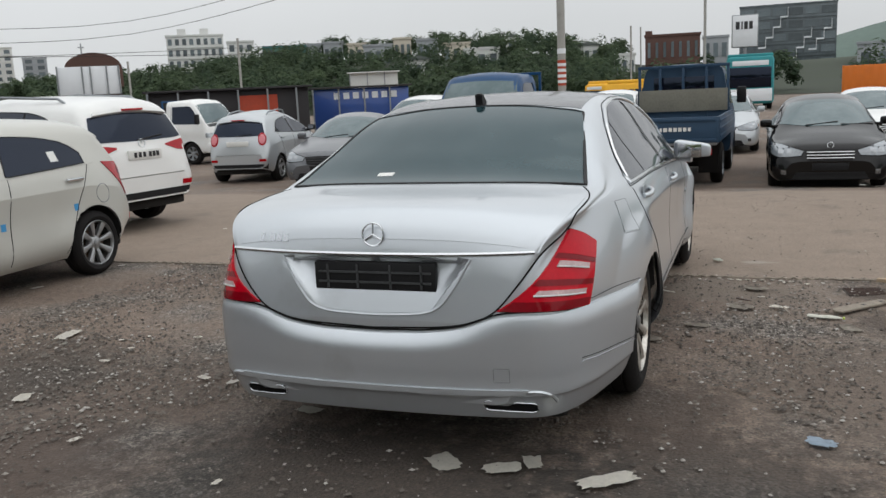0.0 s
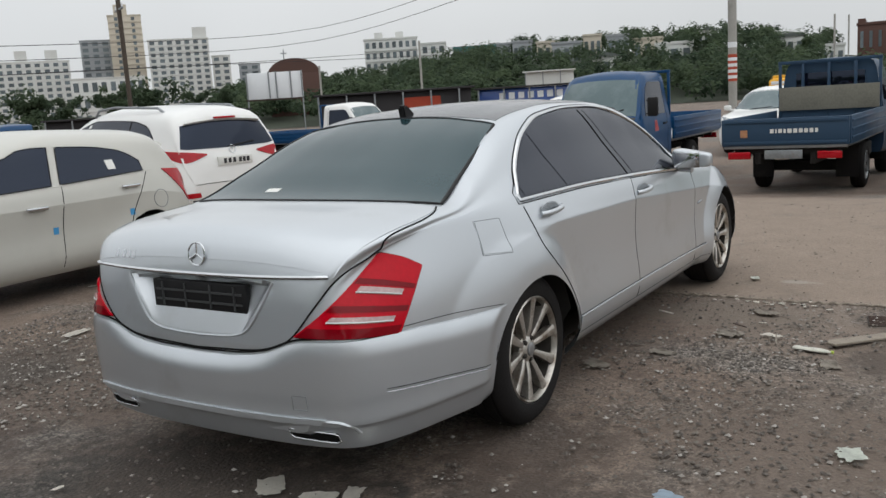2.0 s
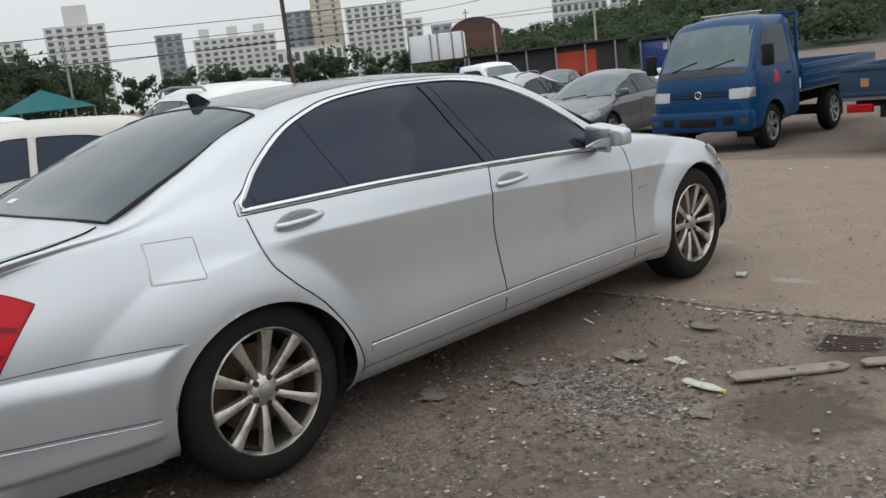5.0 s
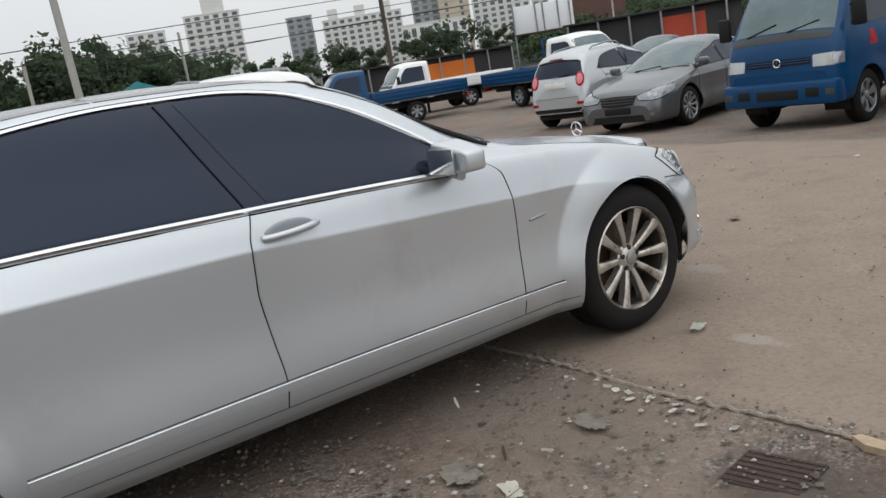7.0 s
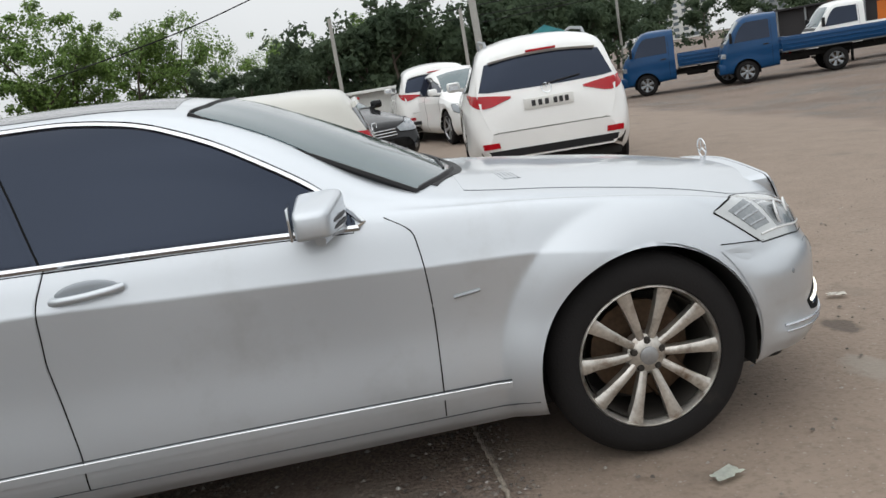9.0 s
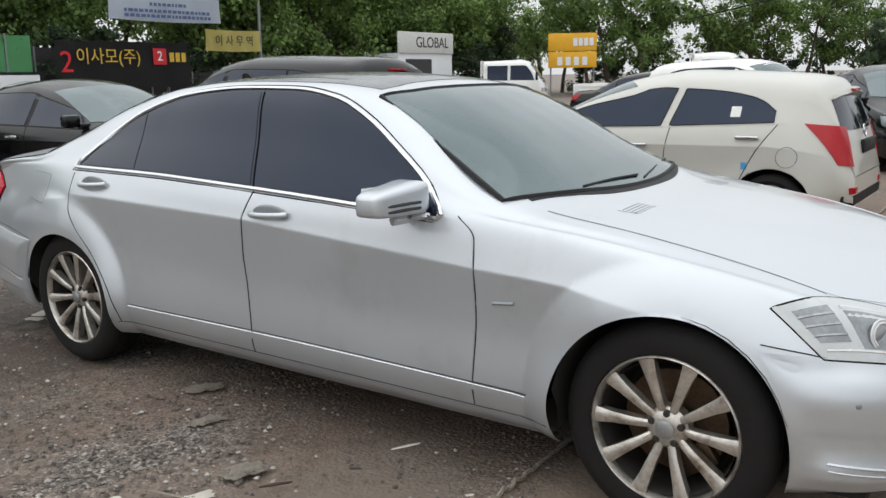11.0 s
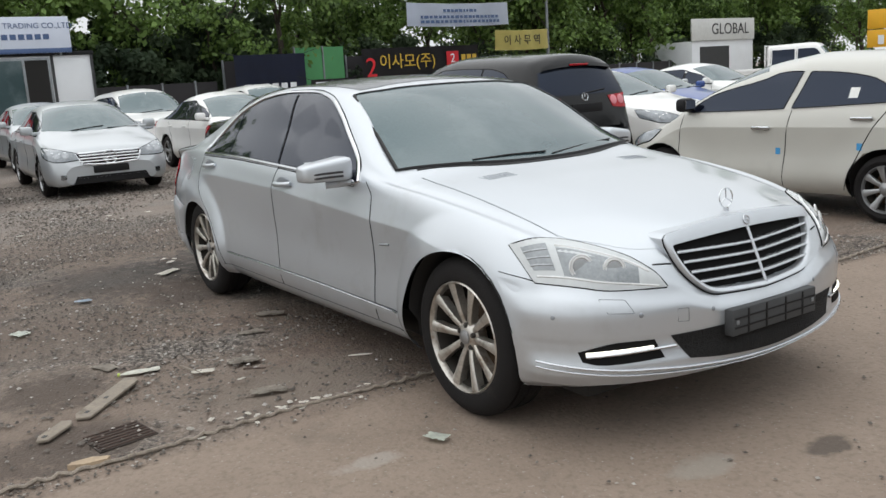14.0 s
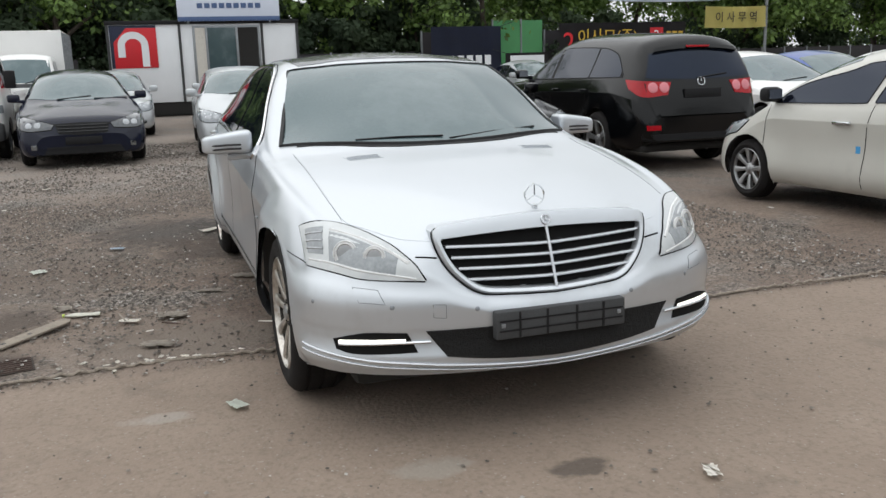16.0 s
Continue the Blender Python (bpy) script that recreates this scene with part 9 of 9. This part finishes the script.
# loose gravel
# Stones thinned over damp soil and the shadow painted at the saloon's rear.
DAMP_AND_SHADE = ((-2.75, -1.25, 1.0, 0.9), (-2.9, 0.0, 0.9, 1.3), (-1.85, -1.0, 0.6, 0.4), (0.65, -2.3, 0.35, 0.45), (-0.11, -2.25, 0.4, 0.35))


def stones(name, n, xr, yr, smin, smax, label, seed):
    rs = random.Random(seed)
    verts, faces = [], []
    for k in range(n):
        x, y = rs.uniform(*xr), rs.uniform(*yr)
        d = noise.noise((x * 0.8, y * 0.8, 7.0))
        if d < rs.uniform(-0.5, 0.25):
            continue
        if rs.random() < 0.8 and min(((x - a) / p) ** 2 + ((y - c) / r) ** 2 for a, c, p, r in DAMP_AND_SHADE) + noise.noise((x * 3, y * 3, 1.0)) < 1:
            continue
        s = smin + (smax - smin) * rs.random() ** 2.6
        i0 = len(verts)
        q = [(1, 0, 0), (-0.9, 0.2, 0), (0.1, 1, 0), (0, -0.95, 0.1), (0, 0, 0.8), (0.1, 0, -0.5)]
        an = rs.uniform(0, 6.28)
        ca, sa = math.cos(an), math.sin(an)
        for a, b_, c in q:
            a, b_, c = a * rs.uniform(0.6, 1.2), b_ * rs.uniform(0.5, 1.1), c * rs.uniform(0.6, 1.1)
            verts.append((x + s * (a * ca - b_ * sa), y + s * (a * sa + b_ * ca), s * 0.25 + s * c * 0.75))
        for a, b_, c in ((0, 2, 4), (2, 1, 4), (1, 3, 4), (3, 0, 4), (2, 0, 5), (1, 2, 5), (3, 1, 5), (0, 3, 5)):
            faces.append((i0 + a, i0 + b_, i0 + c))
    me = bpy.data.meshes.new(name)
    me.from_pydata(verts, [], faces)
    me.materials.append(M["stone_mix"])
    return tagged(new(name, me), label, "gravel", kind="stuff")


def stone_mix():
    m = bpy.data.materials.new("mixed_gravel")
    m.use_nodes = True
    nt = m.node_tree
    geo = nt.nodes.new("ShaderNodeNewGeometry")
    ramp = nt.nodes.new("ShaderNodeValToRGB")
    ramp.color_ramp.elements[0].color = (0.06, 0.051, 0.044, 1)
    ramp.color_ramp.elements[1].color = (0.42, 0.4, 0.37, 1)
    e = ramp.color_ramp.elements.new(0.84)
    e.color = (0.165, 0.144, 0.124, 1)
    nt.links.new(geo.outputs["Random Per Island"], ramp.inputs[0])
    nt.links.new(ramp.outputs[0], nt.nodes["Principled BSDF"].inputs["Base Color"])
    nt.nodes["Principled BSDF"].inputs["Roughness"].default_value = 0.9
    return m


M["stone_mix"] = stone_mix()
stones("gravel", 130000, (-6.5, 1.0), (-4.2, 3.6), 0.003, 0.018, "loose grey gravel stones on the yard", 1)
stones("far_gravel", 26000, (-13, -6.4), (-4.5, 2.6), 0.007, 0.03, "loose grey gravel farther back", 2)
stones("edge_grit", 6500, (0.95, 1.14), (-5, 4), 0.003, 0.013, "pale grit gathered along the edge of the lane", 5)
stones("lane_grit", 2600, (1.1, 6), (-4, 3), 0.003, 0.014, "fine grit scattered on the packed earth lane", 3)
